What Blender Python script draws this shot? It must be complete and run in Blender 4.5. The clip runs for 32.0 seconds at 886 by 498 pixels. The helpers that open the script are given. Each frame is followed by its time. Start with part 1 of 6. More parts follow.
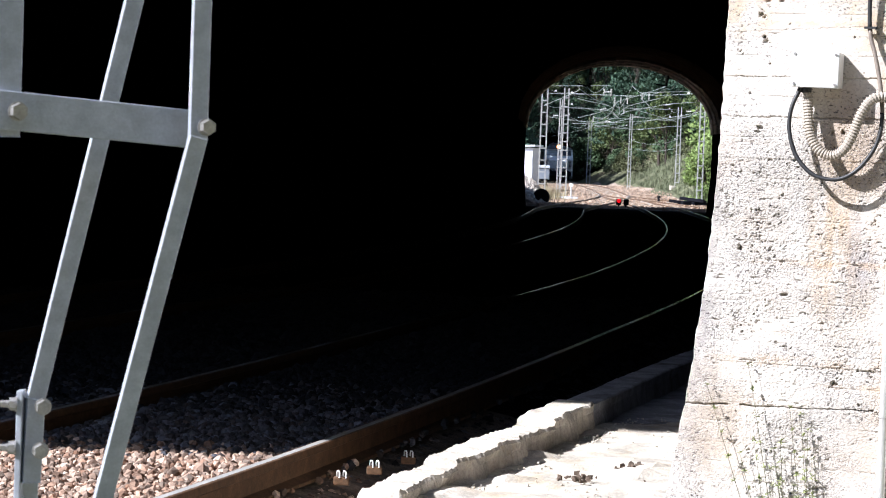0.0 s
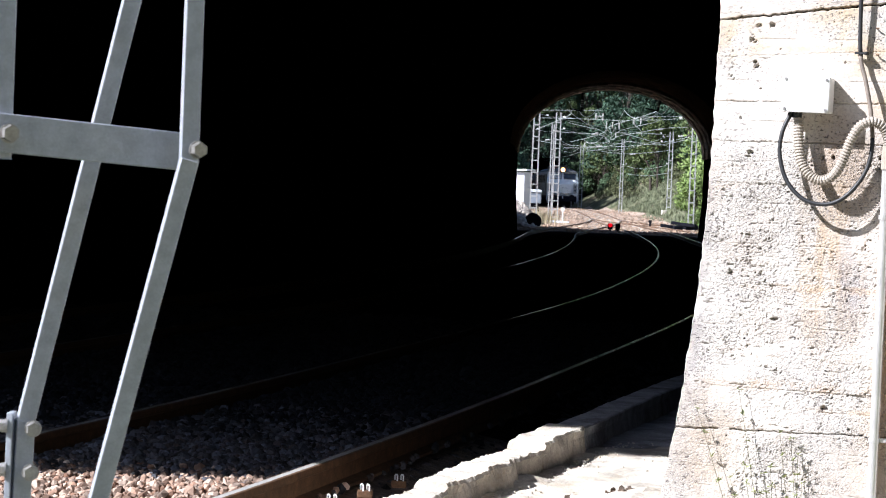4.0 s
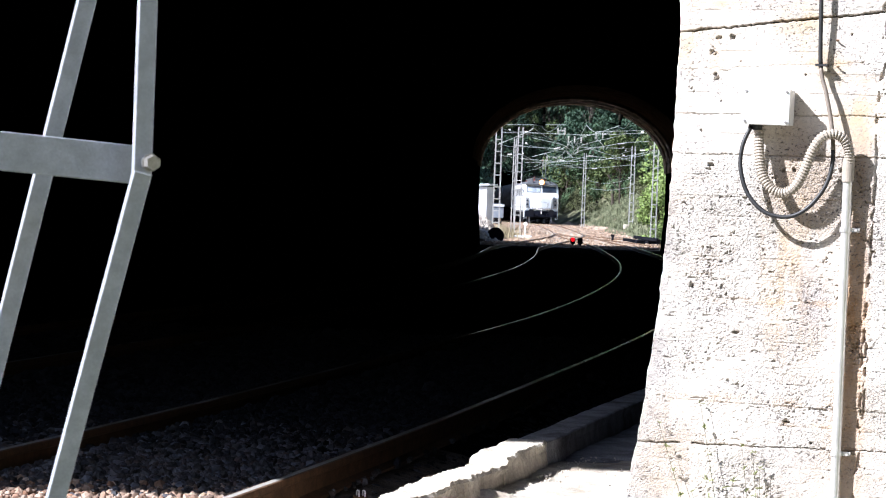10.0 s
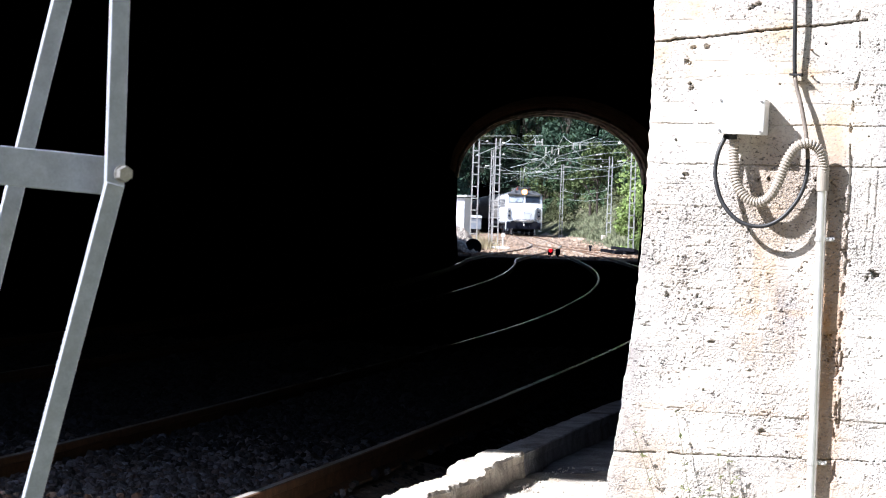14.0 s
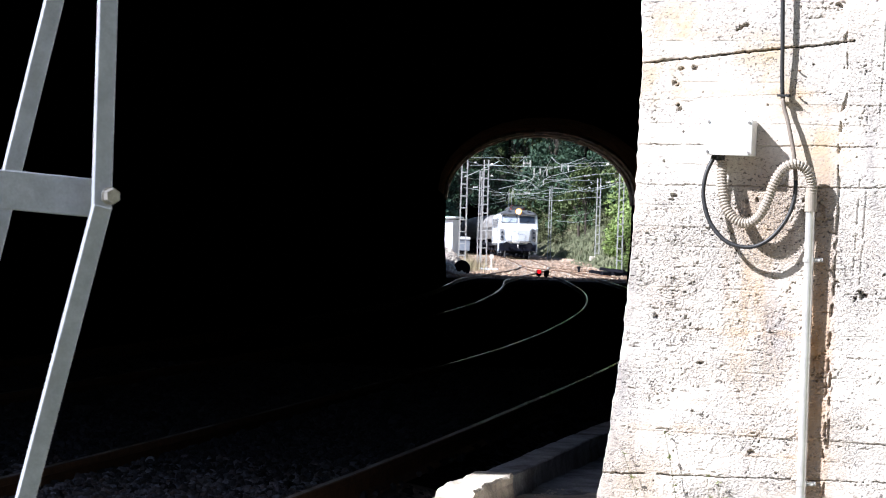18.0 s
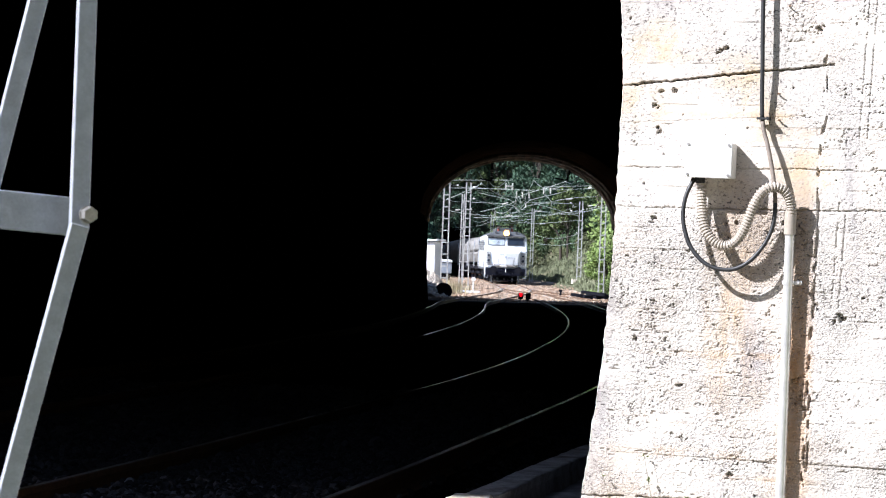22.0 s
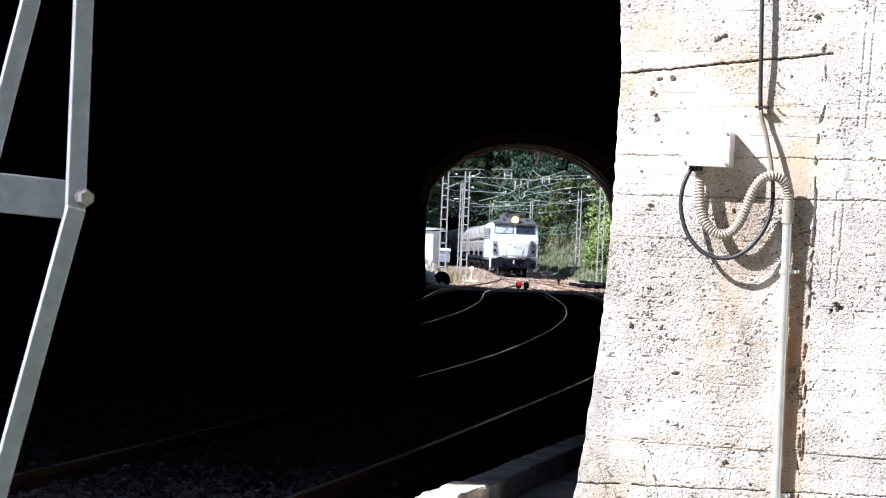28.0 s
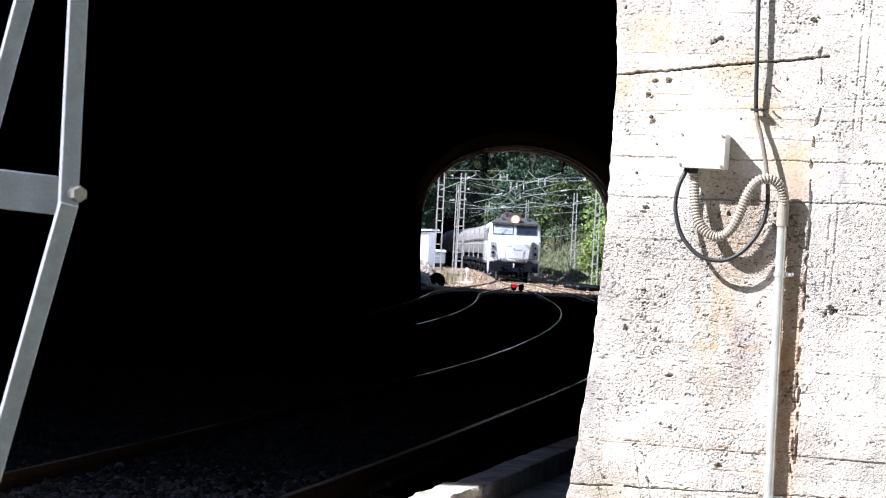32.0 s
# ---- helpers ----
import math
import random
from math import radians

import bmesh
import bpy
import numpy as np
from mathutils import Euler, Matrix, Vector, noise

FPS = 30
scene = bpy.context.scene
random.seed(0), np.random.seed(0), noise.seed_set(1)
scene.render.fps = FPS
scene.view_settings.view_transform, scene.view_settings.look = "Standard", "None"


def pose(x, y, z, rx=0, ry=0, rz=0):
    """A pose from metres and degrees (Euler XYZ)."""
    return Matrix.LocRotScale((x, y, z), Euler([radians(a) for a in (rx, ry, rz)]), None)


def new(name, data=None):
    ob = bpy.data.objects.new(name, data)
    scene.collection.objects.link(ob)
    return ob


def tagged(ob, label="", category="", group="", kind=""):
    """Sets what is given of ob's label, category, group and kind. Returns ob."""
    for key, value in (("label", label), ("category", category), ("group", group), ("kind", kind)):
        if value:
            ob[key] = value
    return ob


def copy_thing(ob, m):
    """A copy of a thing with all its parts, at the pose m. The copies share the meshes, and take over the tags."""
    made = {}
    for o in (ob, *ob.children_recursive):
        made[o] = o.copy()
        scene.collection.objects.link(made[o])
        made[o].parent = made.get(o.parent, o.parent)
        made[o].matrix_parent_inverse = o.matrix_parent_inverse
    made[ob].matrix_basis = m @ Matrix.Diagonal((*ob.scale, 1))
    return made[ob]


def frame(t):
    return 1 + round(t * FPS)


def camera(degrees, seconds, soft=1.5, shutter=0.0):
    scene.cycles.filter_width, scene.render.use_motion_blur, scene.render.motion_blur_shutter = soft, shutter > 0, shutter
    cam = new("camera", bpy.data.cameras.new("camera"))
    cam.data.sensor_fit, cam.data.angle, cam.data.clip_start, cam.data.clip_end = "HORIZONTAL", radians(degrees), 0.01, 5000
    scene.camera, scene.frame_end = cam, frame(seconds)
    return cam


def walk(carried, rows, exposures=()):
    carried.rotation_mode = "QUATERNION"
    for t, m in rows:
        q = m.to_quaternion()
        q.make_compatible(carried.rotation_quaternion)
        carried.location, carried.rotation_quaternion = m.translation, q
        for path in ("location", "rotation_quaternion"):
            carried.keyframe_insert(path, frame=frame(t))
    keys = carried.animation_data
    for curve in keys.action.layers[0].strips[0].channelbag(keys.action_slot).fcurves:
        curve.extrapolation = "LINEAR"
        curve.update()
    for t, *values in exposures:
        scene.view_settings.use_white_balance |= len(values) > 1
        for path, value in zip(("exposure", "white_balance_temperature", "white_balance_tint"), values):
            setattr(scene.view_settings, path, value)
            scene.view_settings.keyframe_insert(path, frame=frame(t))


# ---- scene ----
cam = camera(22.18, 32.0, soft=1.0)
PATH = [
    (0.0, pose(-0.0073, -0.0315, 1.4937, 87.557, -2.187, 1.015)),
    (0.5, pose(-0.0073, -0.0361, 1.4926, 87.631, -2.084, 0.965)),
    (1.0, pose(-0.0054, -0.0374, 1.4917, 87.664, -2.073, 0.861)),
    (1.5, pose(-0.0049, -0.0240, 1.4928, 87.738, -2.209, 0.850)),
    (2.0, pose(-0.0068, -0.0342, 1.4919, 87.864, -2.239, 0.841)),
    (2.5, pose(-0.0093, -0.0402, 1.4942, 87.958, -2.294, 0.874)),
    (3.0, pose(-0.0086, -0.0517, 1.4939, 88.132, -2.290, 0.861)),
    (3.5, pose(-0.0071, -0.0439, 1.4933, 88.202, -2.399, 0.813)),
    (5.5, pose(-0.0016, -0.0196, 1.4923, 88.010, -2.139, 0.692)),
    (6.0, pose(-0.0031, -0.0059, 1.4924, 88.279, -2.118, 0.573)),
    (6.5, pose(-0.0072, -0.0119, 1.4945, 88.660, -2.131, 0.493)),
    (7.0, pose(-0.0084, -0.0176, 1.4948, 88.913, -2.179, 0.462)),
    (7.5, pose(-0.0082, -0.0124, 1.4917, 89.000, -2.270, 0.386)),
    (8.0, pose(-0.0019, -0.0054, 1.4915, 88.903, -2.156, 0.234)),
    (8.5, pose(0.0000, 0.0003, 1.4909, 88.811, -2.116, 0.095)),
    (9.0, pose(0.0000, 0.0000, 1.4912, 88.709, -2.236, 0.050)),
    (9.5, pose(0.0005, -0.0002, 1.4895, 88.649, -2.204, -0.028)),
    (10.0, pose(0.0036, 0.0049, 1.4895, 88.587, -2.193, -0.140)),
    (10.5, pose(0.0023, 0.0043, 1.4898, 88.628, -2.163, -0.206)),
    (11.0, pose(-0.0002, -0.0193, 1.4911, 88.720, -2.246, -0.230)),
    (11.5, pose(-0.0005, -0.0299, 1.4886, 88.813, -2.163, -0.254)),
    (12.0, pose(0.0032, -0.0238, 1.4881, 88.832, -2.108, -0.343)),
    (12.5, pose(0.0060, -0.0396, 1.4871, 88.860, -1.945, -0.456)),
    (13.0, pose(0.0062, -0.0339, 1.4875, 88.887, -1.999, -0.557)),
    (13.5, pose(0.0094, 0.0058, 1.4894, 88.894, -1.987, -0.601)),
    (14.0, pose(0.0107, 0.0082, 1.4873, 88.899, -1.975, -0.704)),
    (14.5, pose(0.0115, 0.0097, 1.4870, 88.855, -1.841, -0.837)),
    (16.5, pose(0.0093, 0.0031, 1.4873, 88.903, -1.918, -0.985)),
    (17.0, pose(0.0110, 0.0043, 1.4876, 89.011, -1.851, -1.018)),
    (17.5, pose(0.0101, 0.0042, 1.4883, 89.218, -1.927, -1.002)),
    (18.0, pose(0.0115, 0.0124, 1.4875, 89.454, -1.844, -0.996)),
    (18.5, pose(0.0126, 0.0038, 1.4868, 89.678, -2.089, -1.095)),
    (19.0, pose(0.0152, 0.0077, 1.4866, 89.858, -2.112, -1.207)),
    (19.5, pose(0.0156, 0.0053, 1.4884, 90.030, -2.227, -1.262)),
    (20.0, pose(0.0147, 0.0092, 1.4870, 90.190, -2.244, -1.303)),
    (20.5, pose(0.0137, 0.0022, 1.4868, 90.235, -2.198, -1.386)),
    (21.0, pose(0.0140, 0.0006, 1.4864, 90.239, -2.169, -1.468)),
    (21.5, pose(0.0175, 0.0090, 1.4866, 90.196, -2.165, -1.501)),
    (22.0, pose(0.0181, 0.0126, 1.4839, 90.043, -2.100, -1.451)),
    (22.5, pose(0.0175, 0.0106, 1.4819, 89.847, -2.106, -1.412)),
    (23.0, pose(0.0201, 0.0127, 1.4827, 89.714, -2.170, -1.429)),
    (23.5, pose(0.0212, 0.0162, 1.4821, 89.608, -2.088, -1.414)),
    (24.0, pose(0.0226, 0.0213, 1.4809, 89.511, -2.060, -1.422)),
    (24.5, pose(0.0213, 0.0122, 1.4810, 89.469, -2.087, -1.484)),
    (25.0, pose(0.0211, 0.0123, 1.4823, 89.479, -2.210, -1.492)),
    (25.5, pose(0.0193, 0.0132, 1.4817, 89.544, -2.232, -1.466)),
    (27.5, pose(0.0200, 0.0100, 1.4809, 89.782, -2.406, -1.456)),
    (28.0, pose(0.0216, 0.0157, 1.4787, 89.763, -2.425, -1.489)),
    (28.5, pose(0.0209, 0.0190, 1.4785, 89.737, -2.455, -1.539)),
    (29.0, pose(0.0200, 0.0129, 1.4792, 89.754, -2.653, -1.509)),
    (29.5, pose(0.0189, 0.0117, 1.4783, 89.757, -2.655, -1.466)),
    (30.0, pose(0.0210, 0.0181, 1.4779, 89.716, -2.607, -1.520)),
    (30.5, pose(0.0248, 0.0220, 1.4769, 89.718, -2.604, -1.519)),
    (31.0, pose(0.0268, 0.0249, 1.4763, 89.719, -2.652, -1.522)),
    (31.5, pose(0.0240, 0.0226, 1.4759, 89.758, -2.736, -1.542)),
    (32.0, pose(0.0250, 0.0218, 1.4754, 89.802, -2.874, -1.606)),
]
walk(cam, PATH, [(0.0, 1.32, 5950, 14), (3.5, 1.32, 5950, 14), (6.0, 1.40, 5950, 14), (8.0, 1.49, 5950, 14), (12.0, 1.52, 5950, 14), (14.0, 1.54, 5950, 14), (16.0, 1.46, 5950, 14), (18.0, 1.40, 5950, 14), (24.0, 1.36, 5950, 14), (32.0, 1.35, 5950, 14)])
cam.data.dof.use_dof = True
cam.data.dof.focus_distance = 10.0
cam.data.dof.aperture_fstop = 22.0

# ---- light ----
SUN_DIR = Vector((1.45, 0.56, -1.25)).normalized()      # the way the light travels
world = bpy.data.worlds.new("sky")
scene.world = world
world.use_nodes = True
wn = world.node_tree.nodes
sky = wn.new("ShaderNodeTexSky")
sky.sky_type = "NISHITA"
sky.sun_disc = False
sky.sun_elevation = math.asin(-SUN_DIR.z)
sky.sun_rotation = math.atan2(-SUN_DIR.x, -SUN_DIR.y)
world.node_tree.links.new(sky.outputs[0], wn["Background"].inputs[0])
wn["Background"].inputs[1].default_value = 0.057
sun_data = bpy.data.lights.new("sun", "SUN")
sun_data.energy, sun_data.angle, sun_data.color = 4.6, radians(0.53), (1.0, 0.975, 0.945)
sun = new("sun", sun_data)
sun.matrix_world = Matrix.Translation((-30, -12, 40)) @ SUN_DIR.to_track_quat("-Z", "Y").to_matrix().to_4x4()


# ---- materials ----
def mat(name, color, rough=0.7, metal=0.0, vary=0.25, scale=8.0, fine=60.0, bump=0.3, dist=0.004, dark=None,
        island=0.0, obrand=0.0, stain=None, spec=0.5, fac=(0.35, 0.7), tint=None):
    """Principled paint with mottling at two scales, a stain colour and fine relief; metres in object space."""
    m = bpy.data.materials.new(name)
    m.use_nodes = True
    nt = m.node_tree
    nd, lk = nt.nodes, nt.links
    p = nd["Principled BSDF"]
    p.inputs["Roughness"].default_value = rough
    p.inputs["Metallic"].default_value = metal
    p.inputs["Specular IOR Level"].default_value = spec
    tc = nd.new("ShaderNodeTexCoord")

    def nz(s, d=5.0, r=0.6):
        n = nd.new("ShaderNodeTexNoise")
        n.inputs["Scale"].default_value, n.inputs["Detail"].default_value, n.inputs["Roughness"].default_value = s, d, r
        lk.new(tc.outputs["Object"], n.inputs["Vector"])
        return n

    big, small = nz(scale), nz(fine, 3.0)
    ramp = nd.new("ShaderNodeValToRGB")
    lo = dark or tuple(c * (1 - vary) for c in color)
    hi = tuple(min(1.0, c * (1 + vary * 0.6)) for c in color)
    ramp.color_ramp.elements[0].position, ramp.color_ramp.elements[1].position = fac
    ramp.color_ramp.elements[0].color, ramp.color_ramp.elements[1].color = (*lo, 1), (*hi, 1)
    lk.new(big.outputs["Fac"], ramp.inputs[0])
    out = ramp.outputs[0]
    mix = nd.new("ShaderNodeMix")
    mix.data_type, mix.blend_type = "RGBA", "OVERLAY"
    mix.inputs[0].default_value = min(1.0, vary * 1.6)
    lk.new(out, mix.inputs[6])
    lk.new(small.outputs["Color"], mix.inputs[7])
    hs = nd.new("ShaderNodeHueSaturation")
    hs.inputs["Saturation"].default_value = 1.0
    bw = nd.new("ShaderNodeRGBToBW")
    lk.new(small.outputs["Color"], bw.inputs[0])
    lk.new(bw.outputs[0], mix.inputs[7])
    out = mix.outputs[2]
    if stain:
        st = nz(scale * 0.45, 6.0, 0.7)
        sr = nd.new("ShaderNodeValToRGB")
        sr.color_ramp.elements[0].position, sr.color_ramp.elements[1].position = 0.52, 0.72
        lk.new(st.outputs["Fac"], sr.inputs[0])
        sm = nd.new("ShaderNodeMix")
        sm.data_type = "RGBA"
        sm.inputs[7].default_value = (*stain, 1)
        lk.new(sr.outputs[0], sm.inputs[0])
        lk.new(out, sm.inputs[6])
        out = sm.outputs[2]
    if island or obrand:
        rnd = nd.new("ShaderNodeNewGeometry" if island else "ShaderNodeObjectInfo")
        mr = nd.new("ShaderNodeMapRange")
        k = island or obrand
        mr.inputs["To Min"].default_value, mr.inputs["To Max"].default_value = 1 - k, 1 + k
        lk.new(rnd.outputs["Random Per Island" if island else "Random"], mr.inputs["Value"])
        lk.new(mr.outputs[0], hs.inputs["Value"])
        if tint:                                          # some pieces are of another stone
            mul, fr = nd.new("ShaderNodeMath"), nd.new("ShaderNodeMath")
            mul.operation, fr.operation = "MULTIPLY", "FRACT"
            mul.inputs[1].default_value = 13.7
            lk.new(rnd.outputs["Random Per Island" if island else "Random"], mul.inputs[0])
            lk.new(mul.outputs[0], fr.inputs[0])
            tm = nd.new("ShaderNodeMix")
            tm.data_type = "RGBA"
            tm.inputs[7].default_value = (*tint, 1)
            lk.new(fr.outputs[0], tm.inputs[0])
            lk.new(out, tm.inputs[6])
            out = tm.outputs[2]
    lk.new(out, hs.inputs["Color"])
    lk.new(hs.outputs[0], p.inputs["Base Color"])
    if bump:
        b = nd.new("ShaderNodeBump")
        b.inputs["Strength"].default_value, b.inputs["Distance"].default_value = bump, dist
        lk.new(small.outputs["Fac"], b.inputs["Height"])
        lk.new(b.outputs[0], p.inputs["Normal"])
    return m


def glow(name, color, power):
    m = bpy.data.materials.new(name)
    m.use_nodes = True
    p = m.node_tree.nodes["Principled BSDF"]
    p.inputs["Base Color"].default_value = (*color, 1)
    p.inputs["Emission Color"].default_value = (*color, 1)
    p.inputs["Emission Strength"].default_value = power
    return m


def glass(name, color, rough=0.05):
    m = bpy.data.materials.new(name)
    m.use_nodes = True
    p = m.node_tree.nodes["Principled BSDF"]
    p.inputs["Base Color"].default_value = (*color, 1)
    p.inputs["Roughness"].default_value = rough
    p.inputs["IOR"].default_value = 1.5
    p.inputs["Coat Weight"].default_value = 0.2
    p.inputs["Coat Roughness"].default_value = 0.03
    return m


CONCRETE = mat("concrete", (0.50, 0.485, 0.465), 0.9, vary=0.28, scale=3.0, fine=90, bump=0.5, dist=0.003, stain=(0.44, 0.37, 0.30))


def wall_material():
    """Old board-marked concrete: pale, gritty, with rust bands along the boards, brown run-off and painted shadow
    colour by the pipe and box, and dark specks painted as pit shadows.
    """
    m = mat("weathered_concrete", (0.655, 0.61, 0.55), 0.92, vary=0.26, scale=3.0, fine=230, bump=1.0, dist=0.0060, spec=0.2)
    nd, lk = m.node_tree.nodes, m.node_tree.links
    p = nd["Principled BSDF"]
    src = p.inputs["Base Color"].links[0].from_socket
    tc = nd.new("ShaderNodeTexCoord")
    ang = radians(20)
    dot = nd.new("ShaderNodeVectorMath")
    dot.operation = "DOT_PRODUCT"
    dot.inputs[1].default_value = (math.cos(ang), -math.sin(ang), 0)
    lk.new(tc.outputs["Object"], dot.inputs[0])
    sep = nd.new("ShaderNodeSeparateXYZ")
    lk.new(tc.outputs["Object"], sep.inputs[0])
    u_off = math.cos(ang) * 1.0 - math.sin(ang) * 6.42

    def calc(op, x, y, clamp=False):
        n = nd.new("ShaderNodeMath")
        n.operation, n.use_clamp = op, clamp
        for k, v in enumerate((x, y)):
            if isinstance(v, (int, float)):
                n.inputs[k].default_value = v
            else:
                lk.new(v, n.inputs[k])
        return n.outputs[0]

    def noise_fac(stretch, scale, lo, hi, amount, detail=4.0):
        mp = nd.new("ShaderNodeMapping")
        mp.inputs["Scale"].default_value = stretch
        lk.new(tc.outputs["Object"], mp.inputs["Vector"])
        n = nd.new("ShaderNodeTexNoise")
        n.inputs["Scale"].default_value, n.inputs["Detail"].default_value, n.inputs["Roughness"].default_value = scale, detail, 0.65
        lk.new(mp.outputs[0], n.inputs["Vector"])
        r = nd.new("ShaderNodeMapRange")
        r.inputs["From Min"].default_value, r.inputs["From Max"].default_value = lo, hi
        r.inputs["To Max"].default_value = amount
        lk.new(n.outputs["Fac"], r.inputs["Value"])
        return r.outputs[0]

    def paint(src, fac, color):
        x = nd.new("ShaderNodeMix")
        x.data_type = "RGBA"
        x.inputs[7].default_value = (*color, 1)
        lk.new(fac, x.inputs[0])
        lk.new(src, x.inputs[6])
        return x.outputs[2]

    def layer(src, stretch, scale, lo, hi, color, amount, detail=4.0):
        return paint(src, noise_fac(stretch, scale, lo, hi, amount, detail), color)

    def blotch(src, u0, su, z0, sz, color, amount, stretch=(2, 2, 1), lo=0.36):
        """A patch of colour with a soft ragged outline at a place on the wall."""
        du = calc("DIVIDE", calc("SUBTRACT", dot.outputs["Value"], u0 + u_off), su)
        dz = calc("DIVIDE", calc("SUBTRACT", sep.outputs[2], z0), sz)
        q = calc("SUBTRACT", 1.0, calc("ADD", calc("MULTIPLY", du, du), calc("MULTIPLY", dz, dz)), True)
        return paint(src, calc("MULTIPLY", q, noise_fac(stretch, 5.0, lo, 0.60, amount)), color)

    out = layer(src, (1.0, 1.0, 1.0), 2.6, 0.50, 0.72, (0.52, 0.43, 0.35), 0.6)
    out = layer(out, (1.2, 1.2, 11.0), 1.3, 0.58, 0.74, (0.52, 0.38, 0.26), 0.65)
    out = layer(out, (9.0, 9.0, 0.9), 1.6, 0.56, 0.74, (0.36, 0.34, 0.33), 0.7)
    # rust brown, also put where the pipe's shadow falls to warm it
    out = blotch(out, 0.197, 0.055, 1.15, 0.75, (0.40, 0.225, 0.105), 1.0, (3, 3, 0.8), -0.1)
    # brown below the box, put where box and loops cast their shadows
    out = blotch(out, 0.06, 0.17, 1.55, 0.16, (0.36, 0.285, 0.22), 0.9, (3, 3, 1.5), 0.25)
    out = blotch(out, 0.03, 0.13, 1.33, 0.42, (0.46, 0.34, 0.23), 0.95, (4, 4, 0.7), 0.30)
    out = blotch(out, 0.08, 0.07, 1.25, 0.16, (0.38, 0.36, 0.36), 0.8, (5, 5, 1.2), 0.30)
    out = blotch(out, -0.385, 0.085, 1.05, 0.75, (0.36, 0.335, 0.32), 0.85, (6, 6, 2.0), 0.30)
    out = blotch(out, -0.32, 0.14, 0.74, 0.24, (0.45, 0.37, 0.29), 0.95, (3, 3, 2.0), 0.15)
    out = blotch(out, 0.09, 0.15, 0.68, 0.13, (0.46, 0.40, 0.34), 0.9, (3, 3, 3), 0.1)
    out = blotch(out, 0.20, 0.12, 0.78, 0.3, (0.50, 0.40, 0.30), 0.7, (3, 3, 2.0), 0.30)
    # brown over the box's shadow, put in to warm that shadow
    out = blotch(out, 0.06, 0.22, 1.70, 0.16, (0.40, 0.32, 0.25), 0.8)
    out = blotch(out, -0.27, 0.13, 2.16, 0.10, (0.40, 0.37, 0.34), 0.8, (5, 5, 3), 0.30)
    for u0, z0 in ((-0.23, 2.10), (0.10, 1.90), (0.20, 1.74), (-0.28, 1.93), (0.02, 2.0)):
        out = blotch(out, u0, 0.11, z0, 0.09, (0.52, 0.40, 0.25), 0.75, (3, 3, 3))
    for z0, sz, u0, su in ((1.216, 0.016, 0.0, 0.30), (0.932, 0.022, -0.08, 0.30), (1.90, 0.014, -0.05, 0.26), (0.87, 0.012, 0.1, 0.2)):
        out = blotch(out, u0, su, z0, sz, (0.50, 0.33, 0.19), 0.65, (2, 2, 2))
    worn = noise_fac((1.0, 1.0, 1.2), 4.2, 0.36, 0.56, 1.0, 5.0)
    rough = calc("ADD", calc("MULTIPLY", worn, 0.8), 0.2)
    # dark specks painted in for the tiny shadows of the grit
    out = paint(out, calc("MULTIPLY", rough, noise_fac((1.0, 1.0, 1.2), 185.0, 0.50, 0.58, 0.5, 3.0)), (0.34, 0.32, 0.315))
    out = paint(out, calc("MULTIPLY", worn, noise_fac((1.0, 1.0, 1.5), 110.0, 0.568, 0.612, 0.95, 4.0)), (0.085, 0.075, 0.07))
    lk.new(out, p.inputs["Base Color"])
    # the lower lifts have lost their skin and are gritty, the upper ones are smooth
    edge = nd.new("ShaderNodeMapRange")
    edge.inputs["From Min"].default_value, edge.inputs["From Max"].default_value = 1.60, 1.66
    edge.inputs["To Min"].default_value, edge.inputs["To Max"].default_value = 1.0, 0.36
    lk.new(sep.outputs[2], edge.inputs["Value"])
    side = nd.new("ShaderNodeMapRange")
    side.inputs["From Min"].default_value, side.inputs["From Max"].default_value = 0.24 + u_off, 0.26 + u_off
    side.inputs["To Max"].default_value = 0.45
    lk.new(dot.outputs["Value"], side.inputs["Value"])
    bump = p.inputs["Normal"].links[0].from_node
    lk.new(calc("MULTIPLY", calc("MAXIMUM", edge.outputs[0], side.outputs[0]), calc("ADD", calc("MULTIPLY", worn, 0.75), 0.25)), bump.inputs["Strength"])
    return m


WALL = wall_material()
# Black that puts the tunnel's shade into the ground colour.
SHADEBLACK = mat("tunnel_shade_black", (0.012, 0.0105, 0.0105), 0.98, vary=0.5, scale=5, fine=18, bump=1.0, dist=0.04, spec=0.0)
KERB = mat("kerb_concrete", (0.62, 0.565, 0.48), 0.9, vary=0.4, scale=6, fine=80, bump=0.8, dist=0.006, stain=(0.42, 0.32, 0.20))
# Darker, bluish kerb concrete: skylit shade put into the colour.
SHADEKERB = mat("blue_shade_concrete", (0.40, 0.405, 0.43), 0.95, vary=0.4, scale=6, fine=80, bump=0.8, dist=0.006, stain=(0.10, 0.09, 0.085), spec=0.1)
# Lining tones hold the light: near black inside, brightened brick where daylight enters.
TUNNELDARK = mat("unlit_lining", (0.0028, 0.0026, 0.0024), 0.98, vary=0.4, scale=0.8, fine=9, bump=0.5, dist=0.02, spec=0.0)
DAYLITBRICK = mat("daylit_brick_lining", (0.33, 0.185, 0.115), 0.98, vary=0.5, scale=2.5, fine=14, bump=0.8, dist=0.03, spec=0.0)
MOSSY = mat("mossy_stone", (0.060, 0.064, 0.050), 0.95, vary=0.5, scale=1.2, fine=9, bump=0.8, dist=0.05, stain=(0.035, 0.045, 0.026), spec=0.1)
ARCH = mat("daylit_arch_brick", (0.58, 0.40, 0.27), 0.9, vary=0.4, scale=3, fine=20, obrand=0.4, spec=0.2)
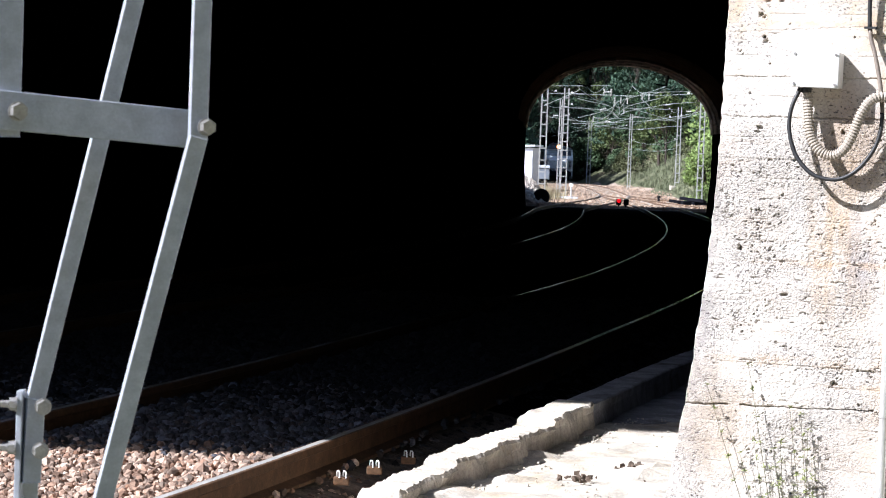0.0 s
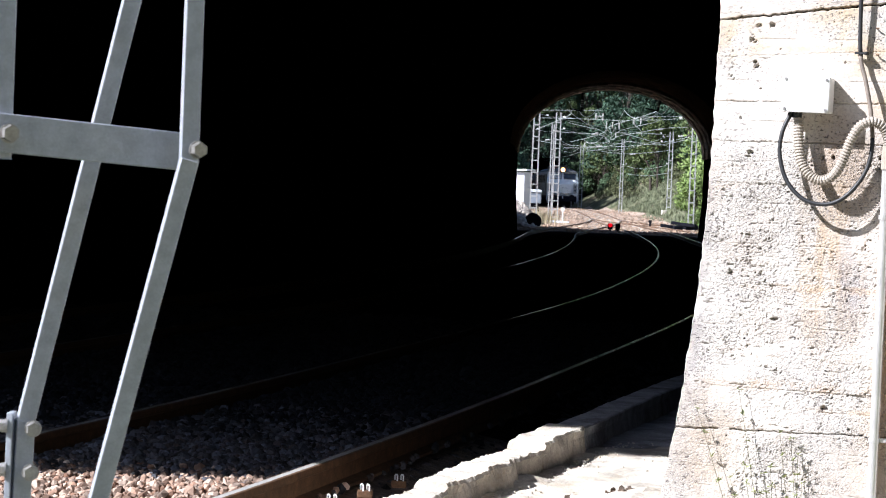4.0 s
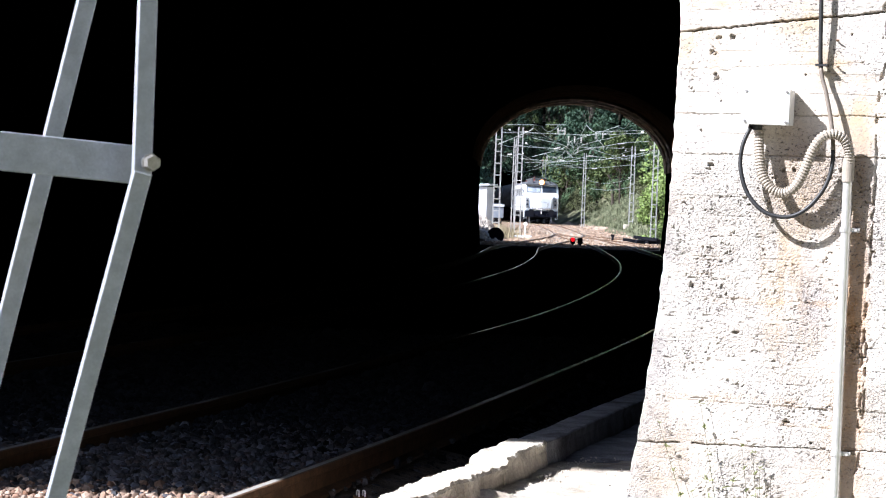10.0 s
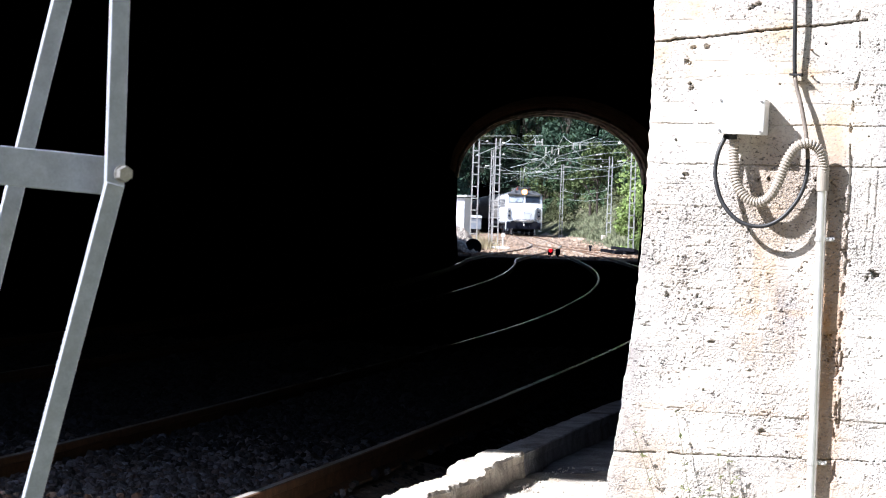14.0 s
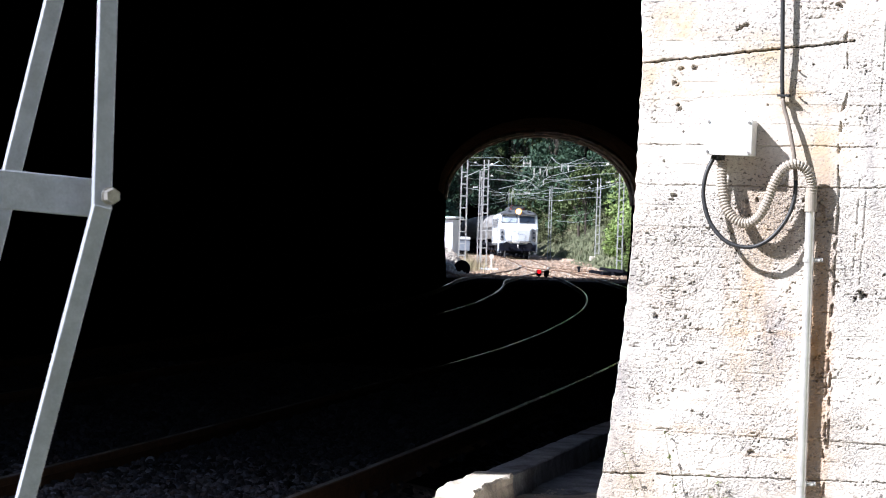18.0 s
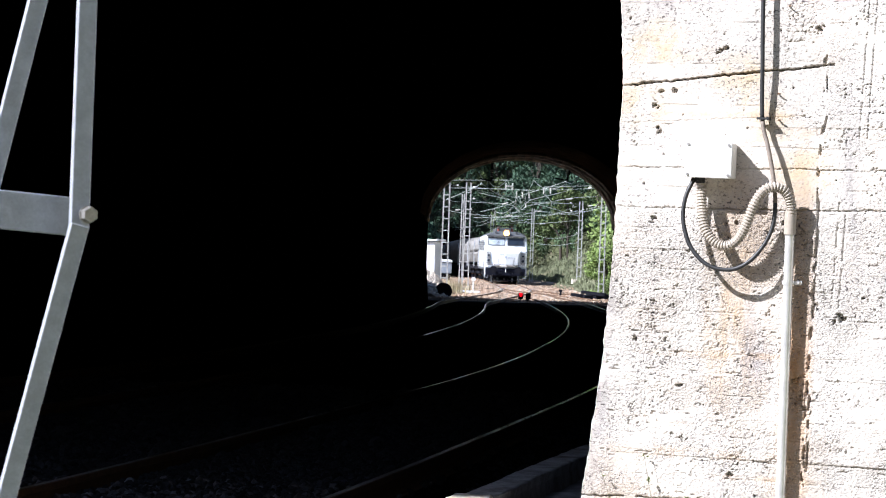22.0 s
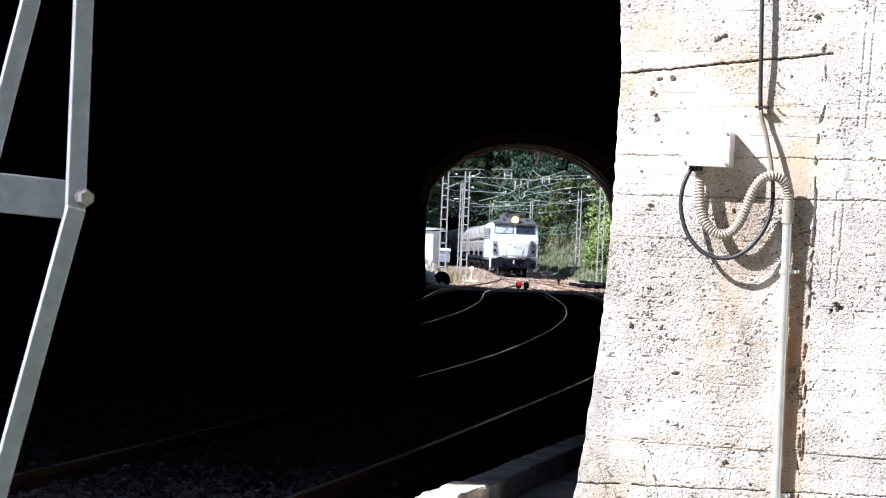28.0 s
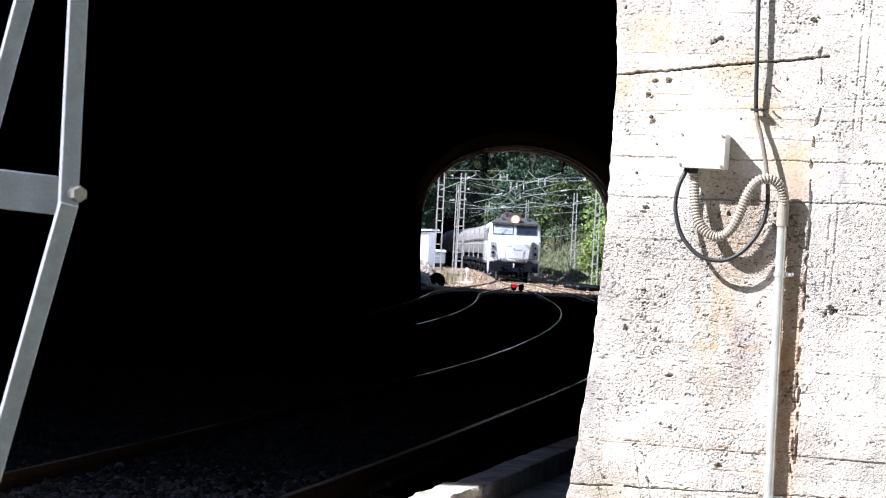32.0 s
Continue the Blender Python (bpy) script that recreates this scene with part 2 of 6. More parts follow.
STONE = mat("ballast_stone", (0.52, 0.42, 0.345), 0.9, vary=0.4, scale=14, fine=90, island=0.65, bump=0.4, dark=(0.24, 0.17, 0.13), tint=(0.20, 0.11, 0.07))
BED = mat("ballast_bed", (0.20, 0.155, 0.125), 0.95, vary=0.5, scale=6, fine=22, bump=1.0, dist=0.04)
YARD = mat("yard_gravel", (0.36, 0.285, 0.225), 0.95, vary=0.6, scale=0.9, fine=5, bump=1.0, dist=0.12, stain=(0.30, 0.18, 0.11))
YARDSTONE = mat("yard_stone", (0.50, 0.415, 0.34), 0.95, vary=0.4, scale=2, fine=20, island=0.5, bump=0, dark=(0.24, 0.17, 0.12), tint=(0.34, 0.235, 0.165))
RUBBLE = mat("pale_broken_stone", (0.50, 0.45, 0.40), 0.95, vary=0.3, scale=2, fine=20, island=0.35, bump=0)
RUST = mat("rusty_rail_side", (0.124, 0.065, 0.031), 0.8, vary=0.4, scale=10, fine=80, bump=0.3)
RAILTOP = mat("worn_rail_head", (0.84, 0.83, 0.81), 0.15, metal=0.3, vary=0.12, scale=6, fine=40, bump=0.05)
GALV = mat("galvanised_steel", (0.44, 0.475, 0.535), 0.46, metal=0.35, vary=0.16, scale=30, fine=260, bump=0.25, dist=0.0008, stain=(0.37, 0.39, 0.425))
BOLT = mat("zinc_bolt", (0.40, 0.39, 0.375), 0.35, metal=0.55, vary=0.25, scale=60, fine=300, bump=0.1, dist=0.0005)
FARGALV = mat("far_galvanised_steel", (0.46, 0.47, 0.475), 0.6, metal=0.1, vary=0.15, scale=3, fine=20, bump=0)
WIRE = mat("catenary_wire", (0.46, 0.51, 0.50), 0.5, metal=0.3, vary=0.2, scale=3, fine=20, bump=0)
INSUL = mat("glazed_insulator", (0.74, 0.74, 0.74), 0.25, vary=0.2, scale=10, fine=40, bump=0)
SLEEPER = mat("concrete_sleeper", (0.34, 0.31, 0.27), 0.9, vary=0.3, scale=4, fine=40, obrand=0.2)
WHITEBOX = mat("white_plastic", (0.80, 0.80, 0.78), 0.45, vary=0.06, scale=12, fine=90, bump=0.05)
# Tan rubber that stands for sun glinting on the black cable.
TANRUBBER = mat("sun_glint_rubber", (0.20, 0.165, 0.135), 0.6, vary=0.3, scale=30, fine=200, bump=0.1)
BLACK = mat("black_rubber", (0.022, 0.023, 0.025), 0.5, vary=0.3, scale=30, fine=200, bump=0.1)
CONDUIT = mat("beige_conduit", (0.37, 0.325, 0.27), 0.5, vary=0.12, scale=30, fine=150, bump=0.05)
PIPE = mat("zinc_pipe", (0.84, 0.84, 0.82), 0.22, metal=0.6, vary=0.15, scale=14, fine=120, bump=0.06, dist=0.001)
GRASS = mat("hill_grass", (0.125, 0.13, 0.08), 0.95, vary=0.5, scale=0.25, fine=2.0, bump=1.0, dist=0.25, stain=(0.17, 0.115, 0.075), spec=0.1)
BARK = mat("bark", (0.065, 0.052, 0.042), 0.95, vary=0.4, scale=6, fine=40)
# Distant haze's blue is mixed into the next three leaf colours.
LEAF_D = mat("yellowish_leaves", (0.122, 0.160, 0.070), 0.8, vary=0.35, scale=0.6, fine=3, bump=0, island=0.32, spec=0.1)
LEAF_A = mat("oak_leaves", (0.079, 0.125, 0.068), 0.8, vary=0.35, scale=0.6, fine=3, bump=0, island=0.32, spec=0.1)
LEAF_B = mat("dark_leaves", (0.056, 0.097, 0.066), 0.8, vary=0.35, scale=0.6, fine=3, bump=0, island=0.32, spec=0.1)
SCRUB = mat("brown_scrub_leaves", (0.135, 0.15, 0.078), 0.8, vary=0.4, scale=0.8, fine=4, bump=0, island=0.45, spec=0.2)
LEAF_C = mat("sunny_leaves", (0.20, 0.28, 0.085), 0.6, vary=0.3, scale=1.5, fine=6, bump=0, island=0.4, spec=0.3)
# White with some blue put in for distant haze.
WHITE = mat("white_loco_paint", (0.76, 0.82, 0.89), 0.35, vary=0.08, scale=1.2, fine=9, bump=0.02)
DIRTWHITE = mat("grimy_white_paint", (0.34, 0.35, 0.36), 0.5, vary=0.25, scale=0.9, fine=6, bump=0.03, stain=(0.22, 0.20, 0.19))
GREYROOF = mat("grey_roof_paint", (0.085, 0.092, 0.10), 0.6, vary=0.3, scale=1.5, fine=9)
DARK = mat("dark_underframe", (0.012, 0.013, 0.018), 0.85, vary=0.3, scale=2, fine=12, spec=0.06)
BLUEWHITE = mat("pale_blue_paint", (0.68, 0.73, 0.82), 0.5, vary=0.08, scale=1, fine=8, bump=0.02)
TAN = mat("tan_panel", (0.42, 0.35, 0.27), 0.8, vary=0.3, scale=1, fine=8)
GREYBLUE = mat("grey_blue_wagon_paint", (0.24, 0.28, 0.34), 0.7, vary=0.3, scale=1, fine=8)
BLUE = mat("faded_blue_paint", (0.30, 0.38, 0.52), 0.6, vary=0.2, scale=2, fine=8)
SCREEN = glass("cab_glass", (0.018, 0.026, 0.04), 0.12)
LAMP = glow("headlight", (1.0, 0.74, 0.45), 2.2)
NAVY = mat("navy_beam_paint", (0.008, 0.010, 0.020), 0.8, vary=0.25, scale=2, fine=9, bump=0.02, spec=0.1)
RED = glow("red_signal_light", (1.0, 0.008, 0.016), 0.36)
# Ring that glows in place of the headlight's orange glare.
HALO = glow("lamp_halo_glow", (1.0, 0.42, 0.10), 0.45)
WHITEPAINT = mat("white_enamel", (0.8, 0.8, 0.8), 0.4, vary=0.08, scale=4, fine=20, bump=0)
BANKGRASS = mat("bank_grass_blades", (0.165, 0.185, 0.112), 0.8, vary=0.35, scale=0.4, fine=3, bump=0, island=0.45, spec=0.2)
STRAW = mat("straw", (0.36, 0.31, 0.19), 0.8, vary=0.3, scale=1, fine=5, bump=0, island=0.35)
# Darker ballast inside the tunnel: shade and blue sky light in the colour.
STONE2 = mat("shade_ballast_stone", (0.105, 0.112, 0.138), 0.6, vary=0.4, scale=14, fine=70, island=0.9, bump=0.4, tint=(0.045, 0.031, 0.026))
STONE3 = mat("deep_shade_ballast_stone", (0.020, 0.021, 0.026), 0.7, vary=0.4, scale=14, fine=70, island=0.9, bump=0.4, spec=0.2)
SOIL = mat("dry_soil", (0.13, 0.095, 0.07), 0.95, vary=0.4, scale=30, fine=120, bump=0.5, dist=0.004)
STEM = mat("weed_stem", (0.12, 0.12, 0.07), 0.7, vary=0.3, scale=20, fine=80, bump=0)
WEED = mat("weed_green", (0.36, 0.40, 0.18), 0.7, vary=0.3, scale=20, fine=80, bump=0)
REDPAINT = mat("red_oxide_paint", (0.20, 0.055, 0.045), 0.5, vary=0.2, scale=4, fine=20, bump=0)


# ---- mesh helpers ----
def link_mesh(name, verts, faces, materials, parent=None, label="", smooth=False, idx=None):
    me = bpy.data.meshes.new(name)
    me.from_pydata(verts, [], faces)
    for m in (materials if isinstance(materials, (list, tuple)) else [materials]):
        me.materials.append(m)
    if idx is not None:
        me.polygons.foreach_set("material_index", idx)
    if smooth:
        me.polygons.foreach_set("use_smooth", [True] * len(me.polygons))
    me.update()
    ob = new(name, me)
    if parent is not None:
        ob.parent = parent
    if label:
        ob["label"] = label
    return ob


def part(name, bm, material, parent=None, label="", smooth=False):
    me = bpy.data.meshes.new(name)
    bmesh.ops.recalc_face_normals(bm, faces=bm.faces)
    bm.to_mesh(me)
    bm.free()
    me.materials.append(material)
    if smooth:
        me.polygons.foreach_set("use_smooth", [True] * len(me.polygons))
    ob = new(name, me)
    if parent is not None:
        ob.parent = parent
    if label:
        ob["label"] = label
    return ob


def empty(name, m=None):
    ob = new(name)
    ob.empty_display_size = 0.1
    if m is not None:
        ob.matrix_basis = m
    return ob


def add_box(bm, size, at=(0, 0, 0), rot=None, bevel=0.0):
    m = Matrix.Translation(at) @ (rot.to_4x4() if rot else Matrix.Identity(4)) @ Matrix.Diagonal((*size, 1))
    vs = bmesh.ops.create_cube(bm, size=1.0, matrix=m)["verts"]
    if bevel:
        es = list({e for v in vs for e in v.link_edges})
        bmesh.ops.bevel(bm, geom=es, offset=bevel, segments=2, affect="EDGES", profile=0.6)
    return bm


def box(size, at=(0, 0, 0), rot=None, bevel=0.0):
    return add_box(bmesh.new(), size, at, rot, bevel)


def add_cyl(bm, p, q, r0, r1=None, seg=12):
    p, q = Vector(p), Vector(q)
    d = q - p
    m = Matrix.Translation((p + q) / 2) @ d.to_track_quat("Z", "Y").to_matrix().to_4x4()
    bmesh.ops.create_cone(bm, cap_ends=True, segments=seg, radius1=r0, radius2=r0 if r1 is None else r1, depth=d.length, matrix=m)
    return bm


def cyl(p, q, r0, r1=None, seg=12):
    return add_cyl(bmesh.new(), p, q, r0, r1, seg)


def smooth_line(pts, n=8):
    """Catmull-Rom through points."""
    P = [Vector(p) for p in pts]
    P = [P[0] * 2 - P[1]] + P + [P[-1] * 2 - P[-2]]
    out = []
    for i in range(1, len(P) - 2):
        a, b, c, d = P[i - 1:i + 3]
        for k in range(n):
            t = k / n
            out.append(0.5 * ((2 * b) + (c - a) * t + (2 * a - 5 * b + 4 * c - d) * t * t + (3 * b - a - 3 * c + d) * t ** 3))
    out.append(P[-2])
    return out


def add_tube(bm, pts, radius, seg=8):
    """A round tube along a line; radius a number or a function of the point's index."""
    pts = [Vector(p) for p in pts]
    rings = []
    up = Vector((0, 0, 1))
    for i, p in enumerate(pts):
        t = (pts[min(i + 1, len(pts) - 1)] - pts[max(i - 1, 0)]).normalized()
        s = t.cross(up)
        if s.length < 0.05:
            s = t.cross(Vector((0.35, 0.94, 0)))
        s.normalize()
        u = s.cross(t)
        r = radius(i) if callable(radius) else radius
        rings.append([bm.verts.new(p + (s * math.cos(2 * math.pi * k / seg) + u * math.sin(2 * math.pi * k / seg)) * r) for k in range(seg)])
    for a, b in zip(rings, rings[1:]):
        for k in range(seg):
            bm.faces.new((a[k], a[(k + 1) % seg], b[(k + 1) % seg], b[k]))
    bm.faces.new(rings[0])
    bm.faces.new(rings[-1])
    return bm


def tube(pts, radius, seg=8):
    return add_tube(bmesh.new(), pts, radius, seg)


def add_angle(bm, p, q, a=0.06, t=0.006, face=(0, -1, 0), b=None):
    """An L-section bar from p to q: one leg lies across the view (normal near face), the other runs back from its left edge."""
    p, q = Vector(p), Vector(q)
    d = (q - p).normalized()
    f = Vector(face)
    f = (f - d * f.dot(d)).normalized()
    s = d.cross(f).normalized()
    b = b or a
    prof = [(-a / 2, 0), (a / 2, 0), (a / 2, -t), (-a / 2 + t, -t), (-a / 2 + t, -b), (-a / 2, -b)]
    rings = []
    for o in (p, q):
        rings.append([bm.verts.new(o + s * x + f * y) for x, y in prof])
    n = len(prof)
    for k in range(n):
        bm.faces.new((rings[0][k], rings[0][(k + 1) % n], rings[1][(k + 1) % n], rings[1][k]))
    bm.faces.new(rings[0])
    bm.faces.new(rings[1])
    return bm


def noise_fbm(x, y, z, octaves=4):
    return noise.fractal(Vector((x, y, z)), 0.9, 2.1, octaves)


# ---- the line of the railway ----
CTR = [(-13.2, -25), (-8.5, -10), (-5.09, 0), (-2.08, 10), (0.30, 20), (2.31, 30), (3.81, 40), (4.95, 50), (5.80, 60), (6.43, 70),
       (6.93, 80), (7.35, 90), (7.65, 100), (7.8, 115), (8.0, 133), (8.5, 150), (8.88, 172), (9.12, 190), (9.2, 203), (8.9, 217), (8.15, 234),
       (7.95, 252), (8.1, 270), (8.8, 300), (10.5, 350), (12.0, 400)]
DROP = [(-25, 0.0), (0, 0.0), (20, -0.025), (40, -0.10), (60, -0.22), (80, -0.38), (98, -0.52), (115, -0.62), (133, -0.70), (180, -0.76), (207, -0.90), (250, -1.15), (400, -1.6)]
_line = [Vector((p.x, p.y, 0)) for p in smooth_line([(x, y, 0) for x, y in CTR], 12)]
_zx, _zy = zip(*DROP)
for p in _line:
    p.z = float(np.interp(p.y, _zx, _zy))
_ly = np.array([p.y for p in _line])
_lx = np.array([p.x for p in _line])


def track_at(y, off=0.0):
    """Place and heading (radians, to the right of straight ahead) on the line that runs off metres beside the right-hand track."""
    x = float(np.interp(y, _ly, _lx))
    h = math.atan2(float(np.interp(y + 1.5, _ly, _lx)) - float(np.interp(y - 1.5, _ly, _lx)), 3.0)
    return Vector((x + off * math.cos(h), y - off * math.sin(h), float(np.interp(y, _zx, _zy)))), h


def track_line(off, y0, y1, step):
    n = max(2, int((y1 - y0) / step) + 1)
    return [track_at(y0 + (y1 - y0) * i / (n - 1), off) for i in range(n)]


SPACING = -4.18

# ---- ground, hillside ----
def bank(x, y):
    """Height of the ground: flat yard along the tracks, banks on both sides, woods rising behind."""
    base = float(np.interp(y, _zx, _zy)) - 0.17
    d = x - float(np.interp(y, _ly, _lx))
    h = 0.0
    if y > 118:
        k = min(1.0, (y - 118) / 25.0)
        h += max(0.0, d - 3.4 - 1.2 * (1 - k)) * 0.62 * k
        h += max(0.0, -d - 46) * 0.4 * k
    # unseen slopes beside and behind the viewer, added to block sky light
    if y < 95:
        far = max(0.0, abs(d + 2) - (26 if y > 5 else 15))
        h += far * 0.55
    if y < -18:
        h += (-18 - y) * 0.5
    h = min(h, 38 + 6 * noise_fbm(x * 0.01, y * 0.01, 0, 2))
    if h > 0.5:
        h += 0.5 * noise_fbm(x * 0.12, y * 0.12, 3.1, 3)
    if y < 45:                                            # ditch between the ballast and the kerb
        h -= 0.26 * math.exp(-((d - 1.75) / 0.62) ** 2)
    return base + h


def build_ground():
    xs = np.concatenate([np.linspace(-700, -60, 14), np.linspace(-50, -14, 10), np.linspace(-12, 32, 56), np.linspace(36, 80, 10), np.linspace(100, 700, 12)])
    ys = np.concatenate([np.linspace(-600, -40, 12), np.linspace(-30, 110, 57), np.linspace(112, 300, 80), np.linspace(305, 420, 16), np.linspace(450, 1500, 14)])
    verts = [(float(x), float(y), bank(float(x), float(y))) for y in ys for x in xs]
    nx = len(xs)
    faces, idx = [], []
    for j in range(len(ys) - 1):
        for i in range(nx - 1):
            faces.append((j * nx + i, j * nx + i + 1, (j + 1) * nx + i + 1, (j + 1) * nx + i))
            x, y = (xs[i] + xs[i + 1]) / 2, (ys[j] + ys[j + 1]) / 2
            d = x - float(np.interp(y, _ly, _lx))
            # ground cells inside the tunnel get the painted shade
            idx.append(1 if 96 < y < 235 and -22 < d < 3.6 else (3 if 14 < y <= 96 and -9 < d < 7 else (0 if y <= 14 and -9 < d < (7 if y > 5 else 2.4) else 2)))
    ob = link_mesh("ground", verts, faces, [BED, YARD, GRASS, SHADEBLACK], idx=idx, smooth=True)
    tagged(ob, "gravelly ground with ballast and grassy banks", "ground", kind="structure")


build_ground()


def build_bed(name, y0, y1, left, right, step, material, label, lift):
    """A bed of ballast or gravel along the line, whose edges fade into the ground."""
    ys = np.arange(y0, y1, step)
    offs = np.concatenate([np.linspace(left, left + 1.5, 6), np.linspace(left + 1.9, right - 1.7, 26), np.linspace(right - 1.5, right, 6)])
    verts = []
    for y in ys:
        x0 = float(np.interp(y, _ly, _lx))
        for o in offs:
            e = min((o - left) / 1.5, (right - o) / 1.5, 1.0)
            x = x0 + o
            z = bank(x, float(y)) + lift * (2 * e - 1) + 0.05 * (1 - e) * noise_fbm(x * 1.5, y * 1.5, 6, 3) + 0.012 * noise_fbm(x * 4, y * 4, 2, 3)
            verts.append((x, float(y), z))
    n = len(offs)
    faces = [(j * n + i, j * n + i + 1, (j + 1) * n + i + 1, (j + 1) * n + i) for j in range(len(ys) - 1) for i in range(n - 1)]
    tagged(link_mesh(name, verts, faces, material, smooth=True), label, "ground", kind="structure")


build_bed("ground_ballast_bed", -40, 15.1, -8.0, 2.6, 0.5, BED, "brown ballast bed under two tracks", 0.03)
build_bed("ground_tunnel_bed", 14.9, 96.6, -8.0, 2.6, 0.7, SHADEBLACK, "ballast bed inside a tunnel, coloured black for its shade", 0.036)
build_bed("ground_station_yard", 95.4, 262, -11.0, 3.9, 0.6, YARD, "orange-brown gravel of a station throat", 0.085)

# ---- tunnel ----
TUNNEL_END = 93.5
WALL_ANG = radians(20)
WR = Vector((math.cos(WALL_ANG), -math.sin(WALL_ANG), 0))      # along the portal wall, to the right
WN = Vector((-math.sin(WALL_ANG), -math.cos(WALL_ANG), 0))     # out of the portal wall
W0 = Vector((1.0, 6.42, 0))


def on_wall(u, z, off=0.0):
    return W0 + WR * u + WN * off + Vector((0, 0, z))


JAMB = [(-0.6, -0.60), (0.0, -0.525), (0.5, -0.465), (0.762, -0.421), (0.915, -0.400), (1.064, -0.382), (1.228, -0.365), (1.393, -0.354), (1.557, -0.347), (1.8, -0.342), (2.0, -0.336), (2.2, -0.350), (2.8, -0.40), (3.4, -0.55)]


def jamb(z):
    return float(np.interp(z, [p[0] for p in JAMB], [p[1] for p in JAMB]))


def section(half_l, half_r, base, spring, crown, n=14):
    """Tunnel profile, offsets from the middle of the two tracks and heights over the rails, from the right foot over the crown."""
    pts = [(half_r - 0.15, base), (half_r, spring * 0.45), (half_r, spring)]
    mid, rad = (half_r - half_l) / 2, (half_r + half_l) / 2
    for i in range(1, n):
        a = math.pi * i / n
        pts.append((mid + rad * math.cos(a), spring + (crown - spring) * math.sin(a)))
    pts += [(-half_l, spring), (-half_l, spring * 0.45), (-half_l + 0.15, base)]
    return pts


def build_tunnel():
    ys = [8.6, 10, 12, 13, 16, 18, 20, 26, 32, 38, 44, 50, 56, 62, 68, 74, 80, 86, 90, TUNNEL_END]
    inner, outer = [], []
    for y in ys:
        p, h = track_at(y, SPACING / 2)
        k = max(0.0, 1 - (y - 8.6) / 26)
        wr = 4.2 + 1.35 * k
        g = max(0.0, min(1.0, (18 - y) / 5))               # unseen mouth made taller to let the sun reach the walkway
        s = max(0.0, min(1.0, (y - 68) / 12))              # drawn in at the far end to fit the opening's outline in view
        for off, z in section(3.85 - 0.19 * s, wr - 0.18 * s, -0.5, 3.2 + 1.9 * g, 5.98 + 0.5 * g - 0.09 * s):
            inner.append(p + Vector((off * math.cos(h), -off * math.sin(h), z)))
        for off, z in section(4.55, wr + 0.7, -0.6, 3.4 + 1.9 * g, 6.9 + 0.5 * g):
            outer.append(p + Vector((off * math.cos(h), -off * math.sin(h), z)))
    n = len(section(1, 1, 0, 1, 2))
    m = len(inner)
    faces, idx = [], []
    for j in range(len(ys) - 1):
        for i in range(n - 1):
            a = j * n + i
            faces.append((a, a + 1, a + n + 1, a + n))
            faces.append((m + a, m + a + n, m + a + n + 1, m + a + 1))
            # brightened brick only on the soffit that daylight reaches at the far end
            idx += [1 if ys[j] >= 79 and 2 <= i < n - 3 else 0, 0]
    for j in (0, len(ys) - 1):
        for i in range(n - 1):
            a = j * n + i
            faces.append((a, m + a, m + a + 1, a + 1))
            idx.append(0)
    ob = link_mesh("tunnel_lining", inner + outer, faces, [TUNNELDARK, DAYLITBRICK], smooth=False, idx=idx)
    tagged(ob, "curved tunnel lining, near black for the dark inside", "tunnel", kind="structure")


build_tunnel()


def grad_noise(x, y, seed):
    """Gradient noise over arrays, about -0.7 to 0.7."""
    rs = np.random.RandomState(seed)
    perm, ang = rs.permutation(512), rs.uniform(0, 2 * math.pi, 512)
    x, y = np.broadcast_arrays(x, y)
    xi, yi = np.floor(x).astype(int), np.floor(y).astype(int)
    xf, yf = x - xi, y - yi
    u, v = xf * xf * xf * (xf * (xf * 6 - 15) + 10), yf * yf * yf * (yf * (yf * 6 - 15) + 10)

    def corner(a, b):
        h = ang[perm[(perm[(xi + a) % 512] + yi + b) % 512]]
        return np.cos(h) * (xf - a) + np.sin(h) * (yf - b)

    n0 = corner(0, 0) * (1 - u) + corner(1, 0) * u
    n1 = corner(0, 1) * (1 - u) + corner(1, 1) * u
    return n0 * (1 - v) + n1 * v


def ramp01(x, lo, hi):
    return np.clip((x - lo) / (hi - lo), 0.0, 1.0)


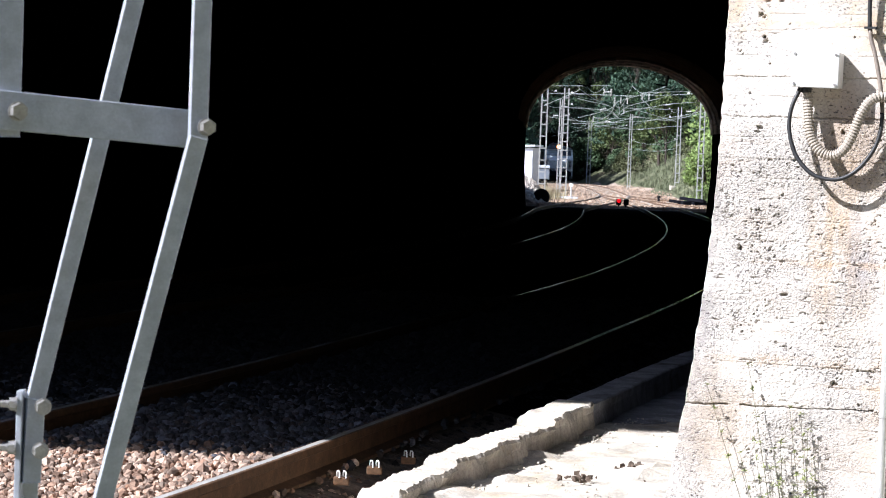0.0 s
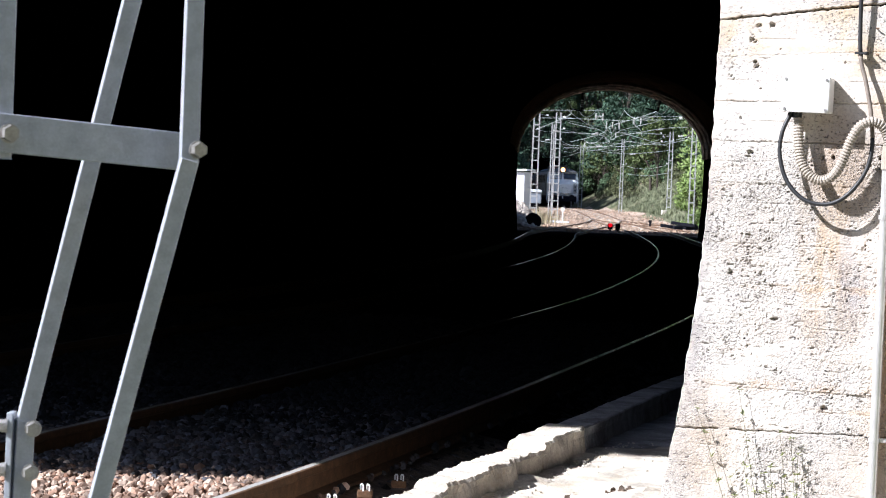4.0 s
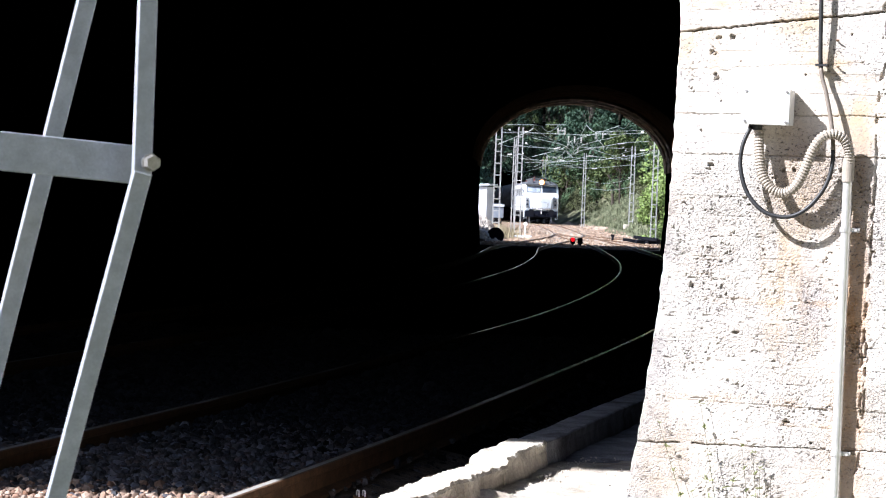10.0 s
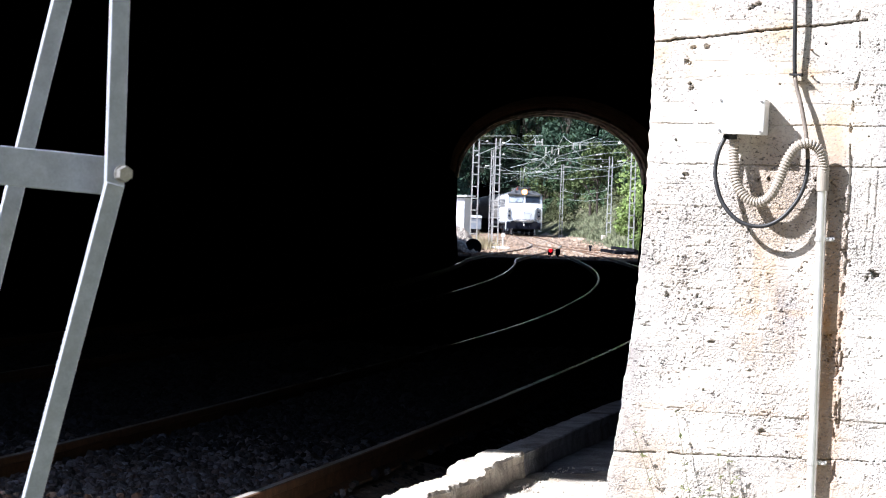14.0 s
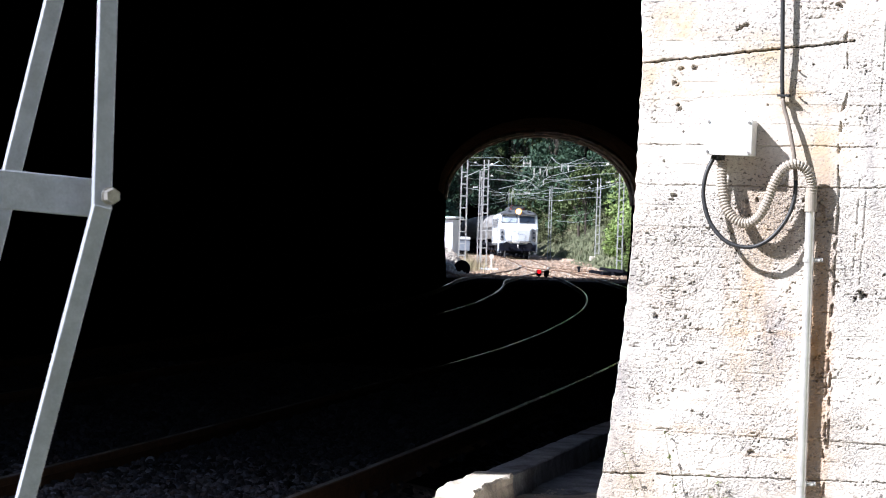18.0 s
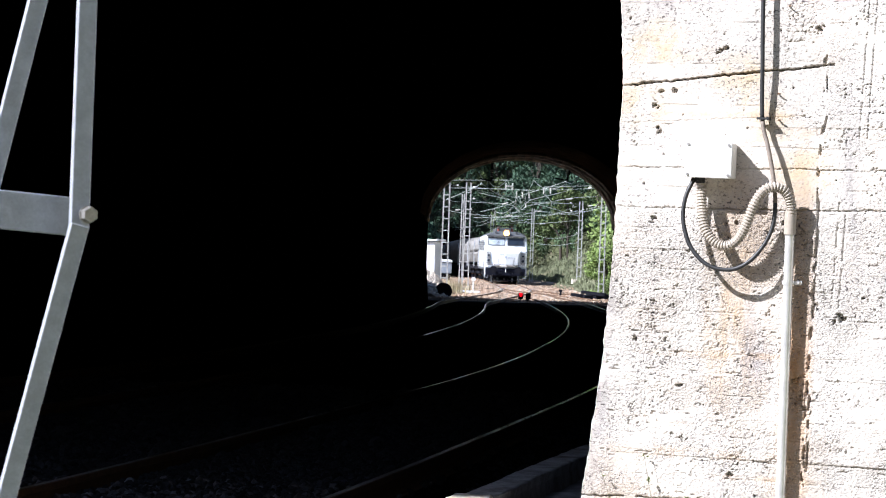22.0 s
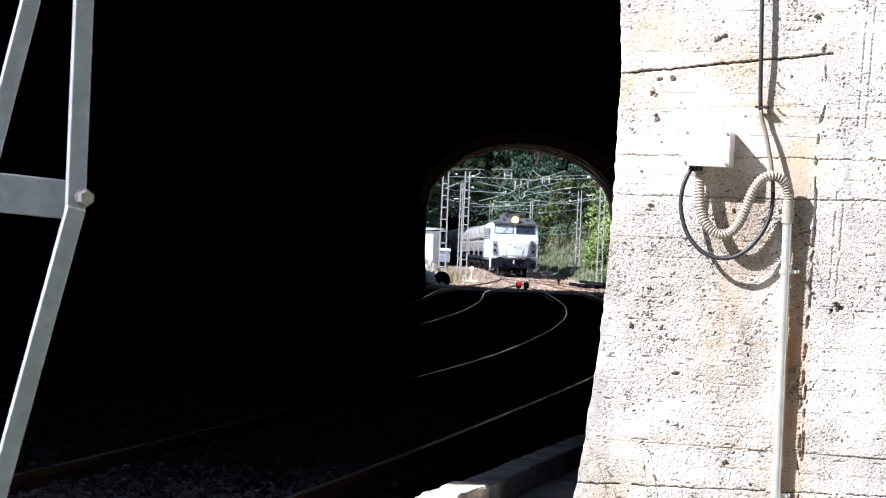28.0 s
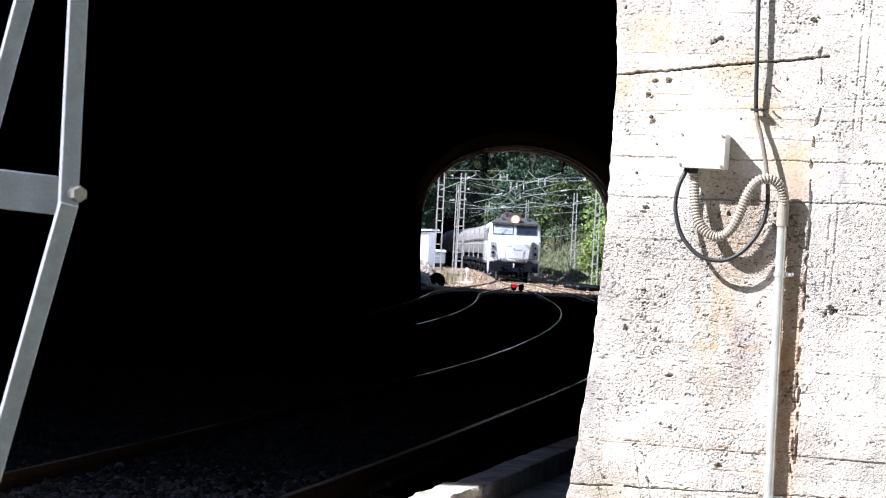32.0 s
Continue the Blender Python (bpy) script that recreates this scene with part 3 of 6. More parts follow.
def build_portal_wall():
    """The sunlit concrete pier beside the mouth: board-marked, gritty where its skin is gone, with joints cut into it."""
    rng = np.random.RandomState(4)
    holes = [(-0.219, 1.967, 0.008), (-0.181, 1.969, 0.007), (-0.237, 1.926, 0.008), (-0.231, 1.918, 0.006), (-0.222, 1.850, 0.008), (-0.228, 1.862, 0.005), (-0.034, 2.090, 0.009), (-0.05, 2.085, 0.006), (-0.06, 2.078, 0.004),
             (-0.225, 1.600, 0.010), (0.011, 1.596, 0.006), (0.016, 0.880, 0.009), (0.229, 2.148, 0.009), (0.323, 1.333, 0.010), (0.30, 1.325, 0.007),
             (0.317, 1.341, 0.009), (0.25, 1.368, 0.007), (-0.272, 1.25, 0.008), (-0.137, 1.123, 0.007)]
    for _ in range(34):
        holes.append((rng.uniform(-0.36, 0.55), rng.uniform(0.5, 2.25), rng.uniform(0.0018, 0.0034)))
    dv = 0.0020
    us = np.arange(0, 1.07, dv)
    zs = np.concatenate([np.arange(-0.45, 0.5, 0.05), np.arange(0.5, 2.42, dv), np.arange(2.45, 3.3, 0.05)])
    edge = np.array([jamb(z) for z in zs]) - 0.010 + 0.003 * grad_noise(zs * 14, 0.5, 1) + 0.004 * grad_noise(zs * 45, 0.5, 2)
    Z = np.repeat(zs[:, None], len(us), 1)
    E = np.repeat(edge[:, None], len(us), 1)
    U = E + 0.012 + us[None, :]

    def nz(fu, fz, seed):
        return grad_noise(U * fu + 40, Z * fz + 40, seed)

    right = U > 0.245 + 0.022 * (Z - 1.7) + 0.010 * nz(0.0, 6, 3) + 0.004 * nz(40, 60, 4)
    rough = np.where(right, 0.48, ramp01(-Z, -1.64, -1.58))
    rough = np.maximum(rough, ramp01(-(U - E), -0.075, -0.045) * (0.75 + 0.5 * nz(9, 13, 5)))
    rough = np.where((Z > 2.04) & (U > 0.135) & ~right, 1.0, rough)
    rough = np.maximum(rough, 0.7 * ramp01(nz(7, 16, 6) + 0.5 * nz(18, 40, 7), 0.34, 0.46))
    skin = np.maximum(ramp01(-U + 0.06 * nz(6, 9, 80), 0.22, 0.27), ramp01(U + 0.05 * nz(7, 8, 81), -0.01, 0.04) * ramp01(-Z, -0.80, -0.775))
    rough *= 1 - 0.75 * skin * ramp01(-Z, -0.96, -0.90) * (~right)
    worn = np.clip(0.55 + 1.1 * nz(4.2, 4.6, 8) + 0.9 * nz(13, 15, 9), 0, 1)
    board = np.floor((Z + 0.02) / 0.118)
    d = 0.006 * grad_noise(board * 3.3, U * 0.7 + 9, 10) + 0.004 * nz(9, 11, 11) * rough
    g1, g2, g3 = nz(58, 60, 12), nz(118, 121, 13), nz(222, 224, 14)
    d += rough * (0.16 + 0.84 * worn * worn) * (0.0015 * g1 + 0.0018 * g2 + 0.0019 * g3) * (1 + 1.0 * g1) + 0.0004 * g2 + 0.0006 * g3
    # broken-out pockets and torn board edges
    patch = ramp01(nz(6.5, 8.5, 15) + 0.6 * nz(21, 26, 16), 0.05, 0.42)
    d -= 0.0100 * ramp01(nz(52, 62, 17) + 1.1 * nz(134, 142, 18), 0.50, 0.55) * patch * rough
    # crooked crevices where the grit has come away in flakes
    crease = nz(26, 34, 70) + 0.45 * nz(70, 82, 71) + 0.25 * nz(160, 170, 72)
    d -= 0.0085 * ramp01(-abs(crease), -0.050, -0.018) * ramp01(nz(38, 42, 73) + 0.4 * nz(11, 13, 74), 0.10, 0.26) * ramp01(patch, 0.0, 0.4) * rough
    seam = ramp01(abs(((Z + 0.02) / 0.118) % 1 - 0.5), 0.36, 0.48)
    d -= 0.0060 * ramp01(nz(20, 105, 19) + 0.6 * nz(64, 190, 20), 0.36, 0.46) * (0.25 + 0.75 * seam) * (0.15 + 0.85 * rough)
    d -= 0.0022 * ramp01(-abs(((Z + 0.02 + 0.006 * nz(6, 0.0, 26)) / 0.118) % 1 - 0.5) * 0.118, -0.0022, -0.0008) * ramp01(nz(11, 8, 27) + 0.5 * nz(40, 20, 28), -0.05, 0.15)
    # pinholes and hairlines in the smooth skin
    d -= 0.0060 * ramp01(nz(68, 74, 21) + 0.4 * nz(160, 160, 22), 0.64, 0.68) * (1 - 0.6 * rough)
    d -= 0.0016 * ramp01(-abs(nz(13, 26, 23) + 0.25 * nz(60, 70, 24)), -0.016, -0.004) * ramp01(nz(5, 5, 25), 0.0, 0.15)
    # joints between the lifts
    for zj, sl, w, dep in ((2.006, 0.107, 0.0034, 0.024), (1.885, 0.05, 0.0013, 0.0025), (1.747, 0.008, 0.0017, 0.006), (1.631, 0.011, 0.0020, 0.007), (0.931, -0.02, 0.0018, 0.0007), (0.80, 0.03, 0.0036, 0.011)):
        k = int(zj * 40)
        thin = np.where((zj < 0.9) & (U > -0.14 + 0.1 * nz(5, 0.0, 35)), 0.4, 1.0)
        w2 = w * thin * (1.0 + 1.1 * nz(17, 0.0, 30 + k) + 0.6 * nz(90, 0.0, 31 + k))
        dz = abs(Z - zj - sl * (U + 0.1) - 0.007 * nz(9, 0.0, 32 + k) - 0.004 * nz(60, 0.0, 33 + k))
        keep = (U < 0.275) if zj == 2.006 else ((nz(13, 0.0, 34 + k) > -0.2) if zj < 0.9 else (nz(7, 0.0, 34 + k) > -0.32))
        d -= np.where((dz < w2) & keep, dep * (1 - (dz / np.maximum(w2, 1e-5)) ** 2), 0.0)
    # edge of the formwork: a low step with nicks; thin float marks and scars beyond it
    off = U - (0.245 + 0.022 * (Z - 1.7) + 0.010 * nz(0.0, 6, 3))
    d -= np.where((abs(off) < 0.006) & (nz(60, 26, 50) > np.where(Z > 1.7, 0.18, 0.06)), 0.010, 0.0)
    d -= np.where((abs(off - 0.008 - 0.006 * nz(0.0, 9, 51)) < 0.0032) & (Z > 0.90) & (Z < 1.14) & (nz(20, 22, 52) > -0.02), 0.012, 0.0)
    d += np.where(right, 0.003, 0.0)
    for c0, z0, z1 in ((0.291, 1.36, 1.66), (0.311, 1.36, 1.66), (0.352, 1.84, 2.4), (0.374, 1.84, 2.4)):
        d -= np.where((abs(U - c0 - (Z - z0) * 0.04) < 0.0028) & (Z > z0) & (Z < z1) & (nz(0.0, 30, int(c0 * 1000)) > -0.12), 0.0030, 0.0)
    for zj in (1.485, 1.327, 0.905):
        d -= np.where(right & (abs(Z - zj - 0.008 * nz(20, 0.0, int(zj * 100))) < 0.0022) & (nz(14, 0.0, int(zj * 90)) > 0.08), 0.004, 0.0)
    q1, q2 = nz(105, 125, 60), nz(40, 44, 61)
    for hu, hz, hr in holes:
        a, b = np.searchsorted(zs, (hz - 0.03, hz + 0.03))
        ub, zb = U[a:b], Z[a:b]
        q = np.hypot(ub - hu, (zb - hz) * 1.1) / hr * np.maximum(0.4, 1 + 1.1 * q1[a:b] + 0.7 * q2[a:b])
        d[a:b] -= np.where(q < 1, 0.018 * (1 - q * q), 0.0)
    d *= 0.25 + 0.75 * ramp01(U - E, 0.012, 0.05)
    w0, wr, wn = np.array(W0), np.array(WR), np.array(WN)
    face = w0 + U[..., None] * wr + d[..., None] * wn
    face[..., 2] = Z
    ks = np.arange(4) / 3                                # the return into the mouth
    ru = edge[:, None] + 0.012 * ks[None] ** 2
    ro = np.repeat((-0.9 + 0.9 * ks - np.array([0, 0, 0, 0.012]))[None], len(zs), 0)
    ret = w0 + ru[..., None] * wr + ro[..., None] * wn
    ret[..., 2] = zs[:, None]
    nu = len(us) + 4
    verts = np.concatenate([ret, face], 1).reshape(-1, 3)
    jj, ii = np.meshgrid(np.arange(len(zs) - 1), np.arange(nu - 1), indexing="ij")
    a = (jj * nu + ii).ravel()
    faces = np.stack([a, a + 1, a + nu + 1, a + nu], 1)
    b0 = len(verts)
    back = [on_wall(jamb(z) + o, z, -0.9) for z in (zs[0], zs[-1]) for o in (0, 0.012 + us[-1])]
    verts = np.concatenate([verts, np.array(back)])
    faces = np.concatenate([faces, [[b0, b0 + 2, b0 + 3, b0 + 1]]])
    ob = link_mesh("wall_portal_pier", verts, faces.tolist(), WALL, smooth=True)
    tagged(ob, "rough sunlit board-marked concrete pier of a tunnel mouth", "wall", kind="structure")


build_portal_wall()


def slab(name, u0, u1, z0, z1, off, thick, material, label):
    bm = bmesh.new()
    c = [on_wall(u, z, o) for o in (off, off - thick) for u, z in ((u0, z0), (u1, z0), (u1, z1), (u0, z1))]
    vs = [bm.verts.new(p) for p in c]
    for f in ((0, 1, 2, 3), (7, 6, 5, 4), (0, 4, 5, 1), (1, 5, 6, 2), (2, 6, 7, 3), (3, 7, 4, 0)):
        bm.faces.new([vs[i] for i in f])
    return tagged(part(name, bm, material), label, "wall", kind="structure")


# the rest of the portal: wall to the right; pier to the left and spandrel over the arch, unseen, shaped by the shadow
# they cast
slab("wall_portal_right", 0.66, 9.0, -0.6, 8.6, -0.004, 0.9, CONCRETE, "board-marked concrete retaining wall beside a tunnel")
slab("wall_portal_left", -18.5, -9.0, -0.9, 8.6, 0, 0.9, CONCRETE, "concrete wing wall beside a tunnel")


slab("wall_portal_pier_upper", -0.53, 0.655, 3.27, 8.6, -0.006, 0.88, CONCRETE, "plain concrete upper part of a tunnel pier")


def build_spandrel():
    bm = bmesh.new()
    cu = (-0.42 - 9.0) / 2
    rad = (9.0 - 0.42) / 2
    arc = [(cu + rad * math.cos(math.pi * i / 24), 4.02 + 2.09 * math.sin(math.pi * i / 24)) for i in range(25)]
    fr, bk = [], []
    for off, lst in ((-0.008, fr), (-0.89, bk)):
        for u, z in arc:
            lst.append((bm.verts.new(on_wall(u, z, off)), bm.verts.new(on_wall(u + (0.012 if u > cu else 0) + (1.07 if u > cu + rad * 0.999 else 0), 8.6, off))))
    for lst in (fr, bk):
        for (a, b), (c, d) in zip(lst, lst[1:]):
            bm.faces.new((a, b, d, c))
    for i in range(24):
        bm.faces.new((fr[i][0], fr[i + 1][0], bk[i + 1][0], bk[i][0]))
        bm.faces.new((fr[i][1], bk[i][1], bk[i + 1][1], fr[i + 1][1]))
    tagged(part("wall_portal_spandrel", bm, CONCRETE), "concrete wall over a tunnel arch", "wall", kind="structure")


build_spandrel()


def build_far_portal():
    """Outer face of the far mouth and its ring of brick voussoirs."""
    p, h = track_at(TUNNEL_END + 0.4, SPACING / 2)
    rot = Matrix.Rotation(-h, 4, "Z")
    sec = section(3.80, 4.2, -0.6, 3.2, 6.0)
    bm = bmesh.new()
    rings = []
    for off in (0.0, 0.7):
        inn = [bm.verts.new((o, off, z)) for o, z in sec]
        # left side stretched out of sight to lengthen its shadow on the yard
        out = [bm.verts.new((max(-24, min(13, o * (6.3 if o < -2.5 else 3.1))), off, 9.0 if 2 < i < len(sec) - 3 else (-0.6 if i in (0, len(sec) - 1) else 4.0))) for i, (o, z) in enumerate(sec)]
        rings.append((inn, out))
        for i in range(len(sec) - 1):
            bm.faces.new((inn[i], out[i], out[i + 1], inn[i + 1]))
    for i in range(len(sec) - 1):
        bm.faces.new((rings[0][0][i], rings[0][0][i + 1], rings[1][0][i + 1], rings[1][0][i]))
        bm.faces.new((rings[0][1][i], rings[1][1][i], rings[1][1][i + 1], rings[0][1][i + 1]))
    ob = part("wall_far_portal", bm, TUNNELDARK)
    ob.matrix_basis = Matrix.Translation(p) @ rot
    tagged(ob, "dark stone face of a tunnel mouth", "wall", kind="structure")
    # voussoirs, nine rings deep in the soffit
    bmv = box((0.385, 0.72, 0.20), bevel=0.018)
    me = bpy.data.meshes.new("voussoir")
    bmv.to_mesh(me)
    bmv.free()
    me.materials.append(ARCH)
    rng = random.Random(3)
    ring = section(3.74, 4.10, -0.5, 3.2, 5.97, 32)[2:-2]
    for depth in range(9):
        step = 0.022 * (depth % 3)
        for (o0, z0), (o1, z1) in zip(ring, ring[1:]):
            a = math.atan2(z1 - z0, o1 - o0)
            v = new("voussoir", me)
            v.parent = ob
            v.matrix_basis = Matrix.Translation(((o0 + o1) / 2, 0.20 - depth * 0.75 + rng.uniform(-.015, .015), (z0 + z1) / 2)) @ Matrix.Rotation(-a, 4, "Y") @ Matrix.Translation((0, 0, step + rng.uniform(-0.012, 0.012)))


build_far_portal()


def build_hill_over():
    """The hill that the tunnel goes through; its unseen far end is raised to shade the yard."""
    xs = np.linspace(-34, 34, 24)
    ys = np.concatenate([np.linspace(0.6, 92.4, 26), [93.3]])
    verts = []
    for y in ys:
        p, h = track_at(max(8.0, y), SPACING / 2)
        for x in xs:
            front = 7.6 - 0.364 * (x + p.x - 1.0) if y < 9 else y
            k = max(0.0, min(1.0, (y - 8) / 50))
            # steep 22 m rise, added so the shadow reaches further across the yard
            z = (8.3 + 13.5 * k * k * (3 - 2 * k) if y < 93 else 8.6) + 1.2 * noise_fbm(x * 0.08, y * 0.08, 1, 3) * (1 if 8 < y < 88 else 0)
            edge = max(0.0, abs(x) - 22) / 12
            z = z * (1 - edge) + (bank(x + p.x, y) - 0.3) * edge
            verts.append((x + p.x, max(y, front), z))
    nx = len(xs)
    faces = [(j * nx + i, j * nx + i + 1, (j + 1) * nx + i + 1, (j + 1) * nx + i) for j in range(len(ys) - 1) for i in range(nx - 1)]
    ob = link_mesh("hill_over_tunnel", verts, faces, GRASS, smooth=True)
    tagged(ob, "grassy hill above a railway tunnel", "hill", kind="structure")


build_hill_over()


def build_shade_wall():
    """Stepped wall added out of sight beside the far mouth to shade the yard's left side."""
    bm = bmesh.new()
    p, h = track_at(TUNNEL_END + 1.1, SPACING / 2)
    x0 = p.x - 3.95
    for y0, y1, top in ((0.0, 3.2, 4.6), (3.2, 6.4, 3.7), (6.4, 9.6, 2.7), (9.6, 12.8, 1.6)):
        # kept just left of the line of sight past the mouth's edge
        a, b = x0 * (p.y + y0) / p.y - 0.30, x0 * (p.y + y1) / p.y - 0.30
        z = bank((a + b) / 2, p.y + y0)
        add_box(bm, (0.5, y1 - y0, top + 0.4), ((a + b) / 2 - 0.25, p.y + (y0 + y1) / 2, z + top / 2 - 0.2), None, 0.02)
    tagged(part("wall_far_wing", bm, MOSSY), "unseen stepped wall added to shade the yard's left", "wall", kind="structure")


build_shade_wall()


def build_second_tunnel():
    """The dark mouth from which the train comes."""
    ys = [272, 290, 320, 360, 405]
    sec = section(2.4, 2.4, -0.4, 3.2, 5.7, 10)
    verts = []
    for y in ys:
        p, h = track_at(y)
        for o, z in sec:
            verts.append(p + Vector((o, 0, z)))
    n = len(sec)
    faces = [(j * n + i, j * n + i + 1, (j + 1) * n + i + 1, (j + 1) * n + i) for j in range(len(ys) - 1) for i in range(n - 1)]
    faces.append(tuple(range((len(ys) - 1) * n, len(ys) * n)))
    tagged(link_mesh("tunnel_lining_2", verts, faces, TUNNELDARK), "dark lining of a distant tunnel", "tunnel", kind="structure")
    p, h = track_at(271)
    bm = bmesh.new()
    inn = [bm.verts.new((o, 0, z)) for o, z in sec]
    out = [bm.verts.new((o * 2.4, 0, 9.3 if 2 < i < n - 3 else (-0.6 if i in (0, n - 1) else 4.0))) for i, (o, z) in enumerate(sec)]
    for i in range(n - 1):
        bm.faces.new((inn[i], out[i], out[i + 1], inn[i + 1]))
    ret = bmesh.ops.extrude_face_region(bm, geom=bm.faces[:])
    bmesh.ops.translate(bm, verts=[g for g in ret["geom"] if isinstance(g, bmesh.types.BMVert)], vec=(0, 0.8, 0))
    ob = part("wall_second_portal", bm, MOSSY)
    ob.matrix_basis = Matrix.Translation(p)
    tagged(ob, "dark stone face of a distant tunnel mouth", "wall", kind="structure")
    xs, yy = np.linspace(-30, 14, 18), np.linspace(271.8, 440, 22)
    verts = []
    for y in yy:
        q, _ = track_at(min(y, 399))
        for x in xs:
            base = 7.6 + (y - 271.8) * 0.35 + 2.5 * noise_fbm(x * 0.1, y * 0.1, 8, 3) * (1 if y > 275 else 0.1)
            e = max(0.0, (-x - 16) / 14)
            verts.append((q.x + x, y, max(base * (1 - e) - 2 * e, bank(q.x + x, y) - 0.4)))
    nx = len(xs)
    faces = [(j * nx + i, j * nx + i + 1, (j + 1) * nx + i + 1, (j + 1) * nx + i) for j in range(len(yy) - 1) for i in range(nx - 1)]
    tagged(link_mesh("hill_behind", verts, faces, GRASS, smooth=True), "wooded hillside above a distant tunnel", "hill", kind="structure")


build_second_tunnel()


# ---- tracks ----
RAIL_SEC = [(-0.032, -0.003), (-0.025, 0.0), (-0.018, 0.001), (0.020, 0.001), (0.025, 0.0), (0.032, -0.003), (0.036, -0.038), (0.010, -0.052), (0.009, -0.13), (0.066, -0.150), (0.066, -0.166), (-0.066, -0.166), (-0.066, -0.150), (-0.009, -0.13), (-0.010, -0.052), (-0.036, -0.038)]


def sweep_rail(name, pts, parent):
    """pts: places and headings of one rail's head."""
    n = len(RAIL_SEC)
    verts, faces, idx = [], [], []
    for p, h in pts:
        for o, z in RAIL_SEC:
            verts.append((p.x + o * math.cos(h), p.y - o * math.sin(h), p.z + z))
    for j in range(len(pts) - 1):
        for k in range(n):
            a = j * n + k
            b = j * n + (k + 1) % n
            faces.append((a, b, b + n, a + n))
            idx.append(1 if k == 2 else 0)
    return link_mesh(name, verts, faces, [RUST, RAILTOP], parent, idx=idx)


bms = box((2.4, 0.24, 0.20), bevel=0.02)
SLEEPER_MESH = bpy.data.meshes.new("sleeper")
bms.to_mesh(SLEEPER_MESH)
bms.free()
SLEEPER_MESH.materials.append(SLEEPER)


def build_track(label, line, y0, y1, sleepers):
    """line(y, off) gives place and heading."""
    root = empty("railway_track")
    tagged(root, label, "railway track")
    n = int((y1 - y0) / 1.0)
    for off in (-0.87, 0.87):
        sweep_rail("rail", [line(y0 + (y1 - y0) * i / n, off) for i in range(n + 1)], root)
    for a, b, st in sleepers:
        y = a
        while y < b:
            p, h = line(y, 0)
            s = new("sleeper", SLEEPER_MESH)
            s.parent = root
            s.matrix_basis = Matrix.Translation(p + Vector((0, 0, -0.176))) @ Matrix.Rotation(-h, 4, "Z")
            y += st
    return root


build_track("curved railway track with shiny rail heads, laid in ballast", lambda y, o: track_at(y, o), -25, 400, [(97, 150, 0.62), (150, 262, 1.24)])


def merge_line(y, off):
    """The left-hand track, which runs into the other one beyond the tunnel."""
    t = max(0.0, min(1.0, (y - 80) / 62))
    return track_at(y, SPACING * (1 - t * t * (3 - 2 * t)) + off)


build_track("curved railway track that joins another past a tunnel", merge_line, -25, 139, [(97, 124, 0.62)])


def siding_line(y, off):
    """A short siding at the left, where wagons are parked."""
    return Vector((1.75 + (y - 140) * 0.02 + off, y, float(np.interp(y, _zx, _zy)))), 0.02


build_track("short station siding for parked wagons", siding_line, 120, 200, [(120, 160, 0.62)])


def loop_line(y, off):
    t = max(0.0, min(1.0, (y - 104) / 40))
    return track_at(y, 3.2 * (1 - t * t * (3 - 2 * t)) + off)


build_track("turnout track leading off to the bank", loop_line, 104, 141, [(104, 125, 0.62)])


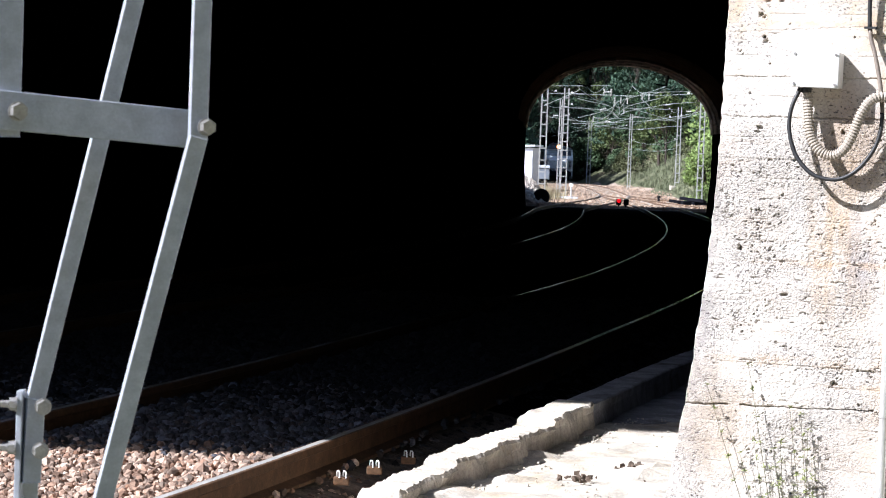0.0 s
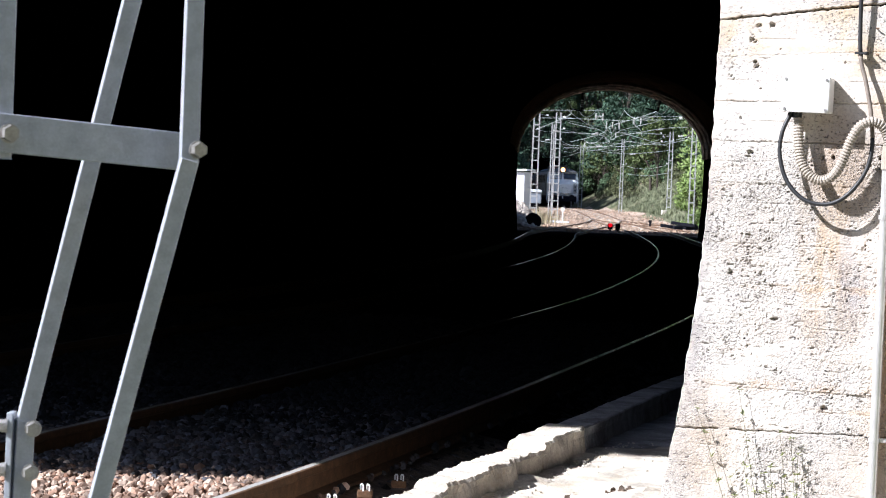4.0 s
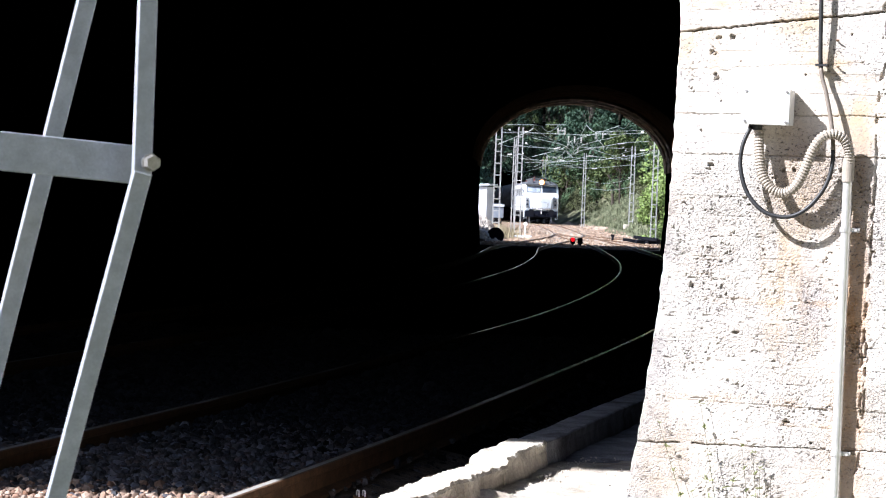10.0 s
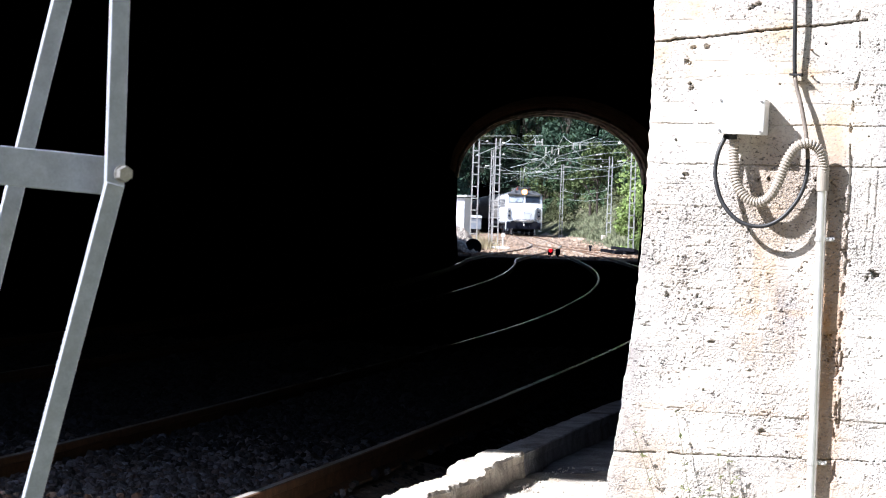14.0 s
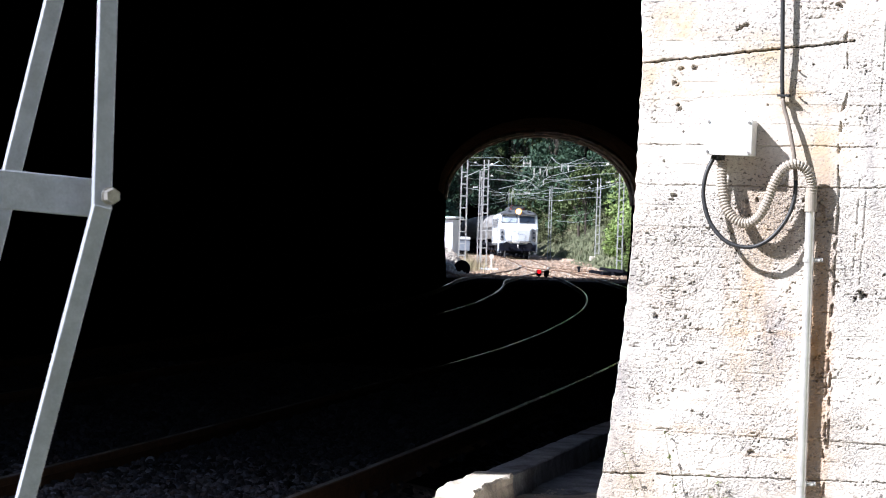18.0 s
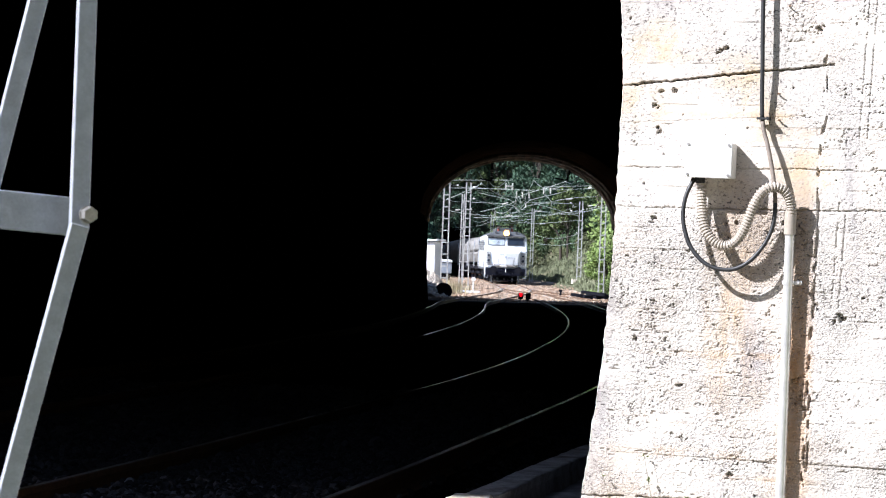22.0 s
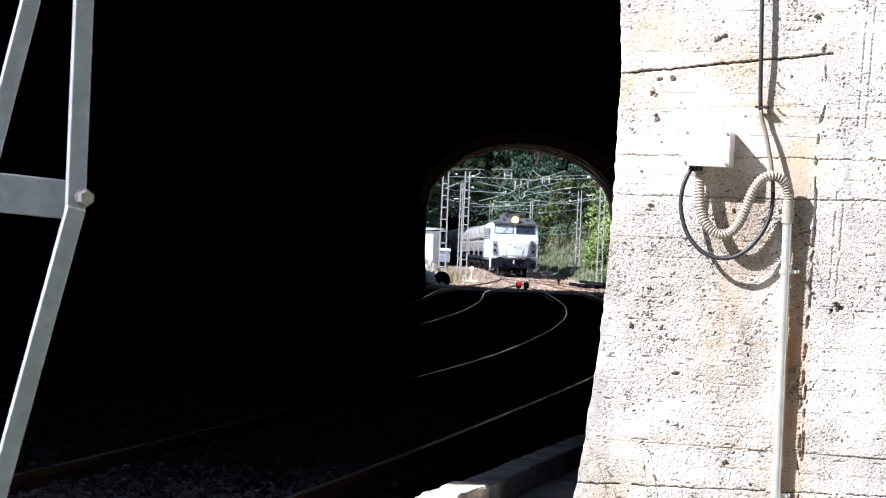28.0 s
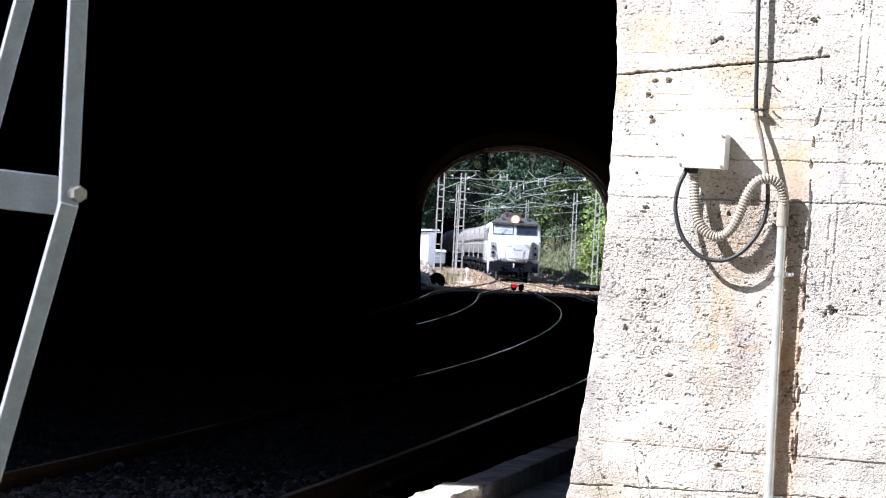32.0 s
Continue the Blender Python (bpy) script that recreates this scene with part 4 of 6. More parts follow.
def build_ballast():
    """Loose stones round the rails in front of and just inside the mouth; the nearest ones are real stones."""
    rng = np.random.RandomState(11)
    phi = (1 + 5 ** 0.5) / 2
    ico = np.array([(-1, phi, 0), (1, phi, 0), (-1, -phi, 0), (1, -phi, 0), (0, -1, phi), (0, 1, phi), (0, -1, -phi), (0, 1, -phi), (phi, 0, -1), (phi, 0, 1), (-phi, 0, -1), (-phi, 0, 1)]) / 1.9
    tri = np.array([(0, 11, 5), (0, 5, 1), (0, 1, 7), (0, 7, 10), (0, 10, 11), (1, 5, 9), (5, 11, 4), (11, 10, 2), (10, 7, 6), (7, 1, 8), (3, 9, 4), (3, 4, 2), (3, 2, 6), (3, 6, 8), (3, 8, 9), (4, 9, 5), (2, 4, 11), (6, 2, 10), (8, 6, 7), (9, 8, 1)])
    pos = []
    n = 0
    y = 9.4
    while y < 26:
        cell = 0.0295 + 0.0008 * (y - 9) if y < 13 else 0.0327 + 0.0036 * (y - 13)
        c, h = track_at(y)
        xl, xr = max(-7.0, -0.225 * y - 0.4), min(c.x + 2.05, 0.14 * y + 0.2)
        if xr > xl:
            k = int((xr - xl) / cell)
            for i in range(k):
                x = xl + (i + rng.rand()) * cell
                yy = y + rng.rand() * cell
                d = (x - c.x)
                lat = d * math.cos(h)
                if abs(abs(lat) - 0.87) < 0.075 or abs(abs(lat - SPACING) - 0.87) < 0.075:
                    continue
                lvl = c.z - 0.125 + 0.02 * math.sin(lat * 5)
                if abs(lat) < 0.8:
                    lvl = c.z - 0.105
                if lat > 0.95:
                    lvl = bank(x, yy) + 0.005
                pos.append((x, yy, lvl - 0.02 + 0.03 * rng.rand(), cell))
        y += cell
    P = np.array(pos)
    N = len(P)
    verts = np.empty((N, 12, 3), np.float32)
    size = P[:, 3] * rng.uniform(0.50, 0.92, N) * np.where(rng.rand(N) < 0.06, 1.45, 1.0)
    for a in range(0, N, 4000):
        m = min(4000, N - a)
        v = ico[None] * (1 + rng.uniform(-0.17, 0.2, (m, 12, 1)))
        v = v * rng.uniform(0.75, 1.12, (m, 1, 3)) * size[a:a + m, None, None]
        q = rng.normal(size=(m, 4))
        q /= np.linalg.norm(q, axis=1, keepdims=True)
        w, x, yq, z = q.T
        R = np.stack([np.stack([1 - 2 * (yq * yq + z * z), 2 * (x * yq - w * z), 2 * (x * z + w * yq)], -1), np.stack([2 * (x * yq + w * z), 1 - 2 * (x * x + z * z), 2 * (yq * z - w * x)], -1), np.stack([2 * (x * z - w * yq), 2 * (yq * z + w * x), 1 - 2 * (x * x + yq * yq)], -1)], 1)
        verts[a:a + m] = np.einsum("nij,nkj->nki", R, v) + P[a:a + m, None, :3]
    in_shade = rng.rand(N) < (P[:, 1] - 11.35) / 0.7              # shade painted on: darker stones from where the sun patch ends inwards
    deep_shade = in_shade & (rng.rand(N) < (P[:, 1] - 13.0) / 2.5)
    for name, sel, mtl, lab in (("ballast", ~in_shade, STONE, "pinkish-brown crushed stone ballast between rails"), ("grimy_ballast", in_shade & ~deep_shade, STONE2, "ballast stones inside a tunnel, darkened as in shade"), ("sooty_ballast", deep_shade, STONE3, "ballast stones deep in a tunnel, near black as in shade")):
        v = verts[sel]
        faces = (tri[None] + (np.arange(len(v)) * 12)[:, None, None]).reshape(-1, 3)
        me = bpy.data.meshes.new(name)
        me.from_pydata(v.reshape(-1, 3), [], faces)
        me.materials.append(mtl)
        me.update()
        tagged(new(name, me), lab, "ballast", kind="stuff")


build_ballast()


# ---- kerb and walkway beside the track ----
def build_kerb():
    line = smooth_line([(-0.34, 8.45, 0), (-0.27, 8.75, 0), (-0.13, 9.25, 0), (0.03, 9.75, 0), (0.24, 10.4, 0), (0.45, 11.2, 0), (0.655, 11.9, 0), (1.25, 14.1, 0), (2.55, 18.4, 0), (4.6, 26, 0), (6.6, 36, 0), (8.0, 46, 0)], 6)
    root = empty("kerb")
    tagged(root, "broken concrete kerb wall along a track", "kerb")
    # lengths between joints; the nearest are broken and lower
    cuts = [0, 12, 26, 33, 39, 45, 54, len(line) - 1]
    tops = [0.205, 0.232, 0.255, 0.250, 0.247, 0.245, 0.24]
    for a, b, top in zip(cuts, cuts[1:], tops):
        verts, faces = [], []
        fine = smooth_line(line[a:b + 1], 14)
        worn = 1.0 if a < 26 else (0.6 if a < 33 else 0.3)
        for i, p in enumerate(fine):
            t = (fine[min(i + 1, len(fine) - 1)] - fine[max(i - 1, 0)]).normalized()
            s = Vector((t.y, -t.x, 0))

            def jag(k):
                c = noise.noise(Vector((p.x * 4, p.y * 4, k))) * 0.03 + noise.noise(Vector((p.x * 17, p.y * 17, k + 2))) * 0.014
                return (c + 0.005 * math.floor(2.5 * noise.noise(Vector((p.x * 9, p.y * 9, k + 5))))) * worn
            wl, wr = -0.092 + jag(1) - 0.02 * (a == 26), 0.084 + 1.2 * jag(2)
            low = 0.016 * noise.noise(Vector((p.x * 21, p.y * 21, 24))) * worn + 0.038 * noise.noise(Vector((p.x * 2.6, p.y * 2.6, 14))) * worn + 0.004 * noise.noise(Vector((p.x * 11, p.y * 11, 3)))
            dip = 0.012 * noise.noise(Vector((p.x * 5, p.y * 5, 9))) * worn
            if a == 0:
                dip -= 0.05 * max(0.0, 1 - i / 14)
            rough = [0.006 * noise.noise(Vector((p.x * 30, p.y * 30, k))) * (worn + 0.3) for k in range(4)]
            prof = [(wl - 0.02, -0.35), (wl - 0.006, top + dip - 0.05), (wl, top + dip - 0.014 * worn - 0.003), (wl + 0.012, top + dip + rough[0]), (wl * 0.4, top + dip + rough[1]), (wr * 0.4, top + dip + rough[2]),
                    (wr - 0.010, top + dip + rough[3]), (wr, top + dip - 0.012 * worn - 0.003), (0.078 + low, top - 0.05), (0.090 + 1.6 * low, 0.12), (0.115 + low, -0.35)]
            for o, z in prof:
                q = p + s * o
                verts.append((q.x, q.y, z))
        n = 11
        m = len(fine)
        faces = [(j * n + i, j * n + i + 1, (j + 1) * n + i + 1, (j + 1) * n + i) for j in range(m - 1) for i in range(n - 1)]
        faces += [tuple(range(n)), tuple(reversed(range((m - 1) * n, m * n)))]
        # stones inside the tunnel take the shade-coloured concrete
        link_mesh("kerb_stone", verts, faces, KERB if a < 33 else SHADEKERB, root)


build_kerb()


def build_walkway():
    """Cracked concrete walkway between kerb and pier, broken off towards the viewer."""
    verts, faces = [], []
    ys = np.arange(6.0, 30, 0.08)
    nx = 46
    for y in ys:
        t = float(np.interp(y, [6, 7.6, 8.55, 9.25, 10.4, 11.9, 14.1, 18.4, 30], [-1.1, -0.55, -0.22, -0.05, 0.33, 0.8, 1.42, 2.7, 5.6]))
        for i in range(nx):
            x = t - 0.06 + (i / (nx - 1)) ** 1.0 * 4.5
            z = 0.125 + 0.015 * noise_fbm(x * 3, y * 3, 2, 4)
            if y < 11.9:
                c = noise.noise(Vector((x * 3.1, y * 2.3, 5))) + 0.5 * noise.noise(Vector((x * 9, y * 9, 5)))
                z += (0.03 if c > 0.42 else (0.0 if c < 0.36 else (c - 0.36) / 0.06 * 0.03)) if y < 10.2 else 0.0
                z += 0.006 * noise_fbm(x * 14, y * 14, 1, 3)
            verts.append((x, float(y), z))
    faces = [(j * nx + i, j * nx + i + 1, (j + 1) * nx + i + 1, (j + 1) * nx + i) for j in range(len(ys) - 1) for i in range(nx - 1)]
    # walkway turns to the shade colour where the sun patch ends
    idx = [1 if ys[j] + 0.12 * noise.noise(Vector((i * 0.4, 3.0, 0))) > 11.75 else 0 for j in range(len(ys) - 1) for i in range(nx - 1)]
    tagged(link_mesh("pavement_walkway", verts, faces, [KERB, SHADEKERB], idx=idx), "cracked pale concrete walkway beside a kerb", "pavement", kind="structure")


build_walkway()


def scatter_stones(name, n, place, size, material, label, category, seed):
    """Loose angular stones; place(rng) gives x, y and the height of the ground."""
    rng = np.random.RandomState(seed)
    verts, faces = [], []
    cube = [(x, y, z) for x in (-1, 1) for y in (-1, 1) for z in (-1, 1)]
    quads = ((0, 1, 3, 2), (4, 6, 7, 5), (0, 4, 5, 1), (2, 3, 7, 6), (0, 2, 6, 4), (1, 5, 7, 3))
    for _ in range(n):
        x, y, z = place(rng)
        s = rng.uniform(*size)
        a, c = rng.uniform(0, 6.28), rng.uniform(0.6, 1.2, 3)
        i = len(verts)
        for v in cube:
            v = np.array(v) * c * (1 + rng.uniform(-0.75, 0.25, 3)) * s * 0.5
            verts.append((x + v[0] * math.cos(a) - v[1] * math.sin(a), y + v[0] * math.sin(a) + v[1] * math.cos(a), z + v[2] + s * 0.15))
        faces += [tuple(i + k for k in q) for q in quads]
    tagged(link_mesh(name, verts, faces, material), label, category, kind="stuff")


def yard_place(rng):
    y = 96.5 + 112 * rng.rand() ** 1.7
    x = float(np.interp(y, _ly, _lx)) + rng.uniform(-8, 3.7)
    for line in (track_at, merge_line, loop_line):
        for o in (-0.87, 0.87):
            if line is not loop_line or y > 104:
                if abs(x - line(y, o)[0].x) < 0.14:
                    x += 0.3
    return x, y, bank(x, y) + 0.085


scatter_stones("yard_stones", 11000, yard_place, (0.04, 0.11), YARDSTONE, "brown and rusty stones on a gravel yard", "gravel", 3)


def debris_place(rng):
    k = rng.randint(8)
    if k < 2:                                            # by the foot of the pier
        x, y = ((0.52, 9.1), (0.62, 8.6))[k]
        return x + rng.normal(0, 0.07), y + rng.normal(0, 0.10), 0.128
    y = rng.uniform(9.0, 11.9)                           # along the foot of the kerb and over the shaded walkway
    x = float(np.interp(y, [8.75, 9.25, 9.75, 10.4, 11.2, 11.9, 14.1], [-0.27, -0.13, 0.03, 0.24, 0.47, 0.70, 1.33])) + 0.13 + abs(rng.normal(0, 0.07 if k < 6 else 0.3))
    return x, y, 0.128


scatter_stones("concrete_debris", 300, debris_place, (0.003, 0.013), KERB, "broken bits of concrete on a walkway", "debris", 5)


def clod_place(rng):
    x, y, sx, n = ((0.74, 9.90, 0.040, 1), (0.45, 9.5, 0.03, 1), (0.80, 9.7, 0.10, 2))[rng.choice(3, p=[0.5, 0.3, 0.2])]
    return x + rng.normal(0, sx), y + rng.normal(0, 0.05 * n), 0.135


scatter_stones("soil_clods", 90, clod_place, (0.006, 0.028), SOIL, "brown clods of soil and dead leaves on a walkway", "soil", 8)


# ---- things near the camera: steel mast, wall fixtures, weeds ----
def hex_bolt(parent, at, d=(0, -1, 0), r=0.0145, length=0.02):
    d = Vector(d).normalized()
    bm = cyl(Vector(at), Vector(at) + d * 0.003, r * 1.12, seg=18)
    add_cyl(bm, Vector(at) + d * 0.003, Vector(at) + d * length, r, r * 0.96, 6)
    return part("bolt", bm, BOLT, parent, "hexagonal zinc bolt head")


def build_lattice_mast():
    root = empty("steel_mast", Matrix.Translation((-0.74, 3.48, -0.2)))
    inv = root.matrix_basis.inverted()
    tagged(root, "galvanised steel lattice mast of bolted angle bars", "mast")

    def ang(name, p, q, a, b, t=0.006):
        bm = add_angle(bmesh.new(), q, p, a, t, (0.395, -0.919, 0), b)
        bmesh.ops.transform(bm, matrix=inv, verts=bm.verts)
        bmesh.ops.bevel(bm, geom=bm.edges[:], offset=0.0012, segments=1, affect="EDGES")
        return part(name, bm, GALV, root)

    # uprights and bent braces
    ang("upright", (-0.7556, 3.450, 6.4), (-0.7477, 3.442, 1.489), 0.054, 0.012)
    ang("upright", (-0.4525, 3.484, 6.2), (-0.4495, 3.476, 1.497), 0.029, 0.013)
    ang("brace", (-0.4485, 3.474, 1.500), (-0.6505, 3.446, 0.60), 0.029, 0.013)
    ang("brace", (-0.475, 3.725, 2.28), (-0.7265, 3.664, 1.0585), 0.030, 0.013)
    ang("brace", (-0.475, 3.725, 2.28), (-0.735, 3.72, 3.5), 0.030, 0.013)
    ang("brace", (-0.726, 3.664, 1.0615), (-0.729, 3.660, 0.9215), 0.030, 0.027)
    ang("upright", (-0.7405, 3.690, 1.0685), (-0.7475, 3.680, -0.2), 0.036, 0.026)
    ang("upright", (-0.752, 3.80, 6.3), (-0.748, 3.79, 3.2), 0.040, 0.026)
    ang("upright", (-0.650, 3.446, 0.603), (-0.700, 3.440, -0.2), 0.026, 0.027)
    # flat tie across
    bm = bmesh.new()
    p, q = Vector((-0.815, 3.480, 1.534)), Vector((-0.462, 3.483, 1.513))
    d = (q - p).normalized()
    add_box(bm, ((q - p).length, 0.007, 0.060), (p + q) / 2, Euler((0, -math.asin(d.z), radians(23))).to_matrix())
    add_box(bm, ((q - p).length, 0.03, 0.006), (p + q) / 2 + Vector((-0.005, 0.018, 0.027)), Euler((0, -math.asin(d.z), radians(23))).to_matrix())
    bmesh.ops.transform(bm, matrix=inv, verts=bm.verts)
    bmesh.ops.bevel(bm, geom=bm.edges[:], offset=0.0012, segments=1, affect="EDGES")
    part("tie_bar", bm, GALV, root)
    bm = box((0.335, 0.007, 0.060), (-0.61, 3.70, 3.35), bevel=0.001)
    bmesh.ops.transform(bm, matrix=inv, verts=bm.verts)
    part("tie_bar", bm, GALV, root)
    # splice plate and bolts
    bm = box((0.010, 0.034, 0.190), (-0.752, 3.668, 0.9785), bevel=0.0015)
    bmesh.ops.transform(bm, matrix=inv, verts=bm.verts)
    part("splice_plate", bm, GALV, root)
    for at, dd, r, l in (((-0.7250, 3.436, 1.5290), (0.45, -0.9, 0), 0.0135, 0.018), ((-0.4385, 3.472, 1.516), (0.45, -0.9, 0), 0.0122, 0.018), ((-0.7125, 3.650, 1.0495), (0.3, -0.95, 0), 0.0125, 0.018), ((-0.7145, 3.648, 0.9775), (0.3, -0.95, 0), 0.0125, 0.018),
                         ((-0.756, 3.655, 1.0515), (-1, -0.2, 0), 0.011, 0.013), ((-0.756, 3.655, 0.9795), (-1, -0.2, 0), 0.011, 0.013), ((-0.769, 3.652, 1.0515), (-1, -0.2, 0), 0.006, 0.018), ((-0.769, 3.652, 0.9795), (-1, -0.2, 0), 0.006, 0.014)):
        hex_bolt(root, inv @ Vector(at), dd, r, l)
    # foot
    bm = box((0.5, 0.5, 0.22), (0.09, 0.10, -0.06), bevel=0.02)
    part("footing", bm, KERB, root, "concrete footing")
    root.location.z += 0.003


build_lattice_mast()


def build_wall_fixtures():
    rotw = Matrix.Rotation(-WALL_ANG, 3, "Z")
    tilt = (Matrix.Rotation(-WALL_ANG, 3, "Z") @ Matrix.Rotation(radians(0.8), 3, "Y"))
    # junction box
    c = on_wall(-0.059, 1.768, 0.0)
    root = empty("junction_box", Matrix.Translation(c) @ tilt.to_4x4())
    tagged(root, "white plastic junction box screwed to a concrete wall", "junction box")
    part("body", box((0.132, 0.064, 0.100), (0, -0.034, 0), bevel=0.004), WHITEBOX, root)
    part("cover", box((0.135, 0.016, 0.103), (0, -0.074, 0), bevel=0.005), WHITEBOX, root)
    for x in (-0.058, 0.058):
        for z in (-0.042, 0.042):
            part("screw", cyl((x, -0.082, z), (x, -0.0845, z), 0.0042, seg=10), BOLT, root)
    for x in (-0.05, 0.035):
        part("lug", box((0.014, 0.006, 0.012), (x, -0.008, 0.056), bevel=0.002), WHITEBOX, root)
    part("cable_gland", cyl((-0.03, -0.035, -0.05), (-0.03, -0.035, -0.066), 0.014, seg=12), BLACK, root, "black cable gland")
    part("cable_gland", cyl((-0.045, -0.035, -0.05), (-0.05, -0.035, -0.062), 0.009, seg=12), BLACK, root, "black cable gland")
    # black cable
    pts = [(0.060, 3.0), (0.068, 2.5), (0.072, 2.204), (0.076, 2.046), (0.080, 1.887), (0.101, 1.808), (0.122, 1.713), (0.129, 1.618), (0.111, 1.547), (0.065, 1.486), (0.010, 1.460), (-0.055, 1.472), (-0.106, 1.523), (-0.130, 1.595), (-0.127, 1.659), (-0.108, 1.712)]
    offs = [0.02, 0.025, 0.03, 0.03, 0.022, 0.032, 0.04, 0.046, 0.053, 0.06, 0.064, 0.064, 0.06, 0.055, 0.05, 0.04]
    line = smooth_line([on_wall(u, z, o) for (u, z), o in zip(pts, offs)], 8)
    root = empty("electric_cable", Matrix.Translation(line[0]))
    tagged(root, "black rubber cable looping below a junction box", "cable")
    for a, b, m, lab in ((0, 33, BLACK, ""), (33, 54, TANRUBBER, "sheath length coloured tan for its sun glint"), (54, len(line), BLACK, "")):
        part("sheath", tube([p - line[0] for p in line[max(0, a - 1):b]], 0.0062, 10), m, root, lab, smooth=True)
    for u, z in ((0.082, 1.890), (0.070, 2.35)):
        b = bmesh.new()
        for o, l in ((0.024, 0.030),):
            p = on_wall(u, z, o) - line[0]
            add_box(b, (0.034, 0.016, 0.006), p, rotw)
            add_box(b, (0.008, 0.026, 0.008), p + WR * 0.014 - WN * 0.008, rotw)
        part("clip", b, BLACK, root, "small cable clip")
    # nails that stick out of the wall beside the cable
    for u, z in ((0.118, 1.962), (0.122, 1.888), (0.14, 2.21)):
        nail = part("iron_nail", tube([on_wall(u, z, -0.01), on_wall(u + 0.002, z, 0.012), on_wall(u + 0.009, z - 0.001, 0.015)], 0.0022, 6), RUST)
        tagged(nail, "rusty bent nail in a concrete wall", "nail")
    # corrugated conduit
    pts = [(-0.085, 1.700), (-0.080, 1.644), (-0.068, 1.581), (-0.040, 1.540), (-0.006, 1.527), (0.026, 1.541), (0.053, 1.584), (0.075, 1.645), (0.101, 1.685), (0.132, 1.696), (0.160, 1.681), (0.173, 1.648), (0.173, 1.612)]
    offs = [0.035, 0.045, 0.055, 0.06, 0.062, 0.065, 0.07, 0.075, 0.073, 0.062, 0.050, 0.038, 0.031]
    line = smooth_line([on_wall(u, z, o) for (u, z), o in zip(pts, offs)], 30)
    fine, last = [line[0]], line[0]
    for p in line[1:]:
        while (p - last).length > 0.0022:
            last = last + (p - last).normalized() * 0.0022
            fine.append(last)
    root = empty("corrugated_conduit", Matrix.Translation(fine[0]))
    tagged(root, "beige corrugated plastic conduit bent in a loop", "conduit")
    part("hose", tube([p - fine[0] for p in fine], lambda i: 0.0150 if (i % 4) in (0, 1) else 0.0122, 12), CONDUIT, root, smooth=False)
    # steel pipe down the wall
    top = on_wall(0.171, 1.62, 0.030)
    root = empty("steel_pipe", Matrix.Translation(on_wall(0.169, 0.04, 0.016)))
    tagged(root, "shiny zinc steel pipe clamped upright to a wall", "pipe")
    part("tube", cyl((0, 0, 0), top - on_wall(0.169, 0.04, 0.016) - Vector((0, 0, 0.03)), 0.0135, seg=20), PIPE, root, smooth=False)
    part("socket", cyl(top - root.location - Vector((0, 0, 0.055)), top - root.location + Vector((0, 0, 0.012)), 0.0172, seg=20), CONDUIT, root, "grey plastic socket")
    for z in (1.43, 0.80, 0.35):
        b = bmesh.new()
        p = on_wall(0.1695, z, 0.016 + (z - 0.04) * 0.0089) - root.location
        add_cyl(b, p - Vector((0, 0, 0.006)), p + Vector((0, 0, 0.006)), 0.0158, seg=16)
        add_box(b, (0.036, 0.006, 0.012), p + WR * 0.02 - WN * 0.014, rotw)
        add_cyl(b, p + WR * 0.030 - WN * 0.02, p + WR * 0.030 + WN * 0.006, 0.004, seg=8)
        part("clamp", b, PIPE, root)


build_wall_fixtures()


def build_weed(stems, seed, label):
    rng = random.Random(seed)
    root = empty("weed", Matrix.Translation(on_wall(stems[0][0][0], 0.05, 0.07)))
    tagged(root, label, "weed")
    for (u0, z0), (u1, z1), n in stems:
        p0, p1 = on_wall(u0, z0, 0.045), on_wall(u1, z1, 0.022)
        mid = (p0 + p1) / 2 + WR * rng.uniform(-0.02, 0.02)
        line = smooth_line([p0, mid, p1], 6)
        part("stem", tube([p - root.location for p in line], lambda i: 0.0019 - 0.0001 * i, 5), STEM, root)
        b = bmesh.new()
        for k in range(n):
            t = (k + 1) / n
            p = line[min(len(line) - 1, int(t * (len(line) - 1)))] - root.location
            for _ in range(6):
                d = Vector((rng.uniform(-1, 1), rng.uniform(-1, 0.3), rng.uniform(-0.2, 0.9))).normalized()
                l = rng.uniform(0.008, 0.020)
                s = d.cross(Vector((0, 0, 1))).normalized() * rng.uniform(0.002, 0.0042)
                a, m, e = p, p + d * l * 0.5, p + d * l
                vs = [b.verts.new(v) for v in (a, m + s + Vector((0, 0, 0.003)), e, m - s)]
                b.faces.new(vs)
        part("leaves", b, WEED, root)


build_weed([((-0.02, 0.04), (-0.345, 0.85), 16), ((-0.05, 0.04), (-0.225, 0.915), 12), ((-0.06, 0.04), (-0.24, 0.66), 16), ((-0.08, 0.04), (-0.20, 0.70), 18)], 1, "thin green weed growing at the foot of a wall")
build_weed([((-0.03, 0.04), (-0.067, 0.785), 16), ((-0.03, 0.04), (-0.123, 0.70), 18), ((-0.03, 0.04), (-0.03, 0.66), 16), ((-0.01, 0.04), (-0.15, 0.62), 18), ((-0.03, 0.04), (-0.08, 0.58), 18), ((-0.03, 0.04), (-0.10, 0.80), 16), ((-0.01, 0.04), (-0.045, 0.74), 16), ((-0.03, 0.04), (-0.14, 0.68), 18), ((-0.03, 0.04), (-0.02, 0.60), 18)], 2, "leafy green weed growing at the foot of a wall")


